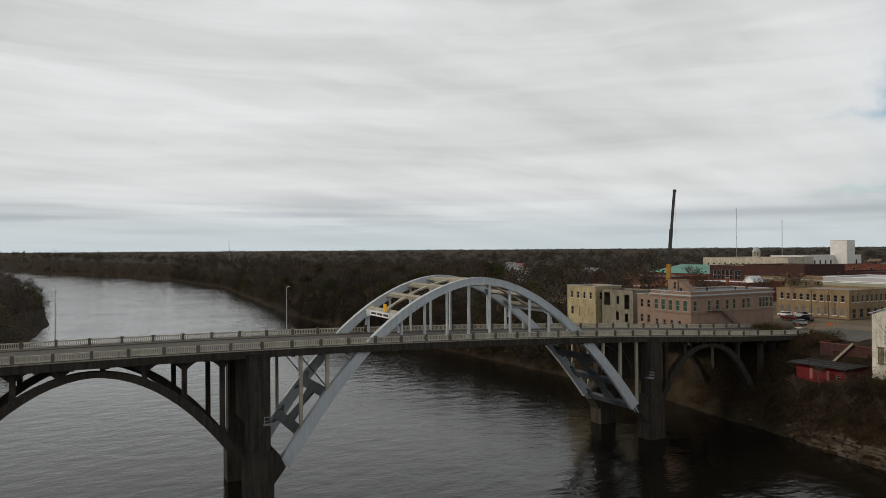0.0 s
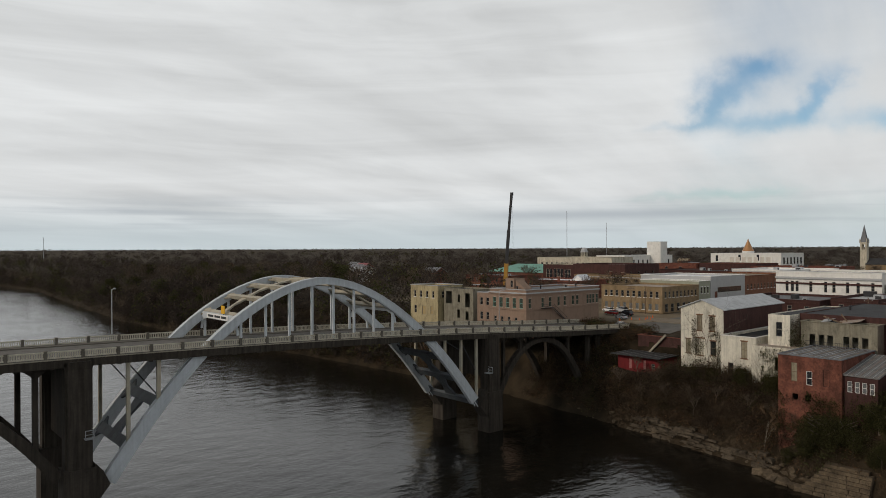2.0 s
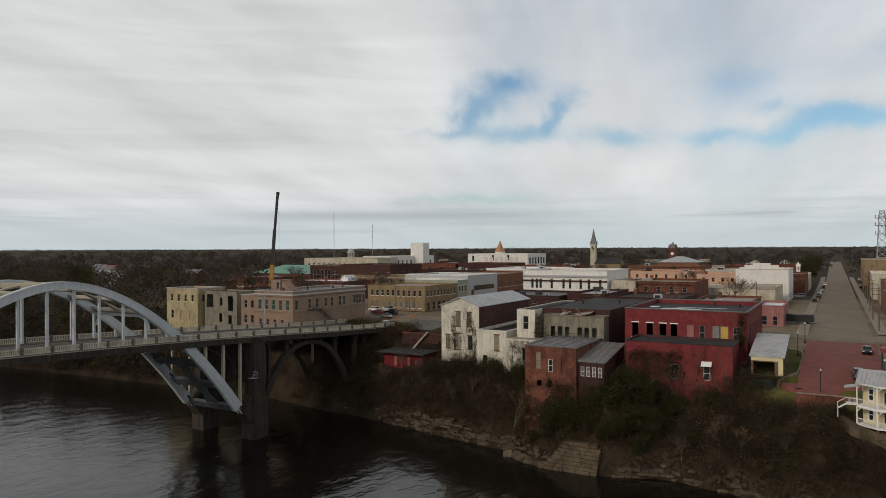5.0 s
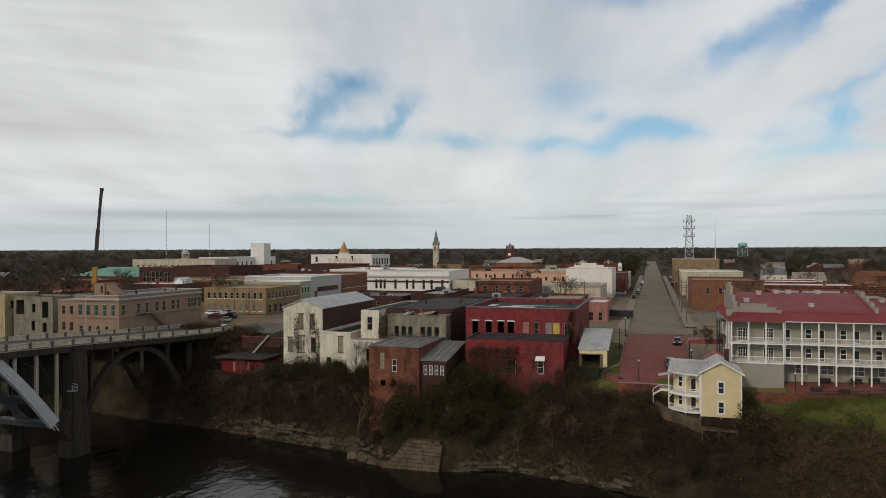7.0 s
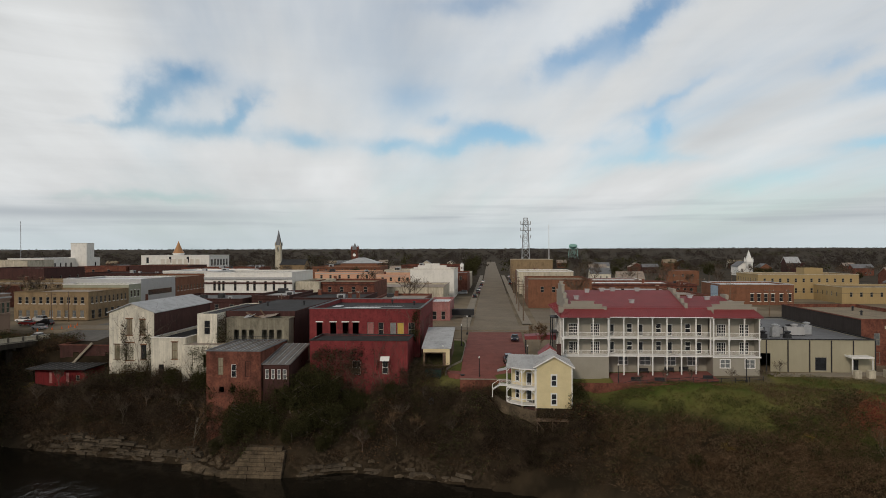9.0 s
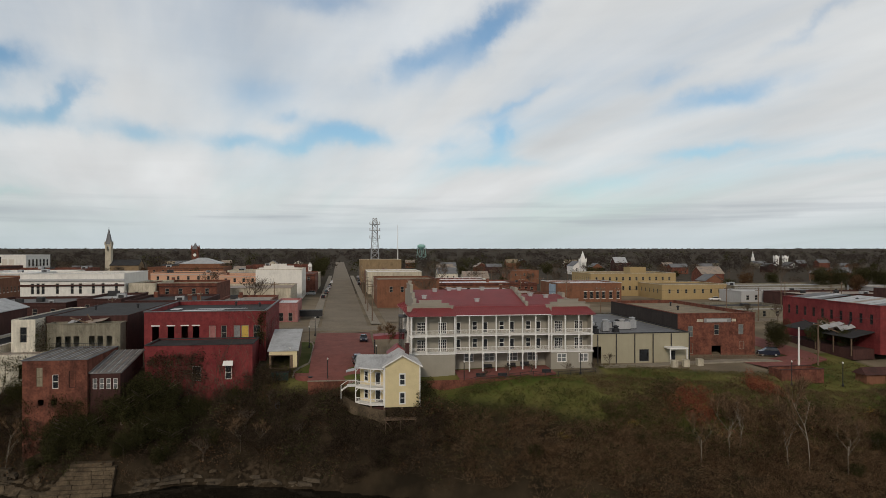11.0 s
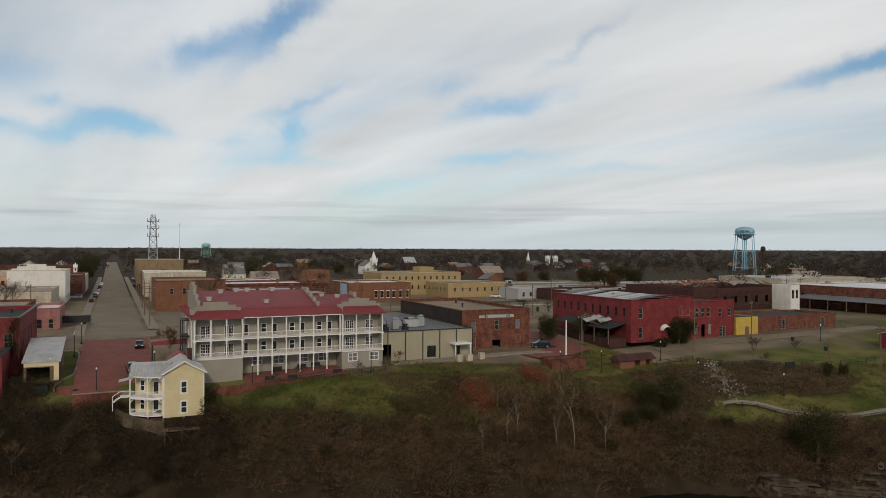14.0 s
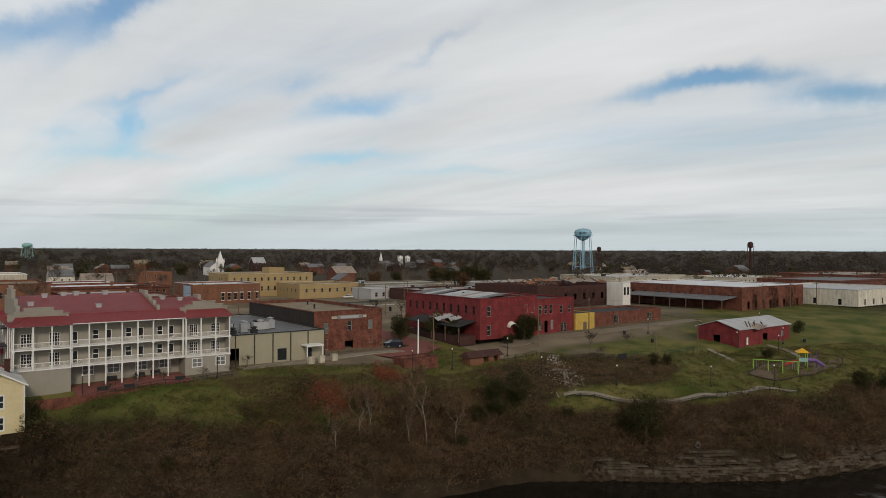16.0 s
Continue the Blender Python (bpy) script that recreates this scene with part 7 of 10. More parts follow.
def shop(x0, x1, y0, y1, z1, wall, roof, label, n=5, cap=None):
    b = building("shop_block", label, x0, x1, y0, y1, 20, z1, wall, roof, {"S": row(x1 - x0, n, 1.2, z1 - 20 - 3.2, 1.8, 1.0)}, cap=cap or wall)
    g = random.Random(int(x0 * 7 + y0))
    cor = thing("brick_cornice", "worn corbelled cornice along the shop front", "cornice", "shop cornices", at=((x0 + x1) / 2, y0, z1 - 0.9))
    w_ = (x1 - x0) / 2
    part("cornice_course", Shape().box(-w_, w_, -0.22, -0.005, 0.0, 0.3), BRICK_DARK if wall in (BRICK, BRICK_DARK, BRICK_ORANGE) else LIGHT_GREY, cor)
    for k in range(g.randint(1, 4)):         # plant and stacks on the roof
        x, y, s = g.uniform(x0 + 2, x1 - 2), g.uniform(y0 + 2, y1 - 2), g.uniform(0.6, 1.5)
        u = thing("roof_unit", "weathered metal unit on a shop roof", "roof unit", "shop roof units", at=(x, y, z1 - 0.7), rz=g.choice((0, 0, 90)))
        if g.random() < 0.6:
            part("casing", Shape().box(-s, s, -s * 0.7, s * 0.7, 0, 0.8 + s * 0.6), GALV if g.random() < 0.6 else DARK_METAL, u)
            part("grille", Shape().box(-s * 0.6, s * 0.6, -s * 0.75, -s * 0.7, 0.3, 0.7 + s * 0.4), DARK_METAL, u)
        else:
            part("stack", Shape().box(-0.5, 0.5, -0.4, 0.4, 0, 1.9), BRICK, u)
            part("stack_cap", Shape().box(-0.58, 0.58, -0.48, 0.48, 1.9, 2.05), CONCRETE_PALE, u)
    return b


shop(-58, -38, 196, 222, 27.2, BRICK_DARK, ROOF_TAR, "dark brick shop block behind the bluff", 5)
shop(-36, -21, 200, 228, 26.4, BRICK, ROOF_RUSTY, "brick shop with stained roof", 4)
shop(-96, -72, 194, 220, 27.0, BRICK_DARK, ROOF_GREY, "dark brick shop behind the white house", 5)
shop(-70, -59, 196, 222, 27.8, BRICK_DARK, ROOF_METAL, "narrow brick shop with pale roof", 3)
shop(-62, -40, 228, 254, 30.2, BRICK, ROOF_TAN, "red brick block behind the roofs", 5)
shop(-57, -39, 330, 352, 29.2, PEACH, ROOF_TAR, "peach painted store with dark roof", 4)
shop(-92, -62, 350, 380, 29.6, PEACH, ROOF_TAR, "peach painted long store", 6)
shop(-60, -40, 372, 396, 30.0, CREAM, ROOF_GREY, "pale stained store in the middle town", 4)
shop(-112, -70, 420, 450, 30.6, BRICK_ORANGE, ROOF_RUSTY, "brick store with rusty roof", 8)
shop(-60, -22, 440, 470, 31.0, BRICK, ROOF_GREY, "red brick store in the middle town", 8)
shop(-150, -118, 305, 340, 31.5, WHITE, ROOF_WHITE, "white arched store front", 7, TRIM)
shop(-160, -122, 345, 372, 31.8, BRICK, ROOF_TAR, "red brick block on the main street", 8)
shop(-200, -160, 320, 350, 30.0, BRICK_DARK, ROOF_TAR, "dark brick store block", 7)
shop(-205, -168, 262, 282, 29.0, BRICK_TAN, ROOF_TAN, "tan brick store behind the hall", 7)
shop(-215, -180, 232, 254, 27.6, BRICK, ROOF_WHITE, "low red brick store with white roof", 6)
shop(-262, -232, 246, 270, 28.0, BRICK, ROOF_GREY, "row of low red brick shops", 6)
building("market_hall", "brick market hall with green metal roof", -300, -255, 300, 326, 20, 27.6, BRICK, ROOF_GREEN, {"S": row(45, 9, 1.4, 3.6, 2.2, 1.0)}, roof_kind="hip", rise=4.6)
shop(-330, -285, 350, 366, 28.4, BRICK, ROOF_TAR, "long low brick building", 10)
shop(-255, -222, 330, 352, 29.0, BRICK_DARK, ROOF_GREEN, "dark brick store with a green roof", 7)
shop(-250, -215, 205, 225, 25.4, BRICK_ORANGE, ROOF_METAL, "low brick shed with metal roof", 6)
shop(-205, -176, 196, 214, 26.0, BRICK, ROOF_TAN, "brick store behind the pink building", 5)
shop(40, 66, 225, 250, 26.4, BRICK, ROOF_RUSTY, "low brick store behind the hotel", 6)
shop(38, 64, 258, 282, 25.8, BRICK_ORANGE, ROOF_METAL, "low brick garage with metal roof", 6)
shop(38, 72, 286, 312, 27.0, BRICK, ROOF_WHITE, "brick store with white roof", 7)
shop(12, 30, 292, 322, 27.4, CREAM, ROOF_GREY, "cream store beside the street", 4)
shop(12, 34, 366, 400, 29.0, BRICK_TAN, ROOF_TAN, "tan brick store on the street", 5)
shop(12, 34, 406, 440, 28.0, BRICK, ROOF_WHITE, "brick store beside the long street", 5)
shop(-34, -14, 340, 372, 29.4, BRICK, ROOF_GREY, "brick store on the street corner", 4)
shop(-36, -14, 378, 410, 28.0, CREAM, ROOF_WHITE, "pale store on the street", 5)
shop(74, 84, 300, 322, 26.0, BRICK, ROOF_METAL, "small brick shop with metal roof", 3)
shop(112, 136, 200, 215, 23.4, GREY_PLASTER, ROOF_TAR, "low white stained garage with arched door", 5)
shop(152, 186, 252, 268, 24.6, LIGHT_GREY, ROOF_METAL, "wide low shed with pale metal roof", 9)
shop(160, 200, 226, 250, 25.0, BRICK_DARK, ROOF_RUSTY, "low brick depot with metal roof", 8)
shop(205, 262, 225, 262, 26.2, LIGHT_GREY, ROOF_RUSTY, "low white roofed warehouse", 9)
shop(160, 210, 270, 290, 25.8, GREY_PLASTER, ROOF_METAL, "long low pale warehouse", 8)
shop(270, 330, 190, 225, 26.4, CREAM, ROOF_METAL, "pale metal roofed warehouse", 9)
shop(290, 352, 236, 275, 27.6, CREAM, ROOF_METAL, "large pale warehouse near the water tower", 9)
shop(345, 420, 150, 190, 27.4, BRICK, ROOF_GREY, "long brown brick warehouse", 12)
shop(350, 400, 205, 236, 27.0, CREAM, ROOF_WHITE, "cream warehouse with many windows", 12)
shop(430, 520, 180, 225, 27.8, BRICK, ROOF_RUSTY, "far long brick mill", 14)
fr = np.random.default_rng(5)
walls_, roofs_ = [WHITE_STAINED, CREAM, BRICK, BRICK_ORANGE, GREY_PLASTER, BRICK_DARK], [ROOF_GREY, ROOF_GREY, ROOF_RUSTY, ROOF_TAN, ROOF_TAR]
n_h = 0
while n_h < 55:
    az_, d_ = fr.uniform(-60, 62), fr.uniform(380, 900)
    x_, y_ = -d_ * math.sin(radians(az_)), d_ * math.cos(radians(az_))
    w_, e_ = fr.uniform(8, 16), fr.uniform(8, 13)
    if az_ > 34 or shore_dist(x_, y_) < 60 or abs(x_ - 1) < 18 or abs(x_ + 97) < 20 or any(a - 9 < x_ < b + 9 and c - 9 < y_ < dd + 9 for a, b, c, dd in FOOT):
        continue
    house(x_, y_, w_, e_, fr.uniform(3.6, 6.5), walls_[fr.integers(6)], roofs_[fr.integers(5)])
    n_h += 1
for x_, y_, wl_, rf_ in ((-505, 352, BRICK, ROOF_RED), (-470, 322, TRIM, ROOF_GREY), (-560, 380, TRIM, ROOF_GREY), (-430, 300, CREAM, ROOF_GREY), (-380, 262, TRIM, ROOF_METAL), (-350, 300, BRICK, ROOF_GREY)):
    house(x_, y_, 14, 10, 6.0, wl_, rf_)

# -- low red building, walls and lamps by the bridge head --
building("red_low_store", "low bright red store with flat roof under the bridge head", -103.6, -91.5, 150, 158, 10.9, 14.4, mat("dull_red_paint", (0.155, 0.016, 0.018), 0.85, 0.4, 0.6, 4, 0.15, streak=0.4, grime=0.35), ROOF_GREY, {"S": [win(3.6, 0.8, 0.3, 2.4, "plain", glass=PINK_PAINT, frame=PINK_PAINT), win(7.6, 0.7, 0.3, 2.4, "plain", glass=PINK_PAINT, frame=PINK_PAINT), win(10.0, 0.9, 0.9, 1.2)]}, parapet=0.1, drop=3)
or_ = thing("store_roof", "flat dark overhanging roof of the low red store", "roof", at=(-97.5, 153.6, 14.404))
part("roof_sheet", Shape().box(-7.4, 6.5, -5.0, 4.6, 0.0, 0.22), ROOF_TAR, or_)
for k in range(9):
    part("batten", Shape().box(-7.2 + k * 1.68, -7.1 + k * 1.68, -4.98, 4.5, 0.22, 0.28), ROOF_RIB, or_)
building("brick_terrace", "stepped brick terrace wall below the street", -103, -85, 158, 170, 12, 18.6, BRICK_DARK, PAVING, {"S": [win(4, 1.6, 2.6, 2.4, "open"), win(12, 1.6, 2.6, 2.4, "open")]}, parapet=0.9, cap=BRICK)
rs = thing("ramp_beam", "slanting pale concrete beam by the terrace", "beam", at=(-96, 157.6, 16))
part("beam_body", Shape().beam((-3.4, 0, -1.5), (1.2, 0, 3.2), 0.5, 0.5), CONCRETE_PALE, rs)


# -- cars --
CAR_PAINT = {n: mat("car_paint_" + n, c, 0.25, 0.08, 0.5, 3, 0.0, spec=0.6) for n, c in (("white", (0.75, 0.75, 0.75)), ("black", (0.015, 0.015, 0.018)), ("blue", (0.012, 0.016, 0.03)), ("silver", (0.42, 0.43, 0.45)), ("red", (0.25, 0.02, 0.02)))}
RUBBER = mat("tyre_rubber", (0.018, 0.018, 0.018), 0.9, 0.2, 2, 8, 0.05)
LAMP_GLASS = mat("headlight_glass", (0.7, 0.7, 0.68), 0.1, 0.05, 1, 5, 0.0, spec=0.7)
TAIL_RED = mat("tail_light_red", (0.35, 0.01, 0.01), 0.2, 0.05, 1, 5, 0.0, spec=0.6)
CAR_MESH = {}


def car(color, x, y, z, rz, suv=False, label=""):
    key = (color, suv)
    if key not in CAR_MESH:
        hh = 0.28 if suv else 0.0
        body = Shape()
        prof = [(-2.2, 0.35), (-2.25, 0.75), (-2.1, 0.95 + hh), (-0.9, 1.02 + hh), (1.0, 1.02 + hh), (2.1, 0.85 + hh), (2.25, 0.6), (2.2, 0.35)]
        L_ = [(-0.88, a, b) for a, b in prof]
        R_ = [(0.88, a, b) for a, b in prof]
        n = len(prof)
        body.add(L_ + R_, [(i, (i + 1) % n, n + (i + 1) % n, n + i) for i in range(n)] + [tuple(range(n - 1, -1, -1)), tuple(range(n, 2 * n))])
        cab = Shape()
        z0, z1 = 1.0 + hh, 1.45 + hh * 1.4
        back = -2.05 if suv else -1.5
        cab.add([(-0.82, back, z0), (0.82, back, z0), (0.82, 1.1, z0), (-0.82, 1.1, z0), (-0.66, back + 0.35, z1), (0.66, back + 0.35, z1), (0.66, 0.35, z1), (-0.66, 0.35, z1)], ((0, 1, 5, 4), (1, 2, 6, 5), (2, 3, 7, 6), (3, 0, 4, 7)))
        roof = Shape().box(-0.68, 0.68, back + 0.3, 0.4, z1 - 0.02, z1 + 0.06)
        wheel = Shape().tube((-0.11, 0, 0), (0.11, 0, 0), 0.33, 0.33, 14)
        rim = Shape().tube((-0.12, 0, 0), (0.12, 0, 0), 0.2, 0.2, 10)
        CAR_MESH[key] = (body.mesh("body", CAR_PAINT[color]), cab.mesh("glasshouse", GLASS), roof.mesh("car_roof", CAR_PAINT[color]), wheel.mesh("wheel", RUBBER), rim.mesh("rim", GALV),
                         Shape().box(-0.2, 0.2, -0.03, 0.03, -0.08, 0.08).mesh("headlight", LAMP_GLASS), Shape().box(-0.18, 0.18, -0.03, 0.03, -0.1, 0.1).mesh("tail_light", TAIL_RED))
    bm_, cm, rm, wm, im, hm, tm = CAR_MESH[key]
    c = thing("parked_car", label or color + (" sport utility car" if suv else " saloon car") + " parked on the street", "car", "cars in town", at=(x, y, z), rz=rz)
    part("body", bm_, None, c)
    part("glasshouse", cm, None, c)
    part("car_roof", rm, None, c)
    for sx in (-0.8, 0.8):
        for yy in (-1.4, 1.4):
            w = part("wheel", wm, None, c)
            w.location = (sx, yy, 0.33)
            part("rim", im, None, w)
        h1 = part("headlight", hm, None, c)
        h1.location = (sx * 0.8, 2.2, 0.72)
        t1 = part("tail_light", tm, None, c)
        t1.location = (sx * 0.8, -2.22, 0.78)
    return c


for q, (cn, x, y, rz, suv) in enumerate((("white", -139, 196, 80, False), ("silver", -134.5, 197, 75, True), ("black", -127.5, 189, 85, True), ("silver", -124.5, 182, 70, False), ("red", -133, 189, 80, False),
                                         ("black", -9.2, 302, 2, False), ("silver", -15.5, 325, 80, True), ("black", -8.6, 330, 0, True), ("white", -8.6, 352, 0, False), ("silver", -8.4, 380, 0, False), ("black", -8.4, 400, 0, False), ("black", 8.2, 412, 2, False),
                                         ("silver", 8.4, 420, 2, True), ("white", 8.6, 430, 0, False), ("black", 8.8, 445, 0, True), ("blue", 9.2, 470, 0, False), ("white", -8.3, 440, 0, False), ("silver", 9.4, 520, 0, False), ("black", 2.4, 143.5, 4, True), ("blue", 4.4, 168, 178, False), ("blue", 92.3, 142.5, 75, True),
                                         ("white", 150, 268, 80, False), ("silver", 156, 262, 70, False), ("black", 206, 196, 80, True), ("white", 176, 320, 90, False), ("silver", 182, 322, 90, False), ("white", 190, 325, 90, True))):
    car(cn, x, y, ground_z(x, y) + 0.16, rz, suv)
car("white", -112.0, 163.0, deck_z(92.5) + 0.05, 179, False, "white saloon car driving off the bridge")
trl = thing("black_trailer", "long black fenced trailer at the street corner", "trailer", at=(-11.4, 216, 20))
part("trailer_box", Shape().box(-4.6, 4.6, -1.2, 1.2, 0.7, 2.6), DARK_METAL, trl)
for sx in (-3.2, 3.2):
    part("wheel", Shape().tube((sx, -1.25, 0.42), (sx, -1.0, 0.42), 0.42, 0.42, 12), RUBBER, trl)


# traffic cones at the bridge head
CONE = mat("orange_plastic", (0.55, 0.12, 0.02), 0.5, 0.1, 1, 5, 0.02)
for x, y in ((-120.5, 181.5), (-118.1, 182.1), (-118.6, 186.9), (-118.4, 189.6), (-122.6, 178.4), (-116.2, 185.0), (-117.4, 184.0)):
    co_ = thing("traffic_cone", "small orange traffic cone on the asphalt", "traffic cone", "traffic cones", at=(x, y, ground_z(x, y) + 0.16))
    part("cone_body", Shape().lathe((0, 0, 0), [(0.2, 0.04), (0.05, 0.8)], 10), CONE, co_)
    part("cone_base", Shape().box(-0.25, 0.25, -0.25, 0.25, 0.0, 0.04), CONE, co_)


# -- poles, wires and lamps --
def utility_pole(x, y, hgt=11.0, arms=1, rz=0.0, z=None):
    p = thing("utility_pole", "wooden utility pole with crossarm", "utility pole", "utility poles", at=(x, y, ground_z(x, y) if z is None else z), rz=rz)
    part("pole_shaft", Shape().tube((0, 0, -0.5), (0, 0, hgt), 0.17, 0.11, 8), WOOD, p)
    for k in range(arms):
        part("crossarm", Shape().box(-1.3, 1.3, -0.07, 0.07, hgt - 0.9 - k, hgt - 0.76 - k), WOOD, p)
    part("insulators", Shape().box(-1.2, -1.1, -0.05, 0.05, hgt - 0.76, hgt - 0.55).box(1.1, 1.2, -0.05, 0.05, hgt - 0.76, hgt - 0.55), GALV, p)


def wire(a, b, sag=0.8, r=0.025):
    sh = Shape()
    P = [Vector(a).lerp(Vector(b), t / 10) - Vector((0, 0, sag * 4 * (t / 10) * (1 - t / 10))) for t in range(11)]
    for p, q in zip(P, P[1:]):
        sh.tube(p, q, r, r, 3, caps=False)
    solid("overhead_wire", sh, DARK_METAL, "thin sagging dark overhead wire", "wire", "overhead wires")


poles = [(7.9, 205), (7.6, 236), (7.8, 268), (8.0, 300), (8.2, 335), (8.4, 372), (8.8, 410), (9.4, 450), (10, 495)]
for x, y in poles:
    utility_pole(x, y, 11.0, 2)
for (x0, y0), (x1, y1) in zip(poles, poles[1:]):
    for dx in (-1.15, 1.15):
        wire((x0 + dx, y0, 30.4), (x1 + dx, y1, 30.4))
for x, y, h_ in ((98.5, 134.5, 9.5), (124.5, 125.5, 10.5), (148.5, 130, 10), (150.8, 97.8, 9.5), (139.7, 101.6, 7.0), (221, 178, 11), (244, 132, 10), (262, 131, 10), (276, 128, 10), (-88, 228, 10), (-131, 197, 9), (-127, 199, 9), (170, 220, 10), (150, 224, 10), (120, 190, 10), (-60, 192, 9), (-38, 193, 10), (200, 200, 10)):
    utility_pole(x, y, h_, 1, 20 * (x % 7))
wire((-8, 145, 25), (-14, 190, 27))
wire((98.5, 134.5, 27), (124.5, 125.5, 28))
wire((124.5, 125.5, 28), (148.5, 130, 27.5))
wire((148.5, 130, 27.5), (244, 132, 28.5), 1.6)
wire((150.8, 97.8, 24.6), (148.5, 130, 27.5), 0.6)


def lamp_post(x, y, h=4.2, z=None, label="dark lamp post with white globe"):
    p = thing("street_lamp", label, "street lamp", "street lamps", at=(x, y, ground_z(x, y) if z is None else z))
    part("post", Shape().lathe((0, 0, 0), [(0.22, 0), (0.22, 0.4), (0.09, 0.7), (0.07, h), (0.14, h + 0.05)], 10), DARK_METAL, p)
    part("globe", Shape().lathe((0, 0, h), [(0.09, 0.0), (0.14, 0.08), (0.16, 0.2), (0.12, 0.32), (0.04, 0.38)], 12), TRIM, p)


for x, y, h_ in ((-8.0, 161, 4.6), (-10.8, 141.4, 4.6), (-3.3, 135.6, 4.4), (6.2, 140, 4.4), (-7.4, 178, 4.4), (22.2, 129.6, 4.2), (45.0, 129.8, 4.2), (83.2, 121.0, 4.4), (93.6, 120.8, 4.4), (113, 124.3, 4.2), (108.7, 108.5, 4.0), (116.8, 94.6, 4.0), (134.7, 84.2, 4.2), (147.5, 77.2, 4.2), (178, 92, 4.2), (188, 96, 4.2), (172, 100, 4.0), (205, 112, 4.2), (164, 122, 4.0)):
    lamp_post(x, y, h_)
wp = thing("flag_pole", "white painted flag pole on a dark base", "pole", at=(92.0, 131.5, ground_z(92, 131.5)))
part("pole_shaft", Shape().tube((0, 0, 0), (0, 0, 9.0), 0.22, 0.14, 8), TRIM, wp)


# -- terrace benches, transformers, roof plant --
def bench(x, y, rz=0):
    b = thing("park_bench", "dark metal park bench on the terrace", "bench", "terrace benches", at=(x, y, ground_z(x, y) + 0.1), rz=rz)
    part("seat", Shape().box(-0.9, 0.9, -0.25, 0.25, 0.42, 0.5), DARK_METAL, b)
    part("backrest", Shape().box(-0.9, 0.9, 0.2, 0.27, 0.5, 1.0), DARK_METAL, b)
    for s in (-0.8, 0.8):
        part("leg", Shape().box(s - 0.05, s + 0.05, -0.25, 0.25, -0.2, 0.42), DARK_METAL, b)


for x, y in ((25.6, 130.6), (29.8, 130.4), (28.2, 136.6), (35.8, 136.8), (38.6, 130.8), (33.0, 136.6)):
    bench(x, y)
for x, y, w_, h_, mt_ in ((53.0, 146.5, 1.8, 1.6, GALV), (55.2, 143.5, 1.4, 2.0, GALV), (57.5, 148.5, 2.0, 1.3, GALV), (60.2, 146.5, 3.4, 1.7, LIGHT_GREY), (63.0, 147.5, 1.4, 2.0, GALV), (54.4, 150.0, 2.0, 1.3, DARK_METAL), (61.0, 151, 2.2, 1.2, DARK_METAL), (52.2, 141.5, 1.2, 0.9, DARK_METAL), (57, 142.0, 1.1, 0.8, DARK_METAL)):
    u = thing("roof_plant_unit", "grey roof ventilation unit with hood", "air conditioner", "roof plant", at=(x, y, 23.45))
    part("casing", Shape().box(-w_ / 2, w_ / 2, -0.7, 0.7, 0.12, h_), mt_, u)
    part("fan_hood", Shape().lathe((0, 0, h_), [(0.45, 0), (0.45, 0.25), (0.7, 0.3), (0.7, 0.5), (0.15, 0.65)], 12), mt_, u)
    part("curb", Shape().box(-w_ / 2 - 0.1, w_ / 2 + 0.1, -0.8, 0.8, 0.0, 0.12), DARK_METAL, u)
for x, y in ((66.0, 133.5), (68.5, 133.6), (71.8, 134.2)):
    t = thing("transformer_box", "pale green ground transformer box", "utility box", "transformer boxes", at=(x, y, ground_z(x, y)))
    part("cabinet", Shape().box(-0.6, 0.6, -0.5, 0.5, -0.1, 1.3).box(-0.65, 0.65, -0.55, 0.55, 1.3, 1.38), CREAM, t)
aw = thing("entry_awning", "flat white awning over the side door", "awning", at=(67.9, 136.6, 17.2))
part("awning_roof", Shape().box(-2.0, 2.0, -1.4, 1.38, 3.3, 3.6), TRIM, aw)
for s in (-1.8, 1.8):
    part("awning_post", Shape().box(s - 0.09, s + 0.09, -1.3, -1.1, -0.3, 3.3), TRIM, aw)
for k in range(6):
    part_x = 51.5 + k * 4.0
    gp = thing("downpipe", "dark downpipe on the metal siding", "downpipe", "downpipes", at=(part_x, 137.93, 17.2))
    part("pipe", Shape().box(-0.09, 0.09, -0.1, 0.05, -0.2, 6.3), DARK_METAL, gp)
band = thing("painted_sign_band", "faded painted sign band with blurred lettering bars", "painted sign", at=(81.0, 143.46, 25.0))
part("sign_ground", Shape().box(-3.2, 3.2, -0.03, 0.02, 0.0, 0.9), SHUTTER, band)
for a, b, mt_ in ((-4.9, -3.4, CREAM), (-2.6, 2.2, LIGHT_GREY), (3.3, 4.3, CREAM)):
    part("lettering_bar", Shape().box(a, b, -0.06, -0.03, 0.15, 0.75), mt_, band)
mur = thing("wall_mural", "pale blue painted mural of a tall figure shape", "mural", at=(83.44, 270.6, 20.6))
part("mural_ground", Shape().box(-0.04, 0.03, 0, 9.0, 0, 6.4), mat("mural_blue", (0.32, 0.42, 0.52), 0.9, 0.25, 0.5, 3, 0.05), mur)
part("mural_shape", Shape().box(-0.07, -0.04, 3.4, 5.0, 0.2, 2.6), WHITE, mur)

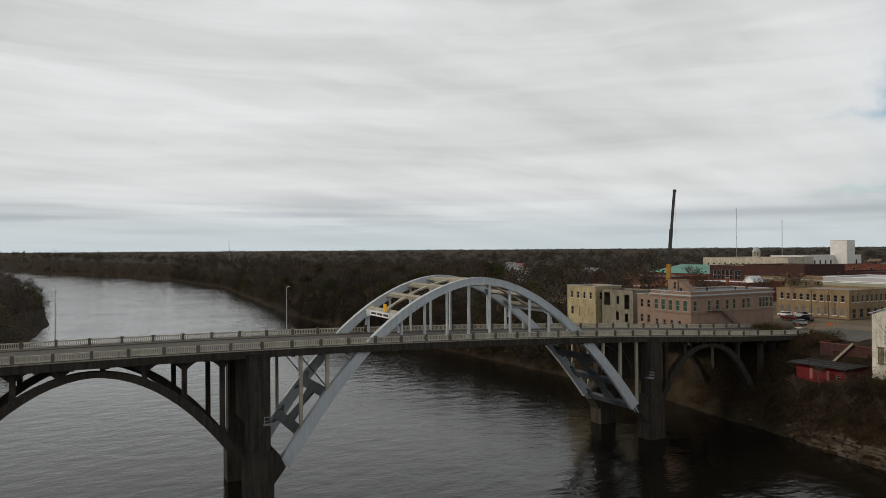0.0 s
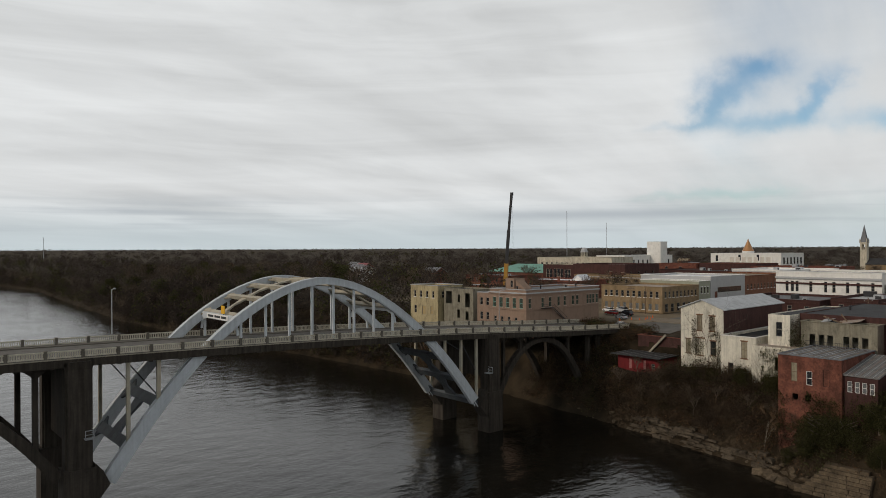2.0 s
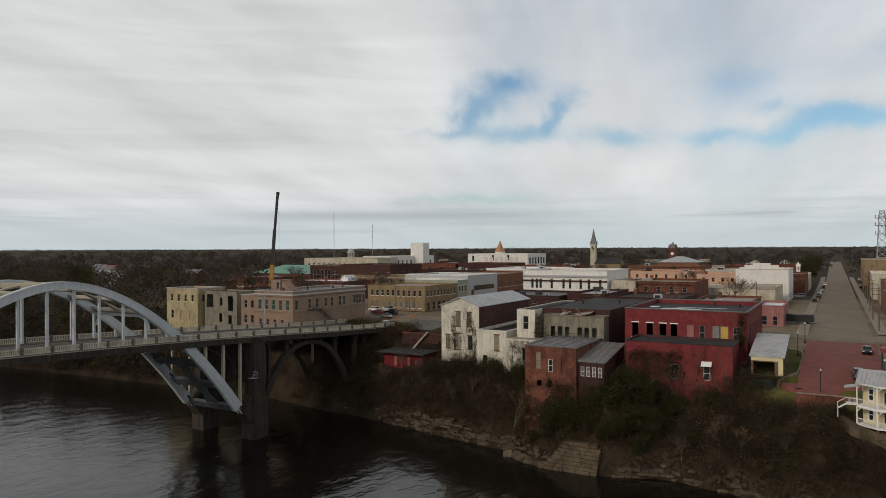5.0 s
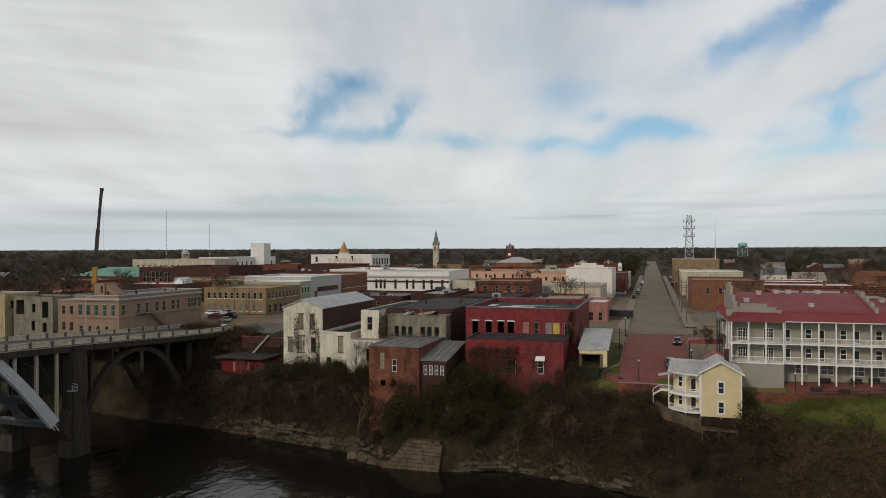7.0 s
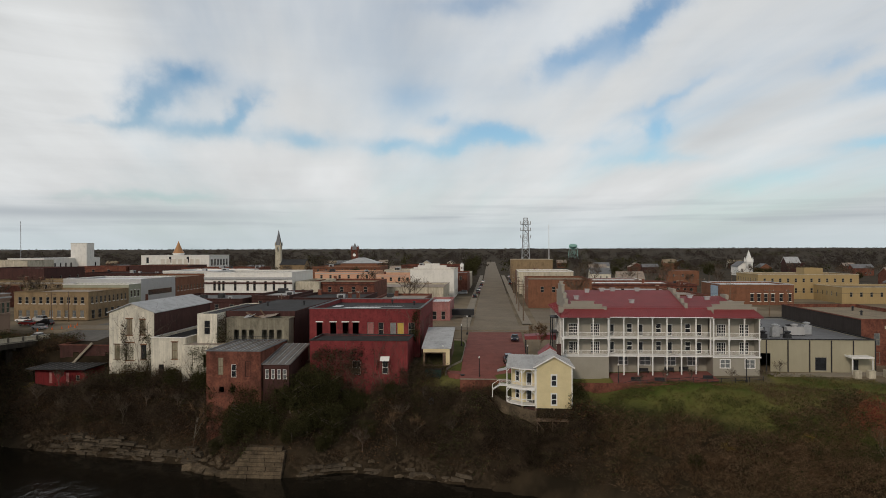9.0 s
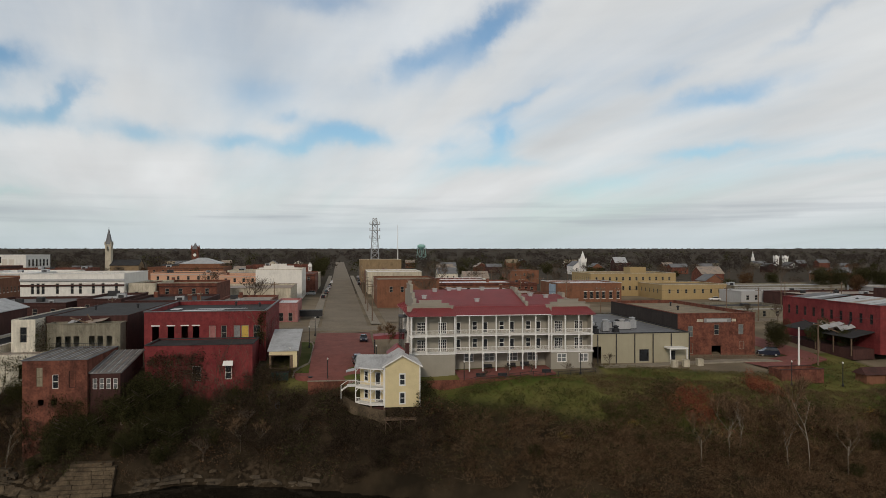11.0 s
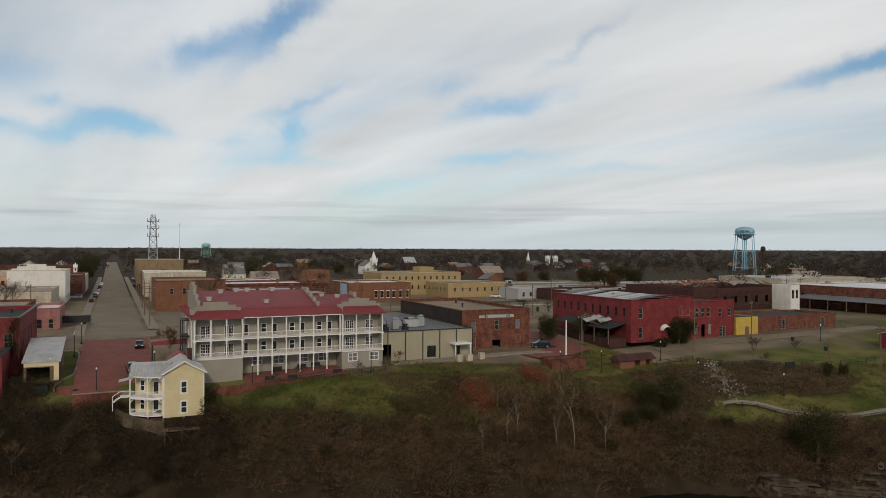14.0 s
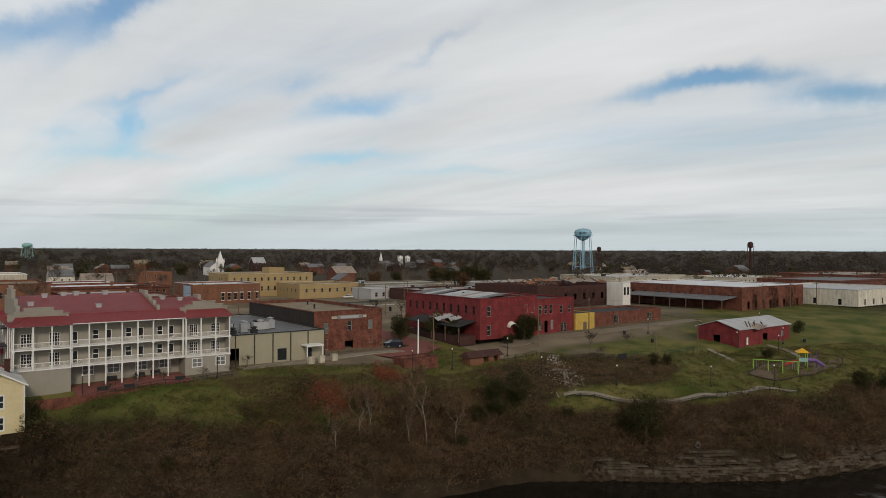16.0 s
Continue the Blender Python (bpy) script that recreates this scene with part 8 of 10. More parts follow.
# -- kiosk, planter, boundary wall, fences --
kio = thing("brick_kiosk", "low brick shelter with a dark pitched roof", "shelter", at=(103.6, 122.8, ground_z(103.6, 122.8) - 0.2))
part("wall", Shape().box(-4.6, -0.6, -1.5, 1.5, -0.6, 1.7), BRICK_ORANGE, kio)
part("wall", Shape().box(0.9, 2.6, -1.5, 1.5, -0.6, 1.7), BRICK_ORANGE, kio)
part("pillar", Shape().box(3.9, 4.5, -1.4, 1.4, -0.6, 1.7), BRICK_ORANGE, kio)
part("roof", Shape().add([(-5.2, -2.0, 1.65), (5.2, -2.0, 1.65), (5.2, 2.0, 1.65), (-5.2, 2.0, 1.65), (-4.6, 0, 2.9), (5.2, 0, 2.9)], ((0, 1, 5, 4), (1, 2, 5), (2, 3, 4, 5), (3, 0, 4), (3, 2, 1, 0))), BRICK_DARK, kio)
pl = thing("brick_enclosure", "square red brick enclosure with white rim", "enclosure", at=(86.6, 124.2, ground_z(86.6, 124.2)))
part("wall", Shape().box(-4.4, 4.4, -1.6, -1.3, -0.6, 2.1).box(-4.4, -4.1, -1.3, 2.2, -0.6, 2.1).box(4.1, 4.4, -1.3, 2.2, -0.6, 2.1).box(-4.4, 4.4, 2.2, 2.5, -0.6, 2.1), BRICK, pl)
part("coping", Shape().box(-4.5, 4.5, -1.7, -1.2, 2.1, 2.2).box(-4.5, 4.5, 2.1, 2.6, 2.1, 2.2), BRICK_DARK, pl)


def fence(name, label, pts, h=1.1, step=2.4, material=None, rails=2):
    material = material or DARK_METAL
    t = thing(name, label, "fence")
    P = []
    for (x0, y0), (x1, y1) in zip(pts, pts[1:]):
        n = max(1, int(math.hypot(x1 - x0, y1 - y0) / step))
        P += [(x0 + (x1 - x0) * i / n, y0 + (y1 - y0) * i / n) for i in range(n)]
    P.append(pts[-1])
    Z = [ground_z(*p) for p in P]
    for (x, y), z in zip(P, Z):
        part("post", Shape().box(x - 0.05, x + 0.05, y - 0.05, y + 0.05, z - 0.2, z + h), material, t)
    for (a, za), (b, zb_) in zip(zip(P, Z), zip(P[1:], Z[1:])):
        for k in range(rails):
            q = h * (k + 1) / rails - 0.08
            part("rail", Shape().beam((*a, za + q), (*b, zb_ + q), 0.05, 0.07), material, t)


fence("park_fence", "dark rail fence across the park slope", [(118, 118), (129, 108.3), (142, 105), (156.7, 102.9)], 1.1)
fence("path_fence", "low dark rail fence along the river path", [(105.4, 98.0), (109.4, 94.2), (112.4, 88.8), (118.9, 83.8), (126.2, 80.2), (137.7, 77.2), (149.6, 73.0)], 1.0)
fence("terrace_fence", "black metal fence along the hotel terrace edge", [(21.5, 129.2), (33, 129.3), (48, 129.9)], 0.95)
fence("yard_fence", "dark fence by the gravel yard", [(109, 121), (117.6, 119)], 1.3)
fence("store_fence", "low timber fence in front of the brick warehouse", [(73, 140.4), (90, 140.8)], 0.9, 1.6, WOOD)
fence("ramp_fence", "wooden ramp railing along the brick yard", [(158, 134.2), (176, 134.6), (192, 134.8)], 1.1, 2.2, WOOD)
bd = thing("black_notice_board", "black notice board on the park slope", "board", at=(133.6, 106.6, ground_z(133.6, 106.6)))
part("panel", Shape().box(-1.5, 1.5, -0.06, 0.06, 0.4, 1.7), DARK_METAL, bd)
for s in (-1.3, 1.3):
    part("leg", Shape().box(s - 0.07, s + 0.07, -0.05, 0.05, -0.3, 0.4), DARK_METAL, bd)
for x, y in ((157, 124.6), (155.9, 114.5), (199, 95.5), (-6.6, 136.6)):
    t = thing("litter_bin", "dark round litter bin on the lawn", "bin", "litter bins", at=(x, y, ground_z(x, y)))
    part("drum", Shape().lathe((0, 0, 0), [(0.38, -0.1), (0.42, 0.9)], 12), DARK_METAL, t)
    part("rim", Shape().lathe((0, 0, 0.9), [(0.46, 0), (0.46, 0.1), (0.2, 0.16)], 12), DARK_METAL, t)

# -- playground --
PZ = ground_z(156, 80)
pad = Shape()
ring = [(167 + 19 * math.cos(a) * (1 + 0.10 * math.sin(3 * a)), 80.9 + 5.4 * math.sin(a) * (1 + 0.1 * math.cos(2 * a))) for a in np.linspace(0, 2 * math.pi, 33)[:-1]]
n = len(ring)
pad.add([(x, y, ground_z(x, y) + 0.12) for x, y in ring] + [(167, 80.9, ground_z(167, 80.9) + 0.12)], [(i, (i + 1) % n, n) for i in range(n)])
solid("play_surface", pad, MULCH, "brown mulch playground bed", "playground bed", kind="structure")
kerb = Shape()
for p, q in zip(ring, ring[1:] + ring[:1]):
    kerb.beam((*p, ground_z(*p) + 0.12), (*q, ground_z(*q) + 0.12), 0.3, 0.3)
solid("play_kerb", kerb, CONCRETE, "dark low kerb round the playground", "kerb", kind="structure")
sw = thing("swing_frame", "lime green swing frame with four legs", "swing", at=(156.2, 81.5, ground_z(156.2, 81.5) + 0.1), rz=-60)
part("top_bar", Shape().tube((-4.6, 0, 2.4), (4.6, 0, 2.4), 0.09, 0.09, 8), LIME, sw)
for x in (-4.6, -1.5, 1.5, 4.6):
    for s in (-1, 1):
        part("leg", Shape().tube((x, 0, 2.4), (x, s * 0.9, -0.3), 0.08, 0.08, 8), LIME, sw)
for x in (-3.7, -2.4, 2.4, 3.7):
    st = part("swing_seat", Shape().box(x - 0.25, x + 0.25, -0.1, 0.1, 0.5, 0.55), DARK_METAL, sw)
    part("chain", Shape().tube((x - 0.22, 0, 0.55), (x - 0.22, 0, 2.4), 0.015, 0.015, 4).tube((x + 0.22, 0, 0.55), (x + 0.22, 0, 2.4), 0.015, 0.015, 4), GALV, st)
pt = thing("play_tower", "playground tower with yellow roof and red slide", "play tower", at=(166, 80.2, ground_z(166, 80.2)), rz=-50)
for x in (-0.9, 0.9):
    for y in (-0.9, 0.9):
        part("post", Shape().tube((x, y, -0.3), (x, y, 3.6), 0.08, 0.08, 8), LIME, pt)
part("platform", Shape().box(-0.9, 0.9, -0.9, 0.9, 1.4, 1.5), TOWER_GREEN, pt)
part("panel", Shape().box(-0.9, 0.9, -0.95, -0.88, 1.5, 2.3), TOWER_GREEN, pt)
part("roof", Shape().add([(-1.4, -1.4, 3.5), (1.4, -1.4, 3.5), (1.4, 1.4, 3.5), (-1.4, 1.4, 3.5), (0, 0, 4.5)], ((0, 1, 4), (1, 2, 4), (2, 3, 4), (3, 0, 4), (3, 2, 1, 0))), SIGN_YELLOW, pt)
part("slide", Shape().beam((-0.9, 0, 1.5), (-4.0, 0, 0.2), 0.7, 0.12).beam((-0.9, 0.35, 1.7), (-4.0, 0.35, 0.4), 0.06, 0.3).beam((-0.9, -0.35, 1.7), (-4.0, -0.35, 0.4), 0.06, 0.3), RED_PLASTIC, pt)
part("tube_bridge", Shape().tube((0.9, 0, 1.7), (2.9, 0.3, 1.7), 0.45, 0.45, 12, caps=False), PURPLE, pt)
part("tube_slide", Shape().tube((2.9, 0.3, 1.7), (4.6, -0.7, 0.5), 0.42, 0.4, 12, caps=False), PURPLE, pt)
for x in (1.9, 3.2):
    part("post", Shape().tube((x, 0.5, -0.3), (x, 0.5, 3.8), 0.08, 0.08, 8), PURPLE, pt)

# -- rock: ledges at the water, riprap and boulders --
def boulder_shape(r, seed):
    g = random.Random(seed)
    bm = bmesh.new()
    bmesh.ops.create_icosphere(bm, subdivisions=1, radius=r)
    for v in bm.verts:
        v.co *= g.uniform(0.72, 1.2)
        v.co.z *= 0.6
    me = bpy.data.meshes.new("boulder")
    bm.to_mesh(me)
    bm.free()
    me.materials.append(ROCK)
    return me


ledge = thing("stone_terrace", "stained tan stone block footing stepping down to the water", "stone wall", at=(-43.6, 122.6, 0))
g = random.Random(11)
z_ = -0.6
for k in range(9):
    th_ = g.uniform(0.5, 0.68)
    x_ = -5.1 + (0.0 if k < 3 else (k - 2) * 0.45) + g.uniform(0, 0.4)
    while x_ < 5.0 - 0.08 * k:
        w_ = min(g.uniform(1.4, 3.8), 5.1 - x_)
        f_ = -0.6 + k * 0.42 + g.uniform(-0.12, 0.12)
        part("stone_block", Shape().add([(x_, f_, z_), (x_ + w_ - 0.04, f_ + g.uniform(-0.08, 0.08), z_), (x_ + w_ - 0.04, 6, z_), (x_, 6, z_), (x_ + 0.04, f_ + 0.05, z_ + th_ - 0.03), (x_ + w_ - 0.08, f_ + 0.05 + g.uniform(-0.06, 0.06), z_ + th_ - 0.03), (x_ + w_ - 0.05, 6, z_ + th_), (x_ + 0.03, 6, z_ + th_)],
                                        ((3, 2, 1, 0), (4, 5, 6, 7), (0, 1, 5, 4), (1, 2, 6, 5), (2, 3, 7, 6), (3, 0, 4, 7))), ROCK, ledge)
        x_ += w_
    z_ += th_
def rock_bank(label, x0, x1, n, hmax, seed):
    """Ragged courses of layered chalk along the water line, stepping back as they rise."""
    g = random.Random(seed)
    t = thing("rock_bank", label, "rock face", "rock faces")
    z = -0.3
    for k in range(n):
        th = g.uniform(0.25, 0.6)
        x = x0 + g.uniform(0, 2)
        while x < x1:
            w = g.uniform(1.2, 4.2)
            top_ = hmax * (0.55 + 0.75 * noise.noise((x * 0.11, seed, 2.0)) + 0.25 * g.random())
            if z < top_ and g.random() > 0.12:
                ya, yb_ = lerp(x, WEST_X, WEST_Y), lerp(x + w, WEST_X, WEST_Y)
                ba, bb = 0.35 * z + g.uniform(-0.45, 0.45) - 0.3, 0.35 * z + g.uniform(-0.45, 0.45) - 0.3
                h0, h1 = th * g.uniform(0.6, 1.15), th * g.uniform(0.6, 1.15)
                part("rock_course", Shape().add([(x, ya + ba, z), (x + w, yb_ + bb, z), (x + w, yb_ + bb + 1.7, z), (x, ya + ba + 1.7, z), (x + 0.2, ya + ba + 0.25, z + h0), (x + w - 0.2, yb_ + bb + 0.25, z + h1), (x + w, yb_ + bb + 1.7, z + h1), (x, ya + ba + 1.7, z + h0)],
                                                ((3, 2, 1, 0), (4, 5, 6, 7), (0, 1, 5, 4), (1, 2, 6, 5), (2, 3, 7, 6), (3, 0, 4, 7))), CHALK, t)
            x += w * g.uniform(0.92, 1.08)
        z += th


CHALK = mat("layered_chalk", (0.070, 0.052, 0.034), 0.95, 0.6, 0.5, 3, 0.5, tint=(0.120, 0.095, 0.066), grime=0.8)
rock_bank("layered tan chalk face above the dark water", -92, -58, 12, 4.6, 3)
rock_bank("low ledges of stained chalk at the water's edge", -36, -6, 6, 1.5, 4)
rock_bank("stained chalk ledges below the park", 98, 152, 14, 4.8, 5)
for k in range(16):                     # slabs fallen against its upstream end
    x, y = -57 + 8.5 * (k / 15) + g.uniform(-0.5, 0.5), 126.0 - 3.0 * (k / 15) + g.uniform(-0.6, 0.8)
    w_, d_, h_ = g.uniform(0.7, 1.5), g.uniform(0.5, 0.9), g.uniform(0.2, 0.4)
    s_ = solid("fallen_slab", Shape().add([(-w_, -d_, -h_), (w_ * 0.9, -d_ * 0.8, -h_), (w_, d_, -h_), (-w_ * 0.8, d_, -h_), (-w_ * 0.9, -d_ * 0.9, h_), (w_, -d_ * 0.9, h_), (w_ * 0.8, d_ * 0.9, h_), (-w_, d_, h_)], ((3, 2, 1, 0), (4, 5, 6, 7), (0, 1, 5, 4), (1, 2, 6, 5), (2, 3, 7, 6), (3, 0, 4, 7))), ROCK, "tilted tan stone slab at the water's edge", "stone slab", "fallen slabs")
    s_.matrix_basis = pose(x, y, max(0.25, ground_z(x, y)) + 0.15, g.uniform(-12, 40), g.uniform(-18, 18), g.uniform(-35, 35))
BOULD = [boulder_shape(1.0, k) for k in range(5)]
g = random.Random(3)
for k in range(70):
    x = g.choice([g.uniform(-58, -46), g.uniform(-110, -60), g.uniform(-36, 5), g.uniform(96, 150)])
    y = lerp(x, WEST_X, WEST_Y) + g.uniform(-0.4, 1.2)
    b = new("boulder", BOULD[k % 5])
    s = g.uniform(0.25, 0.85)
    b.matrix_basis = pose(x, y, max(0.0, ground_z(x, y)) + 0.1 * s, g.uniform(-15, 15), g.uniform(-15, 15), g.uniform(0, 360)) @ Matrix.Diagonal((s * 1.3, s, s, 1))
    tagged(b, "tan weathered boulder at the water line", "boulder", "boulders")
rv, rf = [], []
for k in range(420):
    t = g.uniform(0, 1)
    x, y = 121.5 + (109 - 121.5) * t + g.gauss(0, 1.5) * (0.5 + t), 117.5 + (100 - 117.5) * t + g.gauss(0, 1.2) * (0.5 + t)
    z = ground_z(x, y)
    r = g.uniform(0.12, 0.34)
    c = Vector((x, y, z + r * 0.3))
    i0 = len(rv)
    for d in ((1, 0, 0), (0, 1, 0), (-1, 0, 0), (0, -1, 0), (0, 0, 0.8), (0, 0, -0.8)):
        rv.append(tuple(c + Vector(d) * r * g.uniform(0.7, 1.2)))
    rf += [(i0 + a, i0 + b_, i0 + c_) for a, b_, c_ in ((0, 1, 4), (1, 2, 4), (2, 3, 4), (3, 0, 4), (1, 0, 5), (2, 1, 5), (3, 2, 5), (0, 3, 5))]
me = bpy.data.meshes.new("riprap")
me.from_pydata(rv, [], rf)
me.materials.append(RIPRAP)
tagged(new("riprap", me), "pale broken stones spilled down the park slope", "stones", kind="stuff")


# -- vines on the derelict walls --
def vines(label, patches, leafmat, seed):
    """Leaf clusters hugging walls: (x0, x1, y, z0, z1) on walls facing the river."""
    g = np.random.default_rng(seed)
    V = []
    for x0, x1, y, z0, z1, n in patches:
        cx = g.uniform(x0, x1, n)
        cz = z0 + (z1 - z0) * g.uniform(0, 1, n) ** 1.5
        for a, b in zip(cx, cz):
            m = 26
            p = np.stack([a + g.normal(0, 0.35, m), y - np.abs(g.normal(0, 0.16, m)) - 0.03, b + g.normal(0, 0.4, m)], 1)
            e1, e2 = g.normal(0, 1, (m, 3)), g.normal(0, 1, (m, 3))
            s = 0.11
            V.append(np.stack([p - e1 * s * 0.5, p + e1 * s * 0.5, p + e2 * s], 1).reshape(-1, 3))
    V = np.concatenate(V)
    me = bpy.data.meshes.new("climbing_vines")
    me.from_pydata(V.tolist(), [], np.arange(len(V)).reshape(-1, 3).tolist())
    me.materials.append(leafmat)
    tagged(new("climbing_vines", me), label, "vines", kind="stuff")


vines("green-brown vines climbing the white plaster house", [(-82.5, -79, 147, 15, 20.5, 40), (-76.5, -73.6, 146.9, 14, 22.5, 60), (-64.8, -60.4, 143.4, 13, 20.8, 110), (-61, -57, 147.5, 19, 25, 40)], OLIVELEAF, 1)
vines("bare brown vine stems on plaster and brick walls", [(-81.6, -80.4, 147, 18, 26, 26), (-77.5, -76, 147, 20, 26, 20), (-55, -46, 131, 6, 14, 70), (-33, -21, 138, 12, 21.5, 120), (-20.5, -17.6, 138, 10, 17, 40), (-60.4, -58.6, 148, 21, 26.5, 40)], TWIG, 2)
vines("dark ivy over the corner of the red block", [(-36.8, -31, 138, 11, 21.6, 130), (-46, -40, 131.7, 9, 16, 60), (-17.8, -16.4, 148.1, 22, 28.2, 60)], GREENLEAF, 3)

# -- patches and clutter on the near roofs --
for x0, x1, y0, y1, z, mt_, lb in ((-36, -27, 160, 163.5, 27.42, ROOF_WHITE, "silver repair patch on the black roof"), (-34, -22, 165.5, 167, 27.43, ROOF_METAL, "grey seam strip on the black roof"), (-39.6, -24, 149.2, 153.5, 27.42, ROOF_TAN, "tan worn strip of roofing"), (-39, -37, 164, 168, 27.43, ROOF_WHITE, "small pale roof patch")):
    pt_ = thing("roof_patch", lb, "roof patch", "roof patches", at=((x0 + x1) / 2, (y0 + y1) / 2, z - 0.02))
    w_, d_ = (x1 - x0) / 2, (y1 - y0) / 2
    part("sheet", Shape().add([(-w_, -d_, 0.0), (w_ * 0.9, -d_ * 0.8, 0.0), (w_, d_, 0.0), (-w_ * 0.85, d_ * 0.9, 0.0), (-w_, -d_, 0.03), (w_ * 0.9, -d_ * 0.8, 0.03), (w_, d_, 0.03), (-w_ * 0.85, d_ * 0.9, 0.03)], ((4, 5, 6, 7), (0, 1, 5, 4), (1, 2, 6, 5), (2, 3, 7, 6), (3, 0, 4, 7))), mt_, pt_)
for x, y, z in ((-26, 174, 27.4), (-20, 170, 27.4), (-48, 172, 27.25), (-56, 168, 27.25), (-68, 160, 22.1), (-136, 158, 29.2), (-133, 166, 29.2), (-138, 150, 29.2), (-134, 172, 29.2), (80, 160, 26.3), (84, 172, 26.3), (120, 150, 28.5), (126, 160, 28.5)):
    vt = thing("roof_vent_pipe", "small dark roof vent with cap", "roof vent", "roof vents", at=(x, y, z))
    part("pipe", Shape().tube((0, 0, -0.1), (0, 0, 0.8), 0.22, 0.22, 10), DARK_METAL, vt)
    part("cap", Shape().lathe((0, 0, 0.8), [(0.4, 0), (0.4, 0.1), (0.08, 0.3)], 10), DARK_METAL, vt)
# cornice bands round the pink building
for z0, z1, d_, mt_ in ((12.55, 12.9, 0.45, LIGHT_GREY), (12.2, 12.55, 0.28, PINK_STUCCO), (7.9, 8.25, 0.22, PINK_STUCCO)):
    pb_ = thing("moulded_band", "projecting moulded band round the pink stucco walls", "cornice", "pink wall bands", at=(-136.2, 160.5, 16))
    part("moulding_front", Shape().box(-7.0 - d_, 7.0 + d_, -16.5 - d_, -16.503, z0, z1), mt_, pb_)
    part("moulding_side", Shape().box(7.003, 7.0 + d_, -16.503, 16.5, z0, z1), mt_, pb_)
sr = thing("stair_house_roof", "sloping stucco cover of a roof stair", "stair house", at=(-139.5, 152.5, 29.2))
part("cover", Shape().add([(0, -1.6, 0), (3.4, -1.6, 0), (3.4, 1.6, 0), (0, 1.6, 0), (0, -1.6, 2.9), (0, 1.6, 2.9), (3.4, -1.6, 0.3), (3.4, 1.6, 0.3)], ((0, 1, 6, 4), (2, 3, 5, 7), (4, 6, 7, 5), (1, 2, 7, 6), (0, 4, 5, 3))), PINK_STUCCO, sr)
# stair and gallery on the pink building
fs = thing("fire_stair", "black iron stair on the pink wall", "stair", at=(-129.2, 150, 20))
part("landing", Shape().box(0, 1.2, 0, 4.5, 4.3, 4.42), DARK_METAL, fs)
for k in range(14):
    part("step", Shape().box(0, 1.1, 4.5 + k * 0.42, 4.9 + k * 0.42, 4.2 - k * 0.3, 4.26 - k * 0.3), DARK_METAL, fs)
part("railing", Shape().beam((1.15, 0, 5.4), (1.15, 4.5, 5.4), 0.06).beam((1.15, 4.5, 5.4), (1.15, 10.4, 1.2), 0.06).beam((1.15, 4.5, 4.9), (1.15, 10.4, 0.7), 0.05).beam((1.15, 0, 4.9), (1.15, 4.5, 4.9), 0.05).beam((1.15, 4.5, 4.3), (1.15, 10.4, 0.1), 0.08, 0.2), DARK_METAL, fs)
# roof clutter of the pink building: penthouse and white gabled dormer
building("roof_penthouse", "brown stucco roof penthouse", -143.0, -139.6, 150.4, 155, 29.2, 32.4, PINK_STUCCO, ROOF_GREY, {"S": [win(2.4, 0.9, 0.6, 2.0)]})
building("white_dormer", "small white gabled roof house", -188.5, -183.5, 240, 246, 22, 27.6, TRIM, ROOF_WHITE, {}, roof_kind="gable_y", rise=2.2)
# sloping dark canopy along the red warehouse and its white hood
cn = thing("warehouse_canopy", "sagging dark metal loading canopy", "canopy", at=(113, 140, 18.5))
part("canopy_roof", Shape().add([(-5.5, -4, 3.4), (0, -4, 4.6), (0, 20, 4.6), (-5.5, 20, 3.4), (-5.5, -4, 3.55), (0, -4, 4.75), (0, 20, 4.75), (-5.5, 20, 3.55)], ((3, 2, 1, 0), (4, 5, 6, 7), (0, 1, 5, 4), (1, 2, 6, 5), (2, 3, 7, 6), (3, 0, 4, 7))), ROOF_TAR, cn)
for y in (-3.6, 2, 8, 14, 19.6):
    part("canopy_post", Shape().box(-5.4, -5.2, y - 0.1, y + 0.1, -0.4, 3.45), WOOD, cn)
part("loading_dock", Shape().box(-5.0, 0.0, -3.8, 19.8, -1.2, 1.0), BRICK_DARK, cn)
hd_ = thing("white_door_hood", "rounded white hood over the warehouse door", "door hood", at=(123.6, 134.5, 21.2))
part("hood_shell", Shape().add([(math.cos(a) * 1.5, -1.3 * t_, math.sin(a) * 1.5 * (1 - 0.4 * t_)) for t_ in (0, 1) for a in np.linspace(0, math.pi, 9)], [(i, i + 1, 10 + i, 9 + i) for i in range(8)]), WHITE, hd_)
cn = thing("warehouse_canopy", "long dark loading canopy of the brown warehouse", "canopy", at=(237, 160, 20))
part("canopy_roof", Shape().add([(-9, -22, 3.6), (0, -22, 4.6), (0, 22, 4.6), (-9, 22, 3.6), (-9, -22, 3.8), (0, -22, 4.8), (0, 22, 4.8), (-9, 22, 3.8)], ((3, 2, 1, 0), (4, 5, 6, 7), (0, 1, 5, 4), (1, 2, 6, 5), (2, 3, 7, 6), (3, 0, 4, 7))), ROOF_GREY, cn)
for y in (-21.5, -14, -7, 0, 7, 14, 21.5):
    part("canopy_post", Shape().box(-8.9, -8.7, y - 0.12, y + 0.12, -0.4, 3.65), WOOD, cn)
# classical hall: dark cornice bands
cb = thing("cornice_band", "dark moulded cornice band on the white hall", "cornice", at=(-81.25, 224, 20))
for z0, z1, d in ((9.9, 10.4, 0.35), (11.5, 12.1, 0.5)):
    part("moulding", Shape().box(-14.8, 14.8, -d, 0.0, z0, z1), BRICK_DARK if z0 < 11 else LIGHT_GREY, cb)
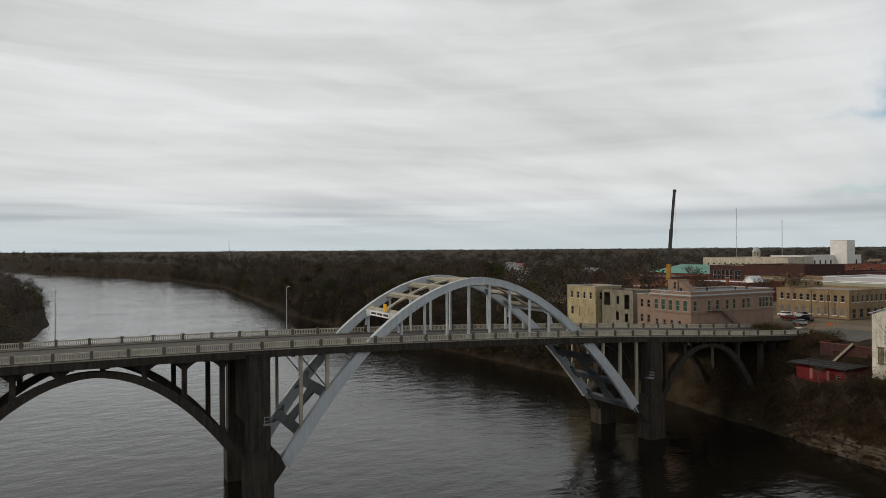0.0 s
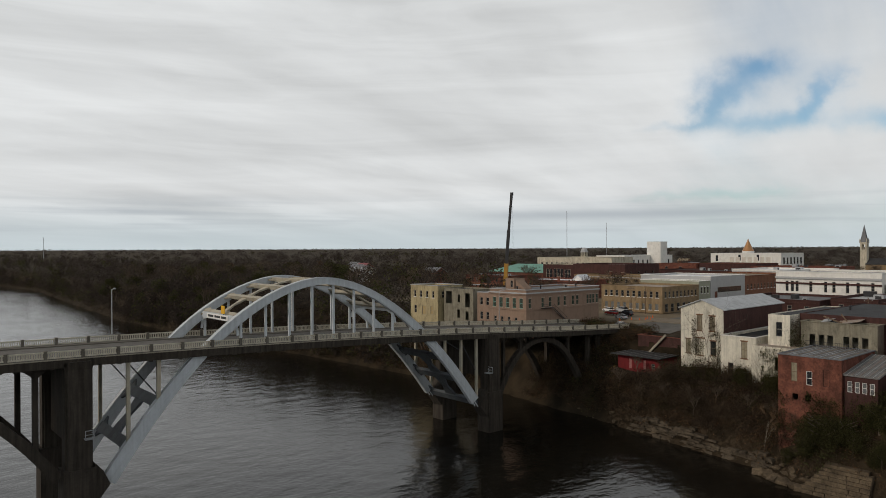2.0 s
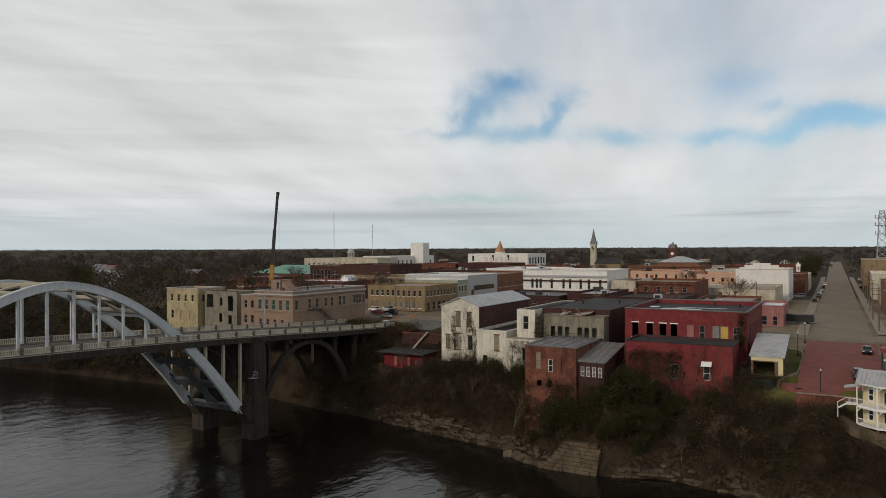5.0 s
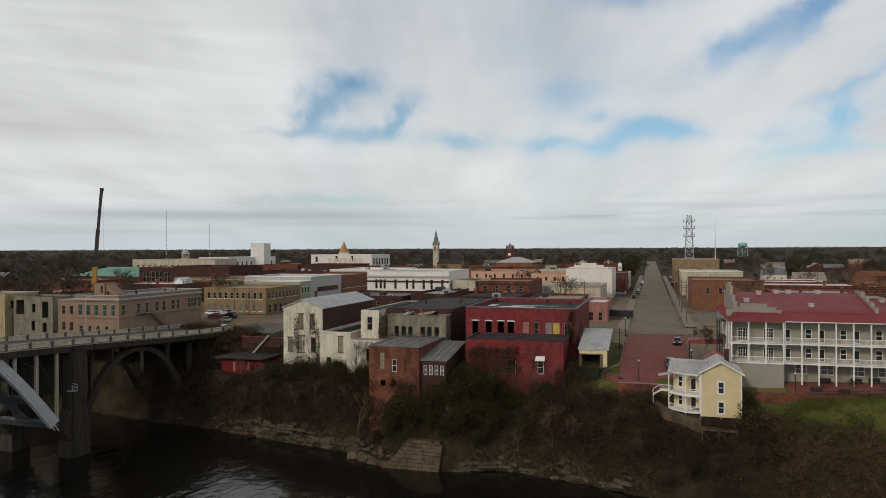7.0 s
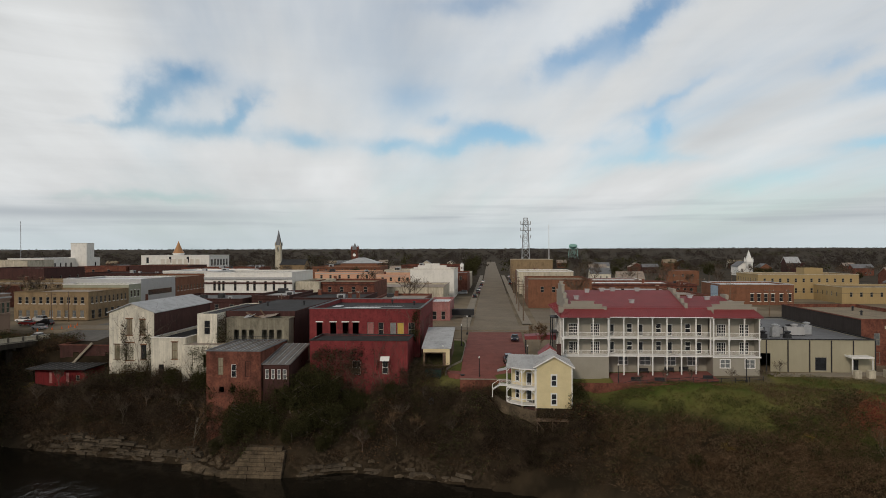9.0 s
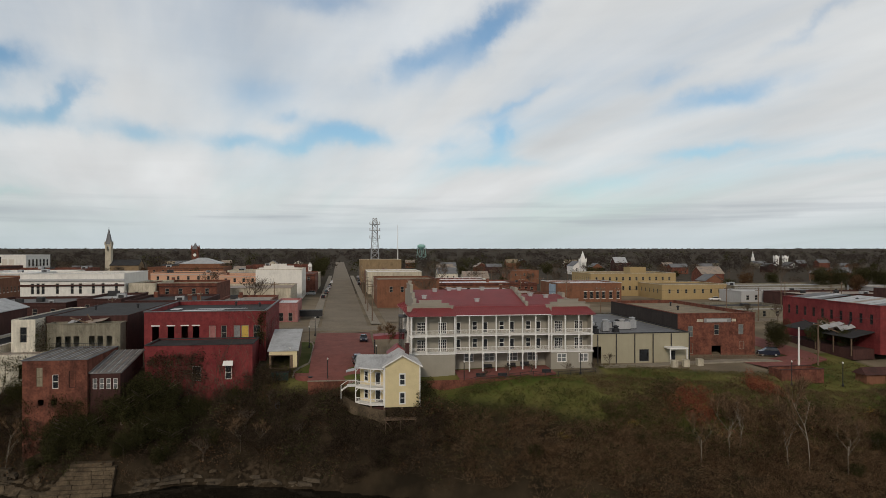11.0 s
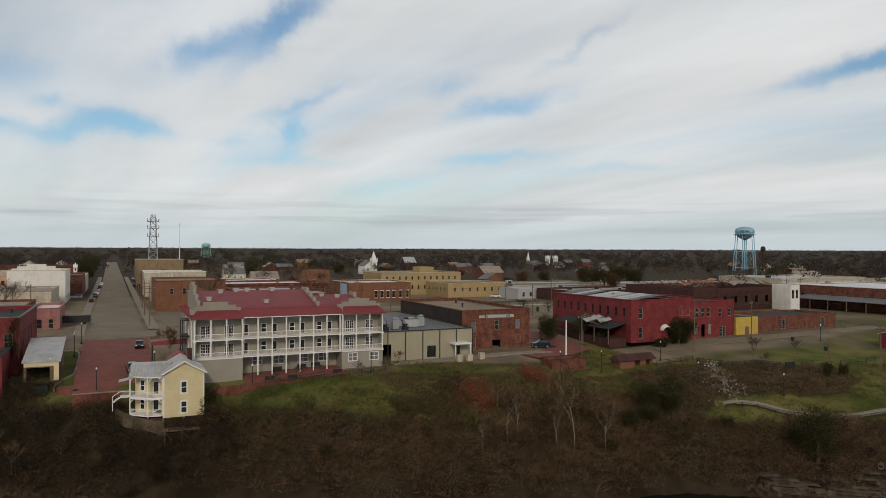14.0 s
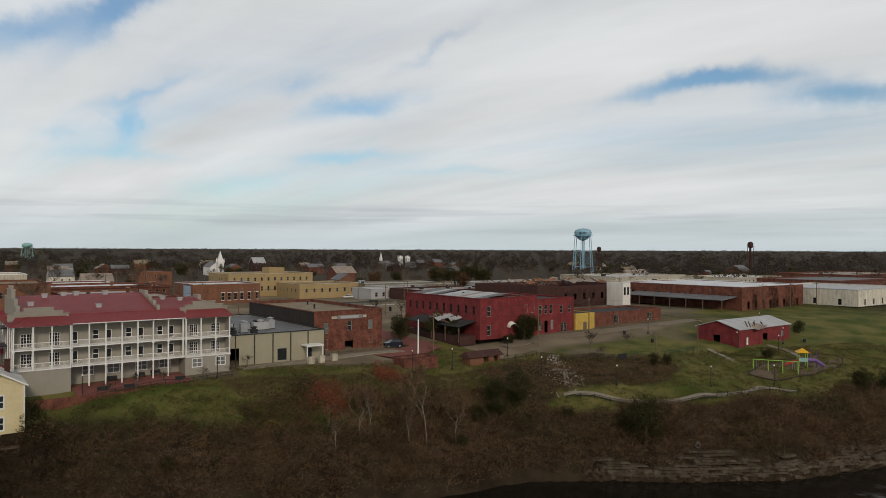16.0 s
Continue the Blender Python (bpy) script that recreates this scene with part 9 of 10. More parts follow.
# stepped top of the cream store and its street side pilasters
stp = thing("stepped_gable_top", "stepped cream gable top of the store", "gable", at=(-27.5, 300.3, 32.5))
for hw, z0, z1 in ((8.0, 0, 0.9), (6.2, 0.9, 1.7), (3.2, 1.7, 2.5)):
    part("step_course", Shape().box(-hw, hw, -0.25, 0.25, z0, z1), WHITE, stp)
ph = building("ochre_roof_house", "small ochre roof house on the long block", 129.5, 137, 305, 313, 30.0, 32.8, YELLOW_LIGHT, ROOF_TAN, {})
# lawn island kerb and green bed on the plaza
kb = Shape()
ringp = [(-10.1, 139.2), (-10.0, 141.2), (-9.2, 142.8), (-8.2, 143.8), (-7.3, 145.2), (-7.1, 149), (-7.1, 162), (-7.5, 166.5), (-8.6, 168.6), (-10.4, 168.9)]
for p, q in zip(ringp, ringp[1:]):
    kb.beam((*p, ground_z(*p) + 0.12), (*q, ground_z(*q) + 0.12), 0.25, 0.35)
solid("plaza_kerb", kb, SIDEWALK, "pale curved kerb round the plaza lawn", "kerb", kind="structure")
wall_ = thing("plaza_wall", "low pale wall at the end of the brick plaza", "wall", at=(-0.4, 133.7, ground_z(-0.4, 134.2)))
part("wall_body", Shape().box(-6.5, 3.0, -0.25, 0.25, -2.2, 0.4), BRICK, wall_)
part("wall_cap", Shape().box(-6.6, 3.1, -0.32, 0.32, 0.4, 0.52), SIDEWALK, wall_)
strip("pavement_left_walk", [(-8.6, 190), (-9.6, 330), (-11.4, 560)], 2.6, SIDEWALK, "pale concrete pavement beside the street", 0.2, 0.3, category="pavement")
strip("pavement_right_walk", [(8.6, 196), (7.2, 330), (5.4, 560)], 2.6, SIDEWALK, "pale concrete pavement along the far kerb", 0.2, 0.3, category="pavement")
strip("pavement_corner_lot", [(16, 200), (16, 246)], 9.0, STREET, "bare sandy corner lot beside the street", 0.12, 0.2, category="pavement")
strip("pavement_store_drive", [(51, 134.6), (64, 135.8), (92, 138.6)], 3.0, SIDEWALK, "pale concrete drive in front of the stores", 0.1, 0.2, category="pavement")


# -- drain pipes out of the bluff --
for x, y, z, r_, ln, mt_, lb in ((-12.4, 132.6, 12.0, 0.5, 3.0, DARK_METAL, "black drain pipe jutting from the bluff"), (115.1, 76.2, 7.6, 0.62, 4.0, DARK_METAL, "large dark drain pipe in the river bank"), (114.6, 74.2, 5.6, 0.45, 2.0, GALV, "broken piece of grey drain pipe on the bank")):
    dp = thing("drain_pipe", lb, "drain pipe", "drain pipes", at=(x, y, z), rz=math.degrees(math.atan2(-x, y)))
    ring = [(math.cos(k * math.pi / 8), math.sin(k * math.pi / 8)) for k in range(16)]
    vs_ = [(a * q, yy, b * q) for yy, q in ((-0.9, r_), (ln, r_), (ln, r_ * 0.86), (-0.9, r_ * 0.86)) for a, b in ring]
    part("pipe_wall", Shape().add(vs_, [(k * 16 + i, k * 16 + (i + 1) % 16, ((k + 1) % 4) * 16 + (i + 1) % 16, ((k + 1) % 4) * 16 + i) for k in range(4) for i in range(16)]), mt_, dp)


# -- collapsed roof frames of the ruined hall and the red shed --
def broken_roof(label, x0, x1, y0, y1, z, seed, n, sheet):
    g = random.Random(seed)
    t = thing("collapsed_roof", label, "ruined roof", at=((x0 + x1) / 2, (y0 + y1) / 2, z))
    hw, hd = (x1 - x0) / 2, (y1 - y0) / 2
    for k in range(n):
        x, y = g.uniform(-hw, hw), g.uniform(-hd, hd)
        a, ln = g.uniform(0, math.pi), g.uniform(1.5, 5.5)
        part("rafter", Shape().beam((x, y, -0.4), (x + ln * math.cos(a), y + ln * math.sin(a) * 0.6, g.uniform(0.1, 2.2)), 0.16, 0.24), WOOD if k % 3 else DARK_METAL, t)
    for k in range(n // 3):
        x, y, w_, d_ = g.uniform(-hw, hw), g.uniform(-hd, hd), g.uniform(0.8, 2.6), g.uniform(0.6, 1.8)
        z0, z1, z2 = g.uniform(-0.3, 0.3), g.uniform(0.3, 1.4), g.uniform(0.0, 0.9)
        part("bent_sheet", Shape().add([(x - w_, y - d_, z0), (x + w_, y - d_, z1), (x + w_, y + d_, z1 + 0.4), (x - w_, y + d_, z2), (x - w_, y - d_, z0 + 0.05), (x + w_, y - d_, z1 + 0.05), (x + w_, y + d_, z1 + 0.45), (x - w_, y + d_, z2 + 0.05)], ((3, 2, 1, 0), (4, 5, 6, 7), (0, 1, 5, 4), (1, 2, 6, 5), (2, 3, 7, 6), (3, 0, 4, 7))), sheet if k % 2 else ROOF_RUSTY, t)


broken_roof("broken charred rafters and rusty sheets over the ruined hall", 182, 224, 183, 211, 28.6, 4, 46, mat("rust_orange_sheet", (0.26, 0.11, 0.05), 0.8, 0.4, 0.8, 4, 0.1))
broken_roof("splintered boards where the shed roof has fallen in", 178, 187, 99.6, 100.4, 20.3, 8, 12, ROOF_RUSTY)
broken_roof("scrap heap of sheets on the warehouse canopy", 108.5, 112.5, 142, 152, 22.9, 5, 12, ROOF_METAL)
broken_roof("loose rusty sheets over the grey storefront back", -58, -46, 149, 152, 26.0, 6, 8, ROOF_METAL)
vines("dry vines over the brown warehouse front", [(244, 247, 136, 20, 27.5, 60), (256, 262, 136, 19.5, 27.8, 120), (268, 276, 136, 19.5, 27, 120), (178, 226, 180, 20, 27, 260)], TWIG, 9)


def wall_stems(label, x0, x1, y, z0, hgt, n, seed):
    """Forking bare vine stems that fan out up a wall facing the river."""
    g = random.Random(seed)
    t = thing("vine_stems", label, "vine")

    def grow_stem(sh, x, z, a, ln, r, lvl):
        for _ in range(4):
            x2, z2 = x + math.sin(a) * ln / 4, z + math.cos(a) * ln / 4
            sh.tube((x, y - 0.05, z), (x2, y - 0.05, z2), r, r * 0.85, 3, caps=False)
            x, z, r, a = x2, z2, r * 0.85, a + g.uniform(-0.22, 0.22)
            if lvl < 3 and g.random() < 0.65:
                grow_stem(sh, x, z, a + g.choice((-1, 1)) * g.uniform(0.3, 0.8), ln * 0.6, r * 0.75, lvl + 1)
    for k in range(n):
        sh = Shape()
        grow_stem(sh, g.uniform(x0, x1), z0, g.uniform(-0.25, 0.25), hgt * g.uniform(0.7, 1.0), 0.06, 0)
        part("stem", sh, BARK, t)


wall_stems("bare vine stems fanning up the white plaster gable", -81.5, -76, 147.0, 13.5, 12.5, 6, 2)
wall_stems("bare vine stems on the white lean-to", -66, -60, 143.5, 12.5, 7.5, 4, 3)
wall_stems("bare brown vine stems over the red back wall", -30, -19, 138.0, 10, 11.5, 7, 4)
wall_stems("thick bare vine over the corner of the red block", -18.4, -16.6, 148.2, 21, 7.5, 3, 5)
wh_ = thing("window_hood", "small white metal hood over a window", "window hood", at=(-22.1, 137.9, 18.9))
part("hood_sheet", Shape().add([(-0.9, 0, 0.8), (0.9, 0, 0.8), (0.95, -0.8, 0), (-0.95, -0.8, 0), (-0.9, 0, 0.85), (0.9, 0, 0.85), (0.95, -0.8, 0.05), (-0.95, -0.8, 0.05)], ((0, 1, 2, 3), (7, 6, 5, 4), (0, 3, 7, 4), (1, 5, 6, 2), (2, 6, 7, 3))), TRIM, wh_)
db = thing("dumpster", "dark green steel dumpster by the shack porch", "dumpster", at=(-12.6, 139.6, ground_z(-12.6, 139.6)))
part("bin_body", Shape().box(-1.6, 1.6, -0.8, 0.8, -0.2, 1.3), mat("dumpster_green", (0.02, 0.06, 0.05), 0.6, 0.3, 1, 4, 0.05), db)
part("bin_lid", Shape().box(-1.65, 1.65, -0.85, 0.85, 1.3, 1.4), DARK_METAL, db)
vines("thick green-brown vines over the red back wall", [(-55.8, -46, 131, 3, 11, 320), (-37.2, -28, 138, 10, 21, 620), (-27.5, -22, 138, 10, 15, 120), (-19, -17.7, 138, 9, 17, 80), (-29.5, -26.5, 138, 16, 22, 60)], TWIG, 21)
vines("dark ivy hanging on the brick river house", [(-51, -45.2, 131, 4, 15, 420), (-55.8, -54.6, 131, 8, 15, 30), (-44.8, -40, 131.8, 8, 13.5, 120)], GREENLEAF, 22)

pr = thing("patched_metal_roof", "low pale metal roof with a torn corner on the red warehouse", "roof", at=(0, 0, 0))
for k in range(12):                      # sheets laid side by side, some lifted
    g_ = random.Random(k)
    y0_, y1_ = 136.5 + k * 2.6, 136.5 + (k + 1) * 2.6 - 0.04
    for xa, xb, za, zb_ in ((115.0, 124.0, 28.75, 29.75), (124.02, 131.6, 29.75, 28.8)):
        if k == 7 and xa < 120:
            continue
        dz_ = g_.uniform(0, 0.1)
        part("roof_sheet", Shape().add([(xa, y0_, za + dz_), (xb, y0_, zb_ + dz_), (xb, y1_, zb_ + dz_), (xa, y1_, za + dz_), (xa, y0_, za - 0.08), (xb, y0_, zb_ - 0.08), (xb, y1_, zb_ - 0.08), (xa, y1_, za - 0.08)], ((0, 1, 2, 3), (7, 6, 5, 4), (4, 5, 1, 0), (6, 7, 3, 2), (7, 4, 0, 3), (5, 6, 2, 1))), (ROOF_METAL, ROOF_RUSTY, ROOF_METAL, ROOF_GREY)[g_.randrange(4)], pr)

yb = thing("yellow_board_band", "faded yellow boards under the shack eave", "board band", at=(-12.1, 140.95, 20.1))
part("board", Shape().box(-2.7, 2.7, -0.08, 0.0, 0.1, 0.8), YELLOW_SIDING, yb)
part("corner_board", Shape().box(1.9, 2.7, -0.08, 0.0, -2.4, 0.1), YELLOW_SIDING, yb)

for line_ in ([(74 + 0.02 * (y - 195), y) for y in range(196, 400, 34)], [(x, 193.5) for x in range(44, 250, 34)], [(150 + 0.05 * (y - 220), y) for y in range(222, 400, 36)], [(x, 322 + 0.02 * x) for x in range(-20, 230, 42)], [(-22 - 0.02 * (y - 200), y) for y in range(232, 420, 40)]):
    spots = [(x, y) for x, y in line_ if not any(a - 0.5 < x < b + 0.5 and c - 0.5 < y < d + 0.5 for a, b, c, d in FOOT)]
    for x, y in spots:
        utility_pole(x, y, 10.5, 1, 90 if line_[0][1] == line_[-1][1] else 0)
    for (x0, y0), (x1, y1) in zip(spots, spots[1:]):
        if math.hypot(x1 - x0, y1 - y0) < 80:
            wire((x0, y0, ground_z(x0, y0) + 9.9), (x1, y1, ground_z(x1, y1) + 9.9), 0.7)


# ---- vegetation ----
rng = np.random.default_rng(7)


def tri_mesh(name, verts, faces, material):
    me = bpy.data.meshes.new(name)
    nv, nf = len(verts), len(faces)
    me.vertices.add(nv)
    me.vertices.foreach_set("co", np.asarray(verts, dtype=np.float32).ravel())
    me.loops.add(nf * 3)
    me.loops.foreach_set("vertex_index", np.asarray(faces, dtype=np.int32).ravel())
    me.polygons.add(nf)
    me.polygons.foreach_set("loop_start", np.arange(0, nf * 3, 3, dtype=np.int32))
    me.materials.append(material)
    me.update()
    me.validate()
    return me


def scatter_mesh(name, verts, faces, material, label, category):
    """One object of kind stuff from arrays of triangles."""
    return tagged(new(name, tri_mesh(name, verts, faces, material)), label, category, kind="stuff")


def twig_tris(c, size, n, length, width, lift=0.5):
    """n slim blades that rise and fan out in clumps at centres c (k, 3), sizes (k, 3)."""
    k = len(c)
    base = np.repeat(c, n, 0)
    sz = np.repeat(size, n, 0)
    a = rng.uniform(0, 2 * np.pi, k * n)
    r = np.sqrt(rng.uniform(0, 1, k * n))
    p = base + np.stack([np.cos(a) * r, np.sin(a) * r, rng.uniform(0, 0.75, k * n) * np.sqrt(1.02 - r * r)], 1) * sz
    d = np.stack([np.cos(a) * r * 0.9, np.sin(a) * r * 0.9, np.full(k * n, lift)], 1) + rng.normal(0, 0.35, (k * n, 3))
    d /= np.linalg.norm(d, axis=1, keepdims=True)
    side = np.cross(d, rng.normal(0, 1, (k * n, 3)))
    side /= np.linalg.norm(side, axis=1, keepdims=True) + 1e-9
    ln = length * rng.uniform(0.5, 1.3, (k * n, 1)) * np.repeat(size[:, 2:3], n, 0)
    wd = width * rng.uniform(0.6, 1.4, (k * n, 1))
    v = np.stack([p - side * wd, p + side * wd, p + d * ln], 1).reshape(-1, 3)
    return v, np.arange(len(v)).reshape(-1, 3)


def leaf_tris(c, size, n, leaf, inner=0.35):
    """n leaf-like triangles spread through an uneven crown at each centre."""
    k = len(c)
    q = rng.normal(0, 1, (k * n, 3))
    q /= np.linalg.norm(q, axis=1, keepdims=True)
    rad = rng.uniform(inner, 1.0, (k * n, 1)) ** 0.6
    p = np.repeat(c, n, 0) + q * rad * np.repeat(size, n, 0)
    e1 = rng.normal(0, 1, (k * n, 3))
    e1 /= np.linalg.norm(e1, axis=1, keepdims=True)
    e2 = np.cross(e1, rng.normal(0, 1, (k * n, 3)))
    e2 /= np.linalg.norm(e2, axis=1, keepdims=True) + 1e-9
    s = leaf * rng.uniform(0.6, 1.5, (k * n, 1)) * np.repeat(size.mean(1, keepdims=True), n, 0)
    v = np.stack([p - e1 * s - e2 * s * 0.5, p + e1 * s - e2 * s * 0.4, p + e2 * s], 1).reshape(-1, 3)
    return v, np.arange(len(v)).reshape(-1, 3)


def lumps(c, size, n_sub, spread=0.75, shrink=0.5):
    """Each crown broken into n_sub smaller clumps for an uneven outline."""
    k = len(c)
    q = rng.normal(0, 1, (k * n_sub, 3))
    q /= np.linalg.norm(q, axis=1, keepdims=True)
    sz = np.repeat(size, n_sub, 0)
    cc = np.repeat(c, n_sub, 0) + q * sz * spread * rng.uniform(0.2, 1, (k * n_sub, 1))
    return cc, sz * shrink * rng.uniform(0.6, 1.25, (k * n_sub, 1))


KEEP_OUT = [(-105, -90, 146.5, 150), (1.5, 13.2, 123.5, 131.0), (12, 50, 131, 165), (-8, 6.5, 133.5, 182), (-11, -6, 135, 142)] + FOOT


def free(x, y, m=0.0):
    return not any(a - m < x < b + m and c - m < y < d + m for a, b, c, d in KEEP_OUT)


def grow(n, xr, s_range, keep):
    """Random places on the bluff: xr along the bank, s_range inland of the water line."""
    out = []
    tries = 0
    while len(out) < n and tries < n * 12:
        tries += 1
        x = rng.uniform(*xr)
        s = rng.uniform(*s_range)
        slope = (lerp(x + 6, WEST_X, WEST_Y) - lerp(x - 6, WEST_X, WEST_Y)) / 12
        y = lerp(x, WEST_X, WEST_Y) + s * math.sqrt(1 + slope * slope)
        if free(x, y, 0.4) and keep(x, y, s):
            out.append((x, y, ground_z(x, y)))
    return np.array(out)


def brush_ok(x, y, s):
    w = 3 * noise.noise((x * 0.08, y * 0.08, 7.0))
    if -150 < x < -85:
        return s + w < 27
    if x > 96:
        lim = 13 if x < 160 else 16
    elif x > 60:
        lim = 25
    elif x > 12:
        lim = 10.5 + max(0, (x - 40) * 0.75)
    else:
        lim = 17
    if s + w > lim:
        return False
    rocky = (-100 < x < -15 or x > 96) and s < 2.4 and noise.noise((x * 0.06, 0, 3.0)) > -0.1
    return not (rocky and rng.uniform() < 0.65)


def brush_where(x, y, s):
    if (56 < x < 64 and 108.5 < y < 119) or (72 < x < 80 and 114 < y < 123):
        return rng.uniform() < 0.25
    if in_slope(x, y) or (60 < x < 98 and s > 19):
        return in_slope(x, y) and rng.uniform() < 0.16
    return brush_ok(x, y, s)


brush = grow(4300, (-230, 260), (0.8, 33), brush_where)
sz = rng.uniform(0.7, 1.75, (len(brush), 1)) ** 1.4 * np.array([[1.15, 1.15, 1.0]])
pick = np.array([0.5 + 0.55 * noise.noise((p[0] * 0.07, p[1] * 0.07, 2.0)) for p in brush]) + rng.normal(0, 0.16, len(brush))
east = brush[:, 0] > 18
v, f = twig_tris(brush[east], sz[east], 120, 0.6, 0.024)
scatter_mesh("tan_brush", v, f, TANTWIG, "dense leafless tan-brown brush on the slope below the hotel", "brush")
v, f = twig_tris(brush[~east], sz[~east], 90, 0.55, 0.024)
scatter_mesh("bare_brush", v, f, TWIG, "dense leafless grey-brown brush covering the bluff", "brush")
k = (pick > 0.36) & (pick < 0.66)
v, f = leaf_tris(brush[k] + np.array([0, 0, 0.5]), sz[k], 90, 0.06)
scatter_mesh("dry_scrub", v, f, DRYLEAF, "brown dry-leaved scrub on the bluff", "scrub")
k = (pick > 0.72) | ((brush[:, 0] > 13) & (brush[:, 0] < 62) & (brush[:, 2] > 11.5) & (pick > 0.3))
v, f = leaf_tris(brush[k] + np.array([0, 0, 0.6]), sz[k] * 1.1, 120, 0.06)
scatter_mesh("olive_scrub", v, f, OLIVELEAF, "olive green scrub among the bare brush", "scrub")
# tall bare shrubs crowding the bluff
tall = grow(900, (-150, 165), (2.5, 18), lambda x, y, s: brush_ok(x, y, s) and not (10 < x < 60 and s > 9) and not (55 < x < 65 and y > 107) and not (71 < x < 81 and y > 113) and noise.noise((x * 0.05, y * 0.05, 11.0)) > -0.25)
ts = rng.uniform(1.1, 2.5, (len(tall), 1)) * np.where(tall[:, :1] < -4, 1.45, 1.05) * np.array([[1.0, 1.0, 1.1]])
east = tall[:, 0] > 18
v, f = twig_tris(tall[east], ts[east], 520, 0.30, 0.020, 0.4)
scatter_mesh("tall_tan_shrubs", v, f, TANTWIG, "tall leafless tan-brown shrubs on the slope", "shrubs")
v, f = twig_tris(tall[~east], ts[~east], 560, 0.26, 0.022, 0.35)
scatter_mesh("tall_bare_shrubs", v, f, TWIG, "tall leafless grey-brown shrubs on the bluff", "shrubs")
k = rng.uniform(0, 1, len(tall)) < 0.34
v, f = leaf_tris(tall[k] + np.array([0, 0, 1.0]), ts[k] * 0.95, 190, 0.032)
scatter_mesh("dark_scrub", v, f, GREENLEAF, "dark green leaves among the bare shrubs", "scrub")
bh = grow(320, (-150, -98), (0.8, 30), lambda x, y, s: True)
bz = rng.uniform(0.9, 2.2, (len(bh), 1)) * np.array([[1.0, 1.0, 1.0]])
v, f = twig_tris(bh, bz, 260, 0.35, 0.024, 0.4)
scatter_mesh("bridge_brush", v, f, TWIG, "tangled bare brush under the bridge head", "brush")
v, f = leaf_tris(bh[::2] + np.array([0, 0, 0.5]), bz[::2], 110, 0.05)
scatter_mesh("bridge_scrub", v, f, DRYLEAF, "rusty dry leaves in the brush under the bridge", "scrub")
v, f = leaf_tris(bh[1::5] + np.array([0, 0, 0.6]), bz[1::5], 110, 0.05)
scatter_mesh("bridge_olive", v, f, OLIVELEAF, "olive leaves in the brush under the bridge", "scrub")
ub = grow(620, (-330, -122), (0.5, 15), lambda x, y, s: True)
uz = rng.uniform(1.1, 2.5, (len(ub), 1)) * np.array([[1.15, 1.15, 1.0]])
v, f = twig_tris(ub, uz, 230, 0.35, 0.028, 0.4)
scatter_mesh("upstream_brush", v, f, TWIG, "dense bare brush along the upstream bank", "brush")
v, f = leaf_tris(ub[::4] + np.array([0, 0, 0.6]), uz[::4], 120, 0.055)
scatter_mesh("upstream_scrub", v, f, GREENLEAF, "dark green bushes along the upstream bank", "scrub")
hs = np.array([(x, y, ground_z(x, y)) for x, y in zip(rng.uniform(0.0, 16.5, 46), rng.uniform(118.2, 121.4, 46))])
hs = np.concatenate([hs, np.array([(x, 127.6 - 0.92 * x + d, ground_z(x, 127.6 - 0.92 * x + d)) for x in np.arange(-1.5, 6.4, 0.55) for d in (-0.6, -1.7, -2.8)])])
hz_ = np.array([[1.3, 1.3, 0.8 if 6.6 < p[0] < 13 else 1.7] for p in hs])
v, f = twig_tris(hs, hz_, 380, 0.4, 0.028, 0.7)
scatter_mesh("house_brush", v, f, TWIG, "bare brush below the yellow house", "brush")
v, f = leaf_tris(hs[::2] + np.array([0, 0, 0.8]), hz_[::2] * 0.85, 170, 0.05)
scatter_mesh("house_scrub", v, f, OLIVELEAF, "olive scrub below the yellow house", "scrub")
# low green scrub over the hotel bank
ob_ = grow(420, (15, 60), (9.5, 18), lambda x, y, s: noise.noise((x * 0.14, y * 0.14, 3.0)) > -0.1 - 0.06 * (14 - s))
v, f = leaf_tris(ob_ + np.array([0, 0, 0.25]), np.full((len(ob_), 3), 1.0) * rng.uniform(0.4, 1.1, (len(ob_), 1)), 110, 0.07)
scatter_mesh("bank_scrub", v, f, mat("green_bank_leaves", (0.050, 0.062, 0.020), 0.9, 0.5, 0.2, 1.0, 0.0, island=0.6, tint=(0.105, 0.105, 0.036), spec=0.1), "low green scrub on the hotel bank", "scrub")
# dead grass on the scrub slope and between the bushes
dg = np.array([(x, y, ground_z(x, y)) for x, y in zip(rng.uniform(16, 141, 13000), rng.uniform(88, 128, 13000)) if (in_slope(x, y) or (x < 98 and 2 < shore_dist(x, y) < (9 if x < 45 else 27))) and free(x, y, 0.3)])
v, f = twig_tris(dg, np.full((len(dg), 3), 0.6), 22, 0.9, 0.024)
scatter_mesh("dead_grass", v, f, TANGRASS, "dead tan grass on the slope above the park path", "grass")
# patches of russet leaves on the slope
rx = np.concatenate([rng.normal(59.5, 2.0, 90), 73.5 + rng.uniform(0, 5, 70)])
ry = np.concatenate([rng.normal(113.8, 2.6, 90), rng.normal(118.5, 2.3, 70)])
rp = np.array([(x, y, ground_z(x, y)) for x, y in zip(rx, ry)])
v, f = leaf_tris(rp + np.array([0, 0, 0.8]), np.full((len(rp), 3), 1.0), 110, 0.075)
scatter_mesh("russet_scrub", v, f, REDLEAF, "russet leafed patches on the slope", "scrub")
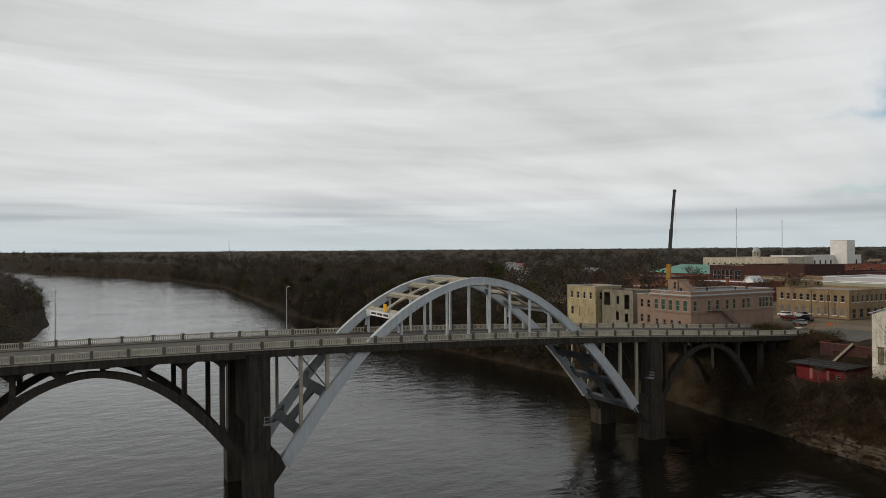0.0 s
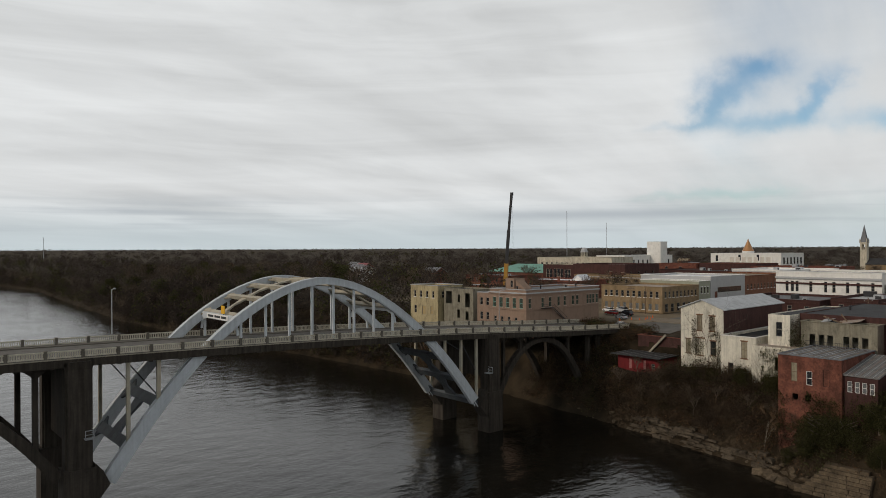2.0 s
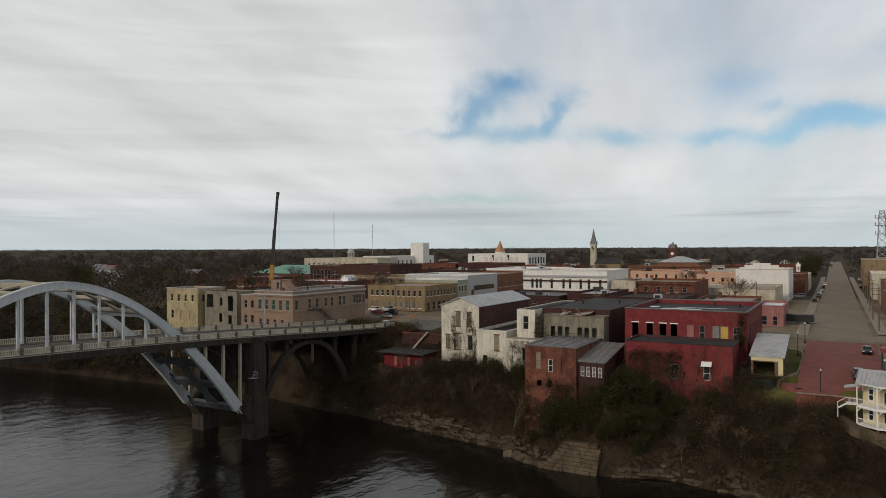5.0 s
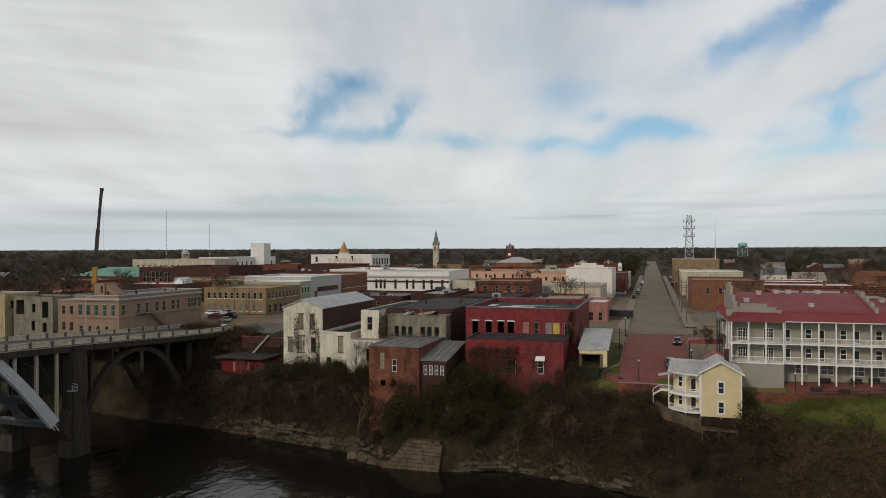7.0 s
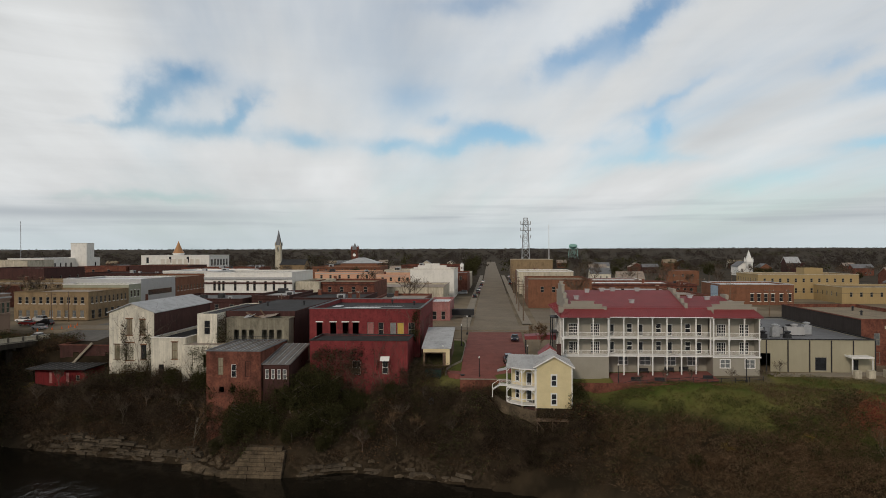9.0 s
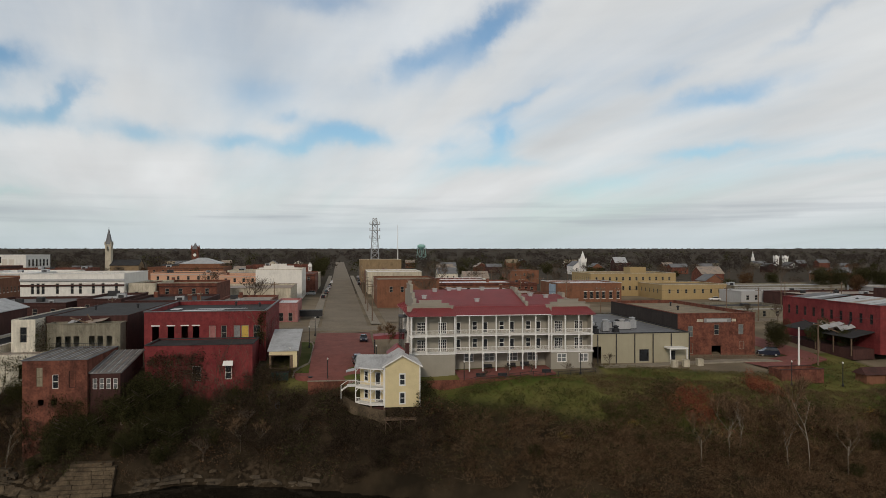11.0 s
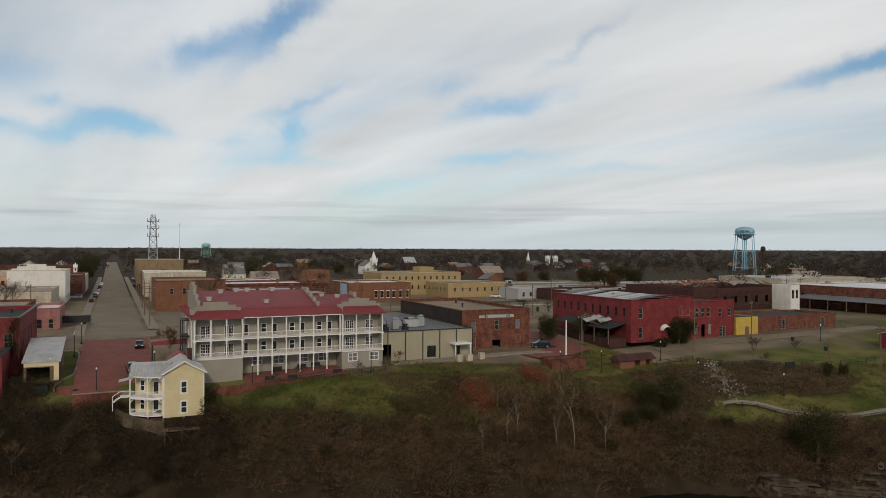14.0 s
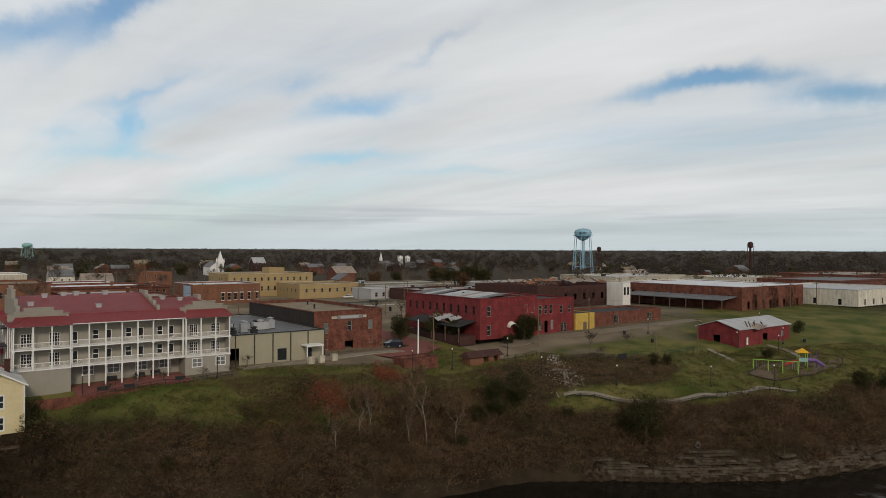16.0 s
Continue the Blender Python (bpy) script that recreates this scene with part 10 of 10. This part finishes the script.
# a few yellow-leaved bushes
yp = np.array([(x + rng.normal(0, 0.7), y + rng.normal(0, 0.5), ground_z(x, y) + rng.uniform(0.2, 1.6)) for x, y in ((123.6, 68.8), (121.5, 70), (126, 67.6), (60.5, 107), (58, 106.5), (90, 109), (70, 108), (-118, 149), (-115, 150), (-103, 147), (48, 112), (36, 112)) for _ in range(7)])
v, f = leaf_tris(yp, np.full((len(yp), 3), 0.45), 16, 0.13)
scatter_mesh("yellow_scrub", v, f, YELLOWLEAF, "small yellow-leaved bushes on the bank", "scrub")
# grass tufts on the lawns and the hotel bank
gr = grow(8000, (13, 215), (13, 46), lambda x, y, s: cover_at(x, y)[0] > 0.35)
v, f = twig_tris(gr, np.full((len(gr), 3), 0.5), 14, 0.8, 0.035)
scatter_mesh("grass", v, f, WINTER_GRASS, "winter grass tufts on the lawn", "grass")


# -- trees --
def bare_tree_meshes(seed, h, bark, spread=0.55, twigs=900):
    r = random.Random(seed)
    sh = Shape()
    tips = []

    def limb(p, d, ln, rad, lvl):
        n = 3 if lvl < 2 else 2
        for k in range(n):
            q = p + d * (ln / n)
            sh.tube(p, q, rad * (1 - 0.25 * k / n), rad * (1 - 0.25 * (k + 1) / n), 5 if lvl < 2 else 3, caps=False)
            p = q
            d = (d + Vector((r.uniform(-1, 1), r.uniform(-1, 1), r.uniform(-0.2, 0.6))) * 0.16).normalized()
            if lvl >= 2:
                tips.append((p.copy(), d.copy()))
        if lvl >= 4:
            return
        for k in range(4 if lvl == 0 else (3 if bark is BARK else 2)):
            a = r.uniform(0, 2 * math.pi)
            out = Vector((math.cos(a), math.sin(a), r.uniform(0.1, 0.9)))
            limb(p - d * ln * r.uniform(0, 0.4), (d * (1 - spread) + out * spread).normalized(), ln * r.uniform(0.6, 0.85) * (1 if bark is BARK else 0.8), rad * (0.6 if bark is BARK else 0.5), lvl + 1)

    limb(Vector((0, 0, -0.4)), Vector((0, 0, 1)), h * (0.32 if bark is BARK else 0.5), h * (0.018 if bark is BARK else 0.0052), 0)
    tr = sh.mesh("trunk", bark)
    g = np.random.default_rng(seed)
    c = np.array([t[0] for t in tips])
    dd = np.array([t[1] for t in tips])
    ix = g.integers(0, len(c), twigs)
    p = c[ix]
    d = dd[ix] + g.normal(0, 0.5, (twigs, 3)) + np.array([0, 0, 0.2])
    d /= np.linalg.norm(d, axis=1, keepdims=True)
    s = np.cross(d, g.normal(0, 1, (twigs, 3)))
    s /= np.linalg.norm(s, axis=1, keepdims=True) + 1e-9
    ln = h * 0.10 * g.uniform(0.5, 1.3, (twigs, 1))
    w = 0.0016 * h
    v = np.stack([p - s * w, p + s * w, p + d * ln], 1).reshape(-1, 3)
    return tr, tri_mesh("crown", v, np.arange(len(v)).reshape(-1, 3), TWIG if bark is BARK else TANTWIG)


def leafy_tree_meshes(seed, h, leafmat, wide=0.36, low=0.25, n=300, leaf=0.078):
    global rng
    keep, rng = rng, np.random.default_rng(seed)
    sh = Shape().tube((0, 0, -0.4), (0, 0, h * 0.55), h * 0.03, h * 0.018, 7)
    r = random.Random(seed)
    for k in range(7):
        a = r.uniform(0, 6.28)
        z = h * r.uniform(0.3, 0.6)
        sh.tube((0, 0, z), (math.cos(a) * h * wide * 0.7, math.sin(a) * h * wide * 0.7, z + h * 0.2), h * 0.012, h * 0.004, 5)
    c = np.array([[0, 0, h * (low + (1 - low) / 2)]])
    size = np.array([[h * wide, h * wide, h * (1 - low) / 2]])
    cc, ss = lumps(c, size, 26, 0.8, 0.36)
    v, f = leaf_tris(cc, ss, n, leaf)
    rng = keep
    return sh.mesh("trunk", BARK), tri_mesh("crown", v, f, leafmat)


def tree(name, label, meshes, x, y, z=None, s=1.0, rz=0.0, tilt=0.0):
    t = thing(name, label, "tree")
    z = ground_z(x, y) if z is None else z
    t.matrix_basis = pose(x, y, z, tilt, 0, rz) @ Matrix.Diagonal((s, s, s, 1))
    for nm, me in zip(("trunk", "crown"), meshes):
        part(nm, me, None, t)
    return t


BARE = [bare_tree_meshes(k, 10.0, BARK) for k in range(4)]
PALE = [bare_tree_meshes(20 + k, 10.0, BARK_PALE, 0.45, 1500) for k in range(3)]
EVER = [leafy_tree_meshes(40 + k, 10.0, GREENLEAF) for k in range(3)]
LOWEVER = [leafy_tree_meshes(70 + k, 10.0, GREENLEAF, 0.5, -0.1, 560, 0.056) for k in range(3)]
OLIVE = [leafy_tree_meshes(50 + k, 10.0, OLIVELEAF, 0.42, 0.1) for k in range(2)]
RUSSET = [leafy_tree_meshes(60, 10.0, DRYLEAF, 0.4, 0.2)]

# dark evergreens against the derelict backs
for k, (x, y, s) in enumerate(((-36.5, 133.5, 0.95), (-33.0, 134.5, 0.9), (-39.5, 131.5, 0.85), (-50.2, 129.3, 0.72), (-47.6, 129.2, 0.8), (-45.4, 129.4, 0.8), (-31, 130, 0.8), (-60.5, 140.5, 0.6), (-67.5, 142, 0.45), (-75, 143.5, 0.45), (-80, 144.5, 0.4), (-42.5, 128.6, 0.6), (-30.5, 131.5, 0.6), (-35.5, 129.0, 0.7), (-47.5, 129.2, 0.45), (-59.5, 141.0, 0.55), (-62.5, 142.0, 0.45),
                               (-27.0, 136.0, 0.5), (-20.5, 136.2, 0.45), (-32.0, 128.0, 0.5), (-24, 131, 0.45), (-69.0, 143.5, 0.4), (13.8, 125.5, 0.55), (-50.0, 128.8, 0.5), (-53.0, 128.4, 0.35), (-44.5, 129.6, 0.7), (-34, 130.5, 0.7), (-38, 127.5, 0.5), (-29, 135.5, 0.55))):
    tree("evergreen_tree", "dark evergreen tree crowding the river bluff", LOWEVER[k % 3], x, y, ground_z(x, y) - 1.6 * s, s, k * 57)
for k, (x, y, s) in enumerate(((-88, 143, 0.6), (-96, 147, 0.55), (-92, 150, 0.5), (-79, 140, 0.5), (-72, 139, 0.55), (-64, 137, 0.6), (-58, 135, 0.6), (-105, 151, 0.5), (-14, 134, 0.5), (-18, 131, 0.6), (-8, 127.5, 0.45), (-25, 129, 0.6), (-50, 128.2, 0.5),
                               (-76, 137, 0.6), (-84, 139.5, 0.65), (-91, 141, 0.6), (-99, 144, 0.7), (-136, 152, 0.8), (-153.5, 148, 1.0), (-157.5, 146.5, 1.0), (-162, 148.5, 1.2), (-167, 148, 1.2), (-171.5, 147.5, 1.1), (-178, 147, 1.0), (-184, 147, 1.0))):
    tree("bare_tree", "leafless grey-brown tree on the bluff", BARE[k % 4], x, y, None, s, k * 77)
for k, (x, y, s) in enumerate(((-58.5, 131.0, 0.95), (60.5, 103.6, 1.15), (71.5, 99.6, 1.6), (68.4, 100.4, 1.1), (55.7, 103.6, 0.9), (-15, 128, 0.6), (63.0, 104.6, 0.9), (77.0, 98.2, 1.0), (-18.5, 128.5, 0.7))):
    tree("pale_tree", "pale-barked leafless tree rising from the brush", PALE[k % 3], x, y, None, s, k * 61)
for k, (x, y, s) in enumerate(((107.6, 80.4, 1.0), (97.0, 103.3, 0.62), (91.0, 104.3, 0.66), (99.5, 106.5, 0.5), (94.5, 101.0, 0.6), (89.0, 101.0, 0.5), (84.5, 101.0, 0.4), (100.5, 93.0, 0.35), (78.0, 97.5, 0.3), (134.0, 98.0, 0.32), (48, 109, 0.3), (31, 111.5, 0.32), (208.6, 101.7, 0.42), (136.5, 96.5, 0.3), (166, 88.5, 0.42), (163, 66, 0.6), (170, 63, 0.65))):
    tree("evergreen_tree", "dark rounded evergreen at the edge of the park", LOWEVER[k % 3], x, y, None, s, k * 91)
for k, (x, y, s) in enumerate(((126.4, 132.6, 0.7), (128.2, 132.4, 0.8), (120.5, 132.8, 0.3), (122.0, 132.6, 0.28), (99.0, 150.0, 0.8))):
    tree("evergreen_tree", "dark bushy tree beside the red warehouse", LOWEVER[k % 3], x, y, None, s, k * 33)
for k, (x, y, s) in enumerate(((26.0, 128.6, 0.34), (30.5, 128.8, 0.36), (35.0, 128.8, 0.34), (42.3, 129.2, 0.36), (47.5, 129.4, 0.34), (133, 116, 0.6), (144, 113, 0.5), (128, 108, 0.4), (53, 135.4, 0.36))):
    tree("bare_tree", "small leafless tree beside the terrace", BARE[k % 4], x, y, None, s, k * 45)
for k, (x, y, s) in enumerate(((8.5, 146, 0.75), (9.5, 150, 0.8), (7.8, 155, 0.65), (24, 204, 0.8))):
    tree("pale_tree", "pale leafless street tree by the plaza", PALE[k % 3], x, y, None, s, k * 45)

town = []
tr_rng = np.random.default_rng(99)
while len(town) < 230:
    az, d = tr_rng.uniform(-62, 66), tr_rng.uniform(215, 720)
    x, y = -d * math.sin(radians(az)), d * math.cos(radians(az))
    if shore_dist(x, y) < 45 or not free(x, y, 3.0) or (abs(x + 1.5) < 12 and y < 1100) or abs(x + 103) < 13:
        continue
    if d < 420 and tr_rng.uniform() < 0.6:
        continue
    if y < 215 and 80 < x < 260:
        continue
    town.append((x, y, tr_rng.uniform()))
for k, (x, y, q) in enumerate(town):
    s = 0.8 + 0.6 * tr_rng.uniform()
    if q < 0.74:
        tree("bare_tree", "large leafless tree in the town", BARE[k % 4], x, y, None, s * 1.15, k * 41)
    elif q < 0.92:
        tree("evergreen_tree", "dark evergreen tree in the town", EVER[k % 3], x, y, None, s * 0.85, k * 41)
    else:
        tree("russet_tree", "brown-leaved tree in the town", RUSSET[0], x, y, None, s * 0.85, k * 41)
for k, (x, y, s) in enumerate(((-17, 470, 1.5), (-19, 500, 1.6), (-17, 530, 1.6), (-18, 565, 1.5), (-15, 440, 1.2), (14, 600, 1.4), (-19, 640, 1.5), (83, 350, 1.7), (-20, 604, 1.4), (-19, 680, 1.4), (-20, 740, 1.5))):
    tree("oak_tree" if k != 7 else "bare_tree", "big dark live oak along the street" if k != 7 else "large spreading leafless oak", EVER[k % 3] if k != 7 else BARE[1], x, y, None, s, k * 70)

# pines and brown trees between the ochre block and the warehouses
for k, (x, y, hh, nm_, me_) in enumerate(((207.7, 281.7, 15.5, "pine_tree", EVER[0]), (213.0, 276.5, 14.0, "pine_tree", EVER[1]), (218.5, 268.0, 15.5, "pine_tree", EVER[2]), (226.0, 266.0, 14.5, "pine_tree", EVER[0]), (179.5, 294.0, 11.5, "russet_tree", RUSSET[0]), (203.0, 254.5, 11.5, "russet_tree", RUSSET[0]), (110.5, 141.5, 7.5, "olive_tree", OLIVE[0]), (108.0, 147.0, 8.5, "olive_tree", OLIVE[1]))):
    tree(nm_, "tall dark pine behind the red warehouse" if nm_ == "pine_tree" else ("brown-leaved tree beside the depot" if nm_ == "russet_tree" else "olive-brown tree in front of the red warehouse"), me_, x, y, None, hh / 10, k * 83)
# trees that stand out over the roofs of the middle town
for k, (az_, d, s, ev) in enumerate(((-38.6, 350, 1.35, 1), (-40.2, 345, 1.3, 1), (-33.2, 360, 1.15, 1), (-30.2, 350, 0.9, 1), (-35.6, 300, 1.1, 0), (-38.2, 300, 1.0, 0), (-31.5, 225, 0.7, 0), (-33.6, 225, 0.75, 0), (-36.4, 205, 0.7, 1), (-24.0, 420, 1.2, 0), (-20, 430, 1.2, 1), (-12.5, 380, 1.7, 0), (-9.5, 460, 1.2, 1), (-16.5, 470, 1.3, 1), (-46, 380, 1.2, 0), (-50, 400, 1.2, 0), (-53, 420, 1.3, 1), (-57, 400, 1.2, 0), (-62, 420, 1.2, 0), (17, 420, 1.1, 0), (12, 430, 1.0, 1), (30, 450, 1.1, 0))):
    x, y = -d * math.sin(radians(az_)), d * math.cos(radians(az_))
    if free(x, y, 1.0):
        tree("evergreen_tree" if ev else "bare_tree", "big dark green tree behind the shops" if ev else "big bare brown tree behind the shops", EVER[k % 3] if ev else BARE[k % 4], x, y, None, s, k * 39)

up_rng = np.random.default_rng(31)
n_up = 0
while n_up < 150:
    x = -up_rng.uniform(150, 520)
    y = lerp(x, WEST_X, WEST_Y) + 5 + 95 * up_rng.uniform() ** 1.4
    if not free(x, y, 2.5) or (x > -190 and y < 172):
        continue
    q = up_rng.uniform()
    mesh_, nm_, lb_ = (BARE[n_up % 4], "bare_tree", "tall leafless tree in the woods by the river") if q < 0.66 else ((OLIVE[n_up % 2], "olive_tree", "olive green tree in the woods by the river") if q < 0.82 else (EVER[n_up % 3], "evergreen_tree", "dark evergreen in the woods by the river"))
    tree(nm_, lb_, mesh_, x, y, None, (0.9 if q >= 0.66 else 1.15) + 0.75 * up_rng.uniform() ** 2, n_up * 53)
    n_up += 1


def far_woods():
    P = []
    while len(P) < 7500:
        az, d = rng.uniform(-75, 115), 420 * (10 ** rng.uniform(0, 1.05))
        x, y = -d * math.sin(radians(az)), d * math.cos(radians(az))
        s = shore_dist(x, y)
        e = lerp(x, EAST_X, EAST_Y) - y
        if s < 6 and e < 4:
            continue
        if s > 0 and d < 640 and -50 < az < 44:
            continue
        if abs(x + 3) < 11 and d < 1150:
            continue
        P.append((x, y, ground_z(x, y), d))
    n_far = len(P)
    while len(P) < n_far + 2700:      # thick woods along both banks upstream
        q_ = rng.uniform()
        x = -rng.uniform(150, 1150) if q_ < 0.5 else (-rng.uniform(170, 430) if q_ < 0.7 else -rng.uniform(1000, 3000))
        if rng.uniform() < 0.8:
            y = lerp(x, WEST_X, WEST_Y) + 0.6 + 150 * rng.uniform() ** 3.0
            if x > -185 and y < 168:
                continue
        else:
            y = lerp(x, EAST_X, EAST_Y) - 0.6 - 90 * rng.uniform() ** 1.5
        if free(x, y, 2.5):
            P.append((x, y, ground_z(x, y), 400.0))
    P = np.array(P)
    far = np.arange(len(P)) < n_far
    h = np.where(far, rng.uniform(5, 9.5, len(P)) * (1 + P[:, 3] / 11000), rng.uniform(4.5, 10.5, len(P)))
    h *= np.where(rng.uniform(0, 1, len(P)) < 0.06, 1.35, 1.0)
    h *= np.interp(P[:, 3], [1400, 2600], [1.0, 0.3])
    wide = h * rng.uniform(0.5, 0.85, len(P)) * np.where(far, 1 + P[:, 3] / 1600, 1.0)
    c = np.stack([P[:, 0], P[:, 1], P[:, 2] + h * 0.62], 1)
    size = np.stack([wide, wide, h * 0.85], 1)
    ever = np.array([noise.noise((p[0] * 0.004, p[1] * 0.004, 5.0)) for p in P]) + rng.normal(0, 0.3, len(P)) > 0.5
    olive = (~far) & (rng.uniform(0, 1, len(P)) < 0.16)
    for sel, nm, mt_, lb in ((~ever & ~olive, "bare_woods", FARTWIG, "brown-grey leafless woods reaching to the horizon"), (ever & ~olive, "evergreen_woods", GREENLEAF, "dark evergreen trees among the far woods"), (olive, "olive_woods", OLIVELEAF, "olive green bushes along the far bank")):
        cc, ss = lumps(c[sel], size[sel], 5, 0.7, 0.5)
        v, f = leaf_tris(cc, ss, 26, 0.12, 0.2)
        scatter_mesh(nm, v, f, mt_, lb, "woods")


far_woods()
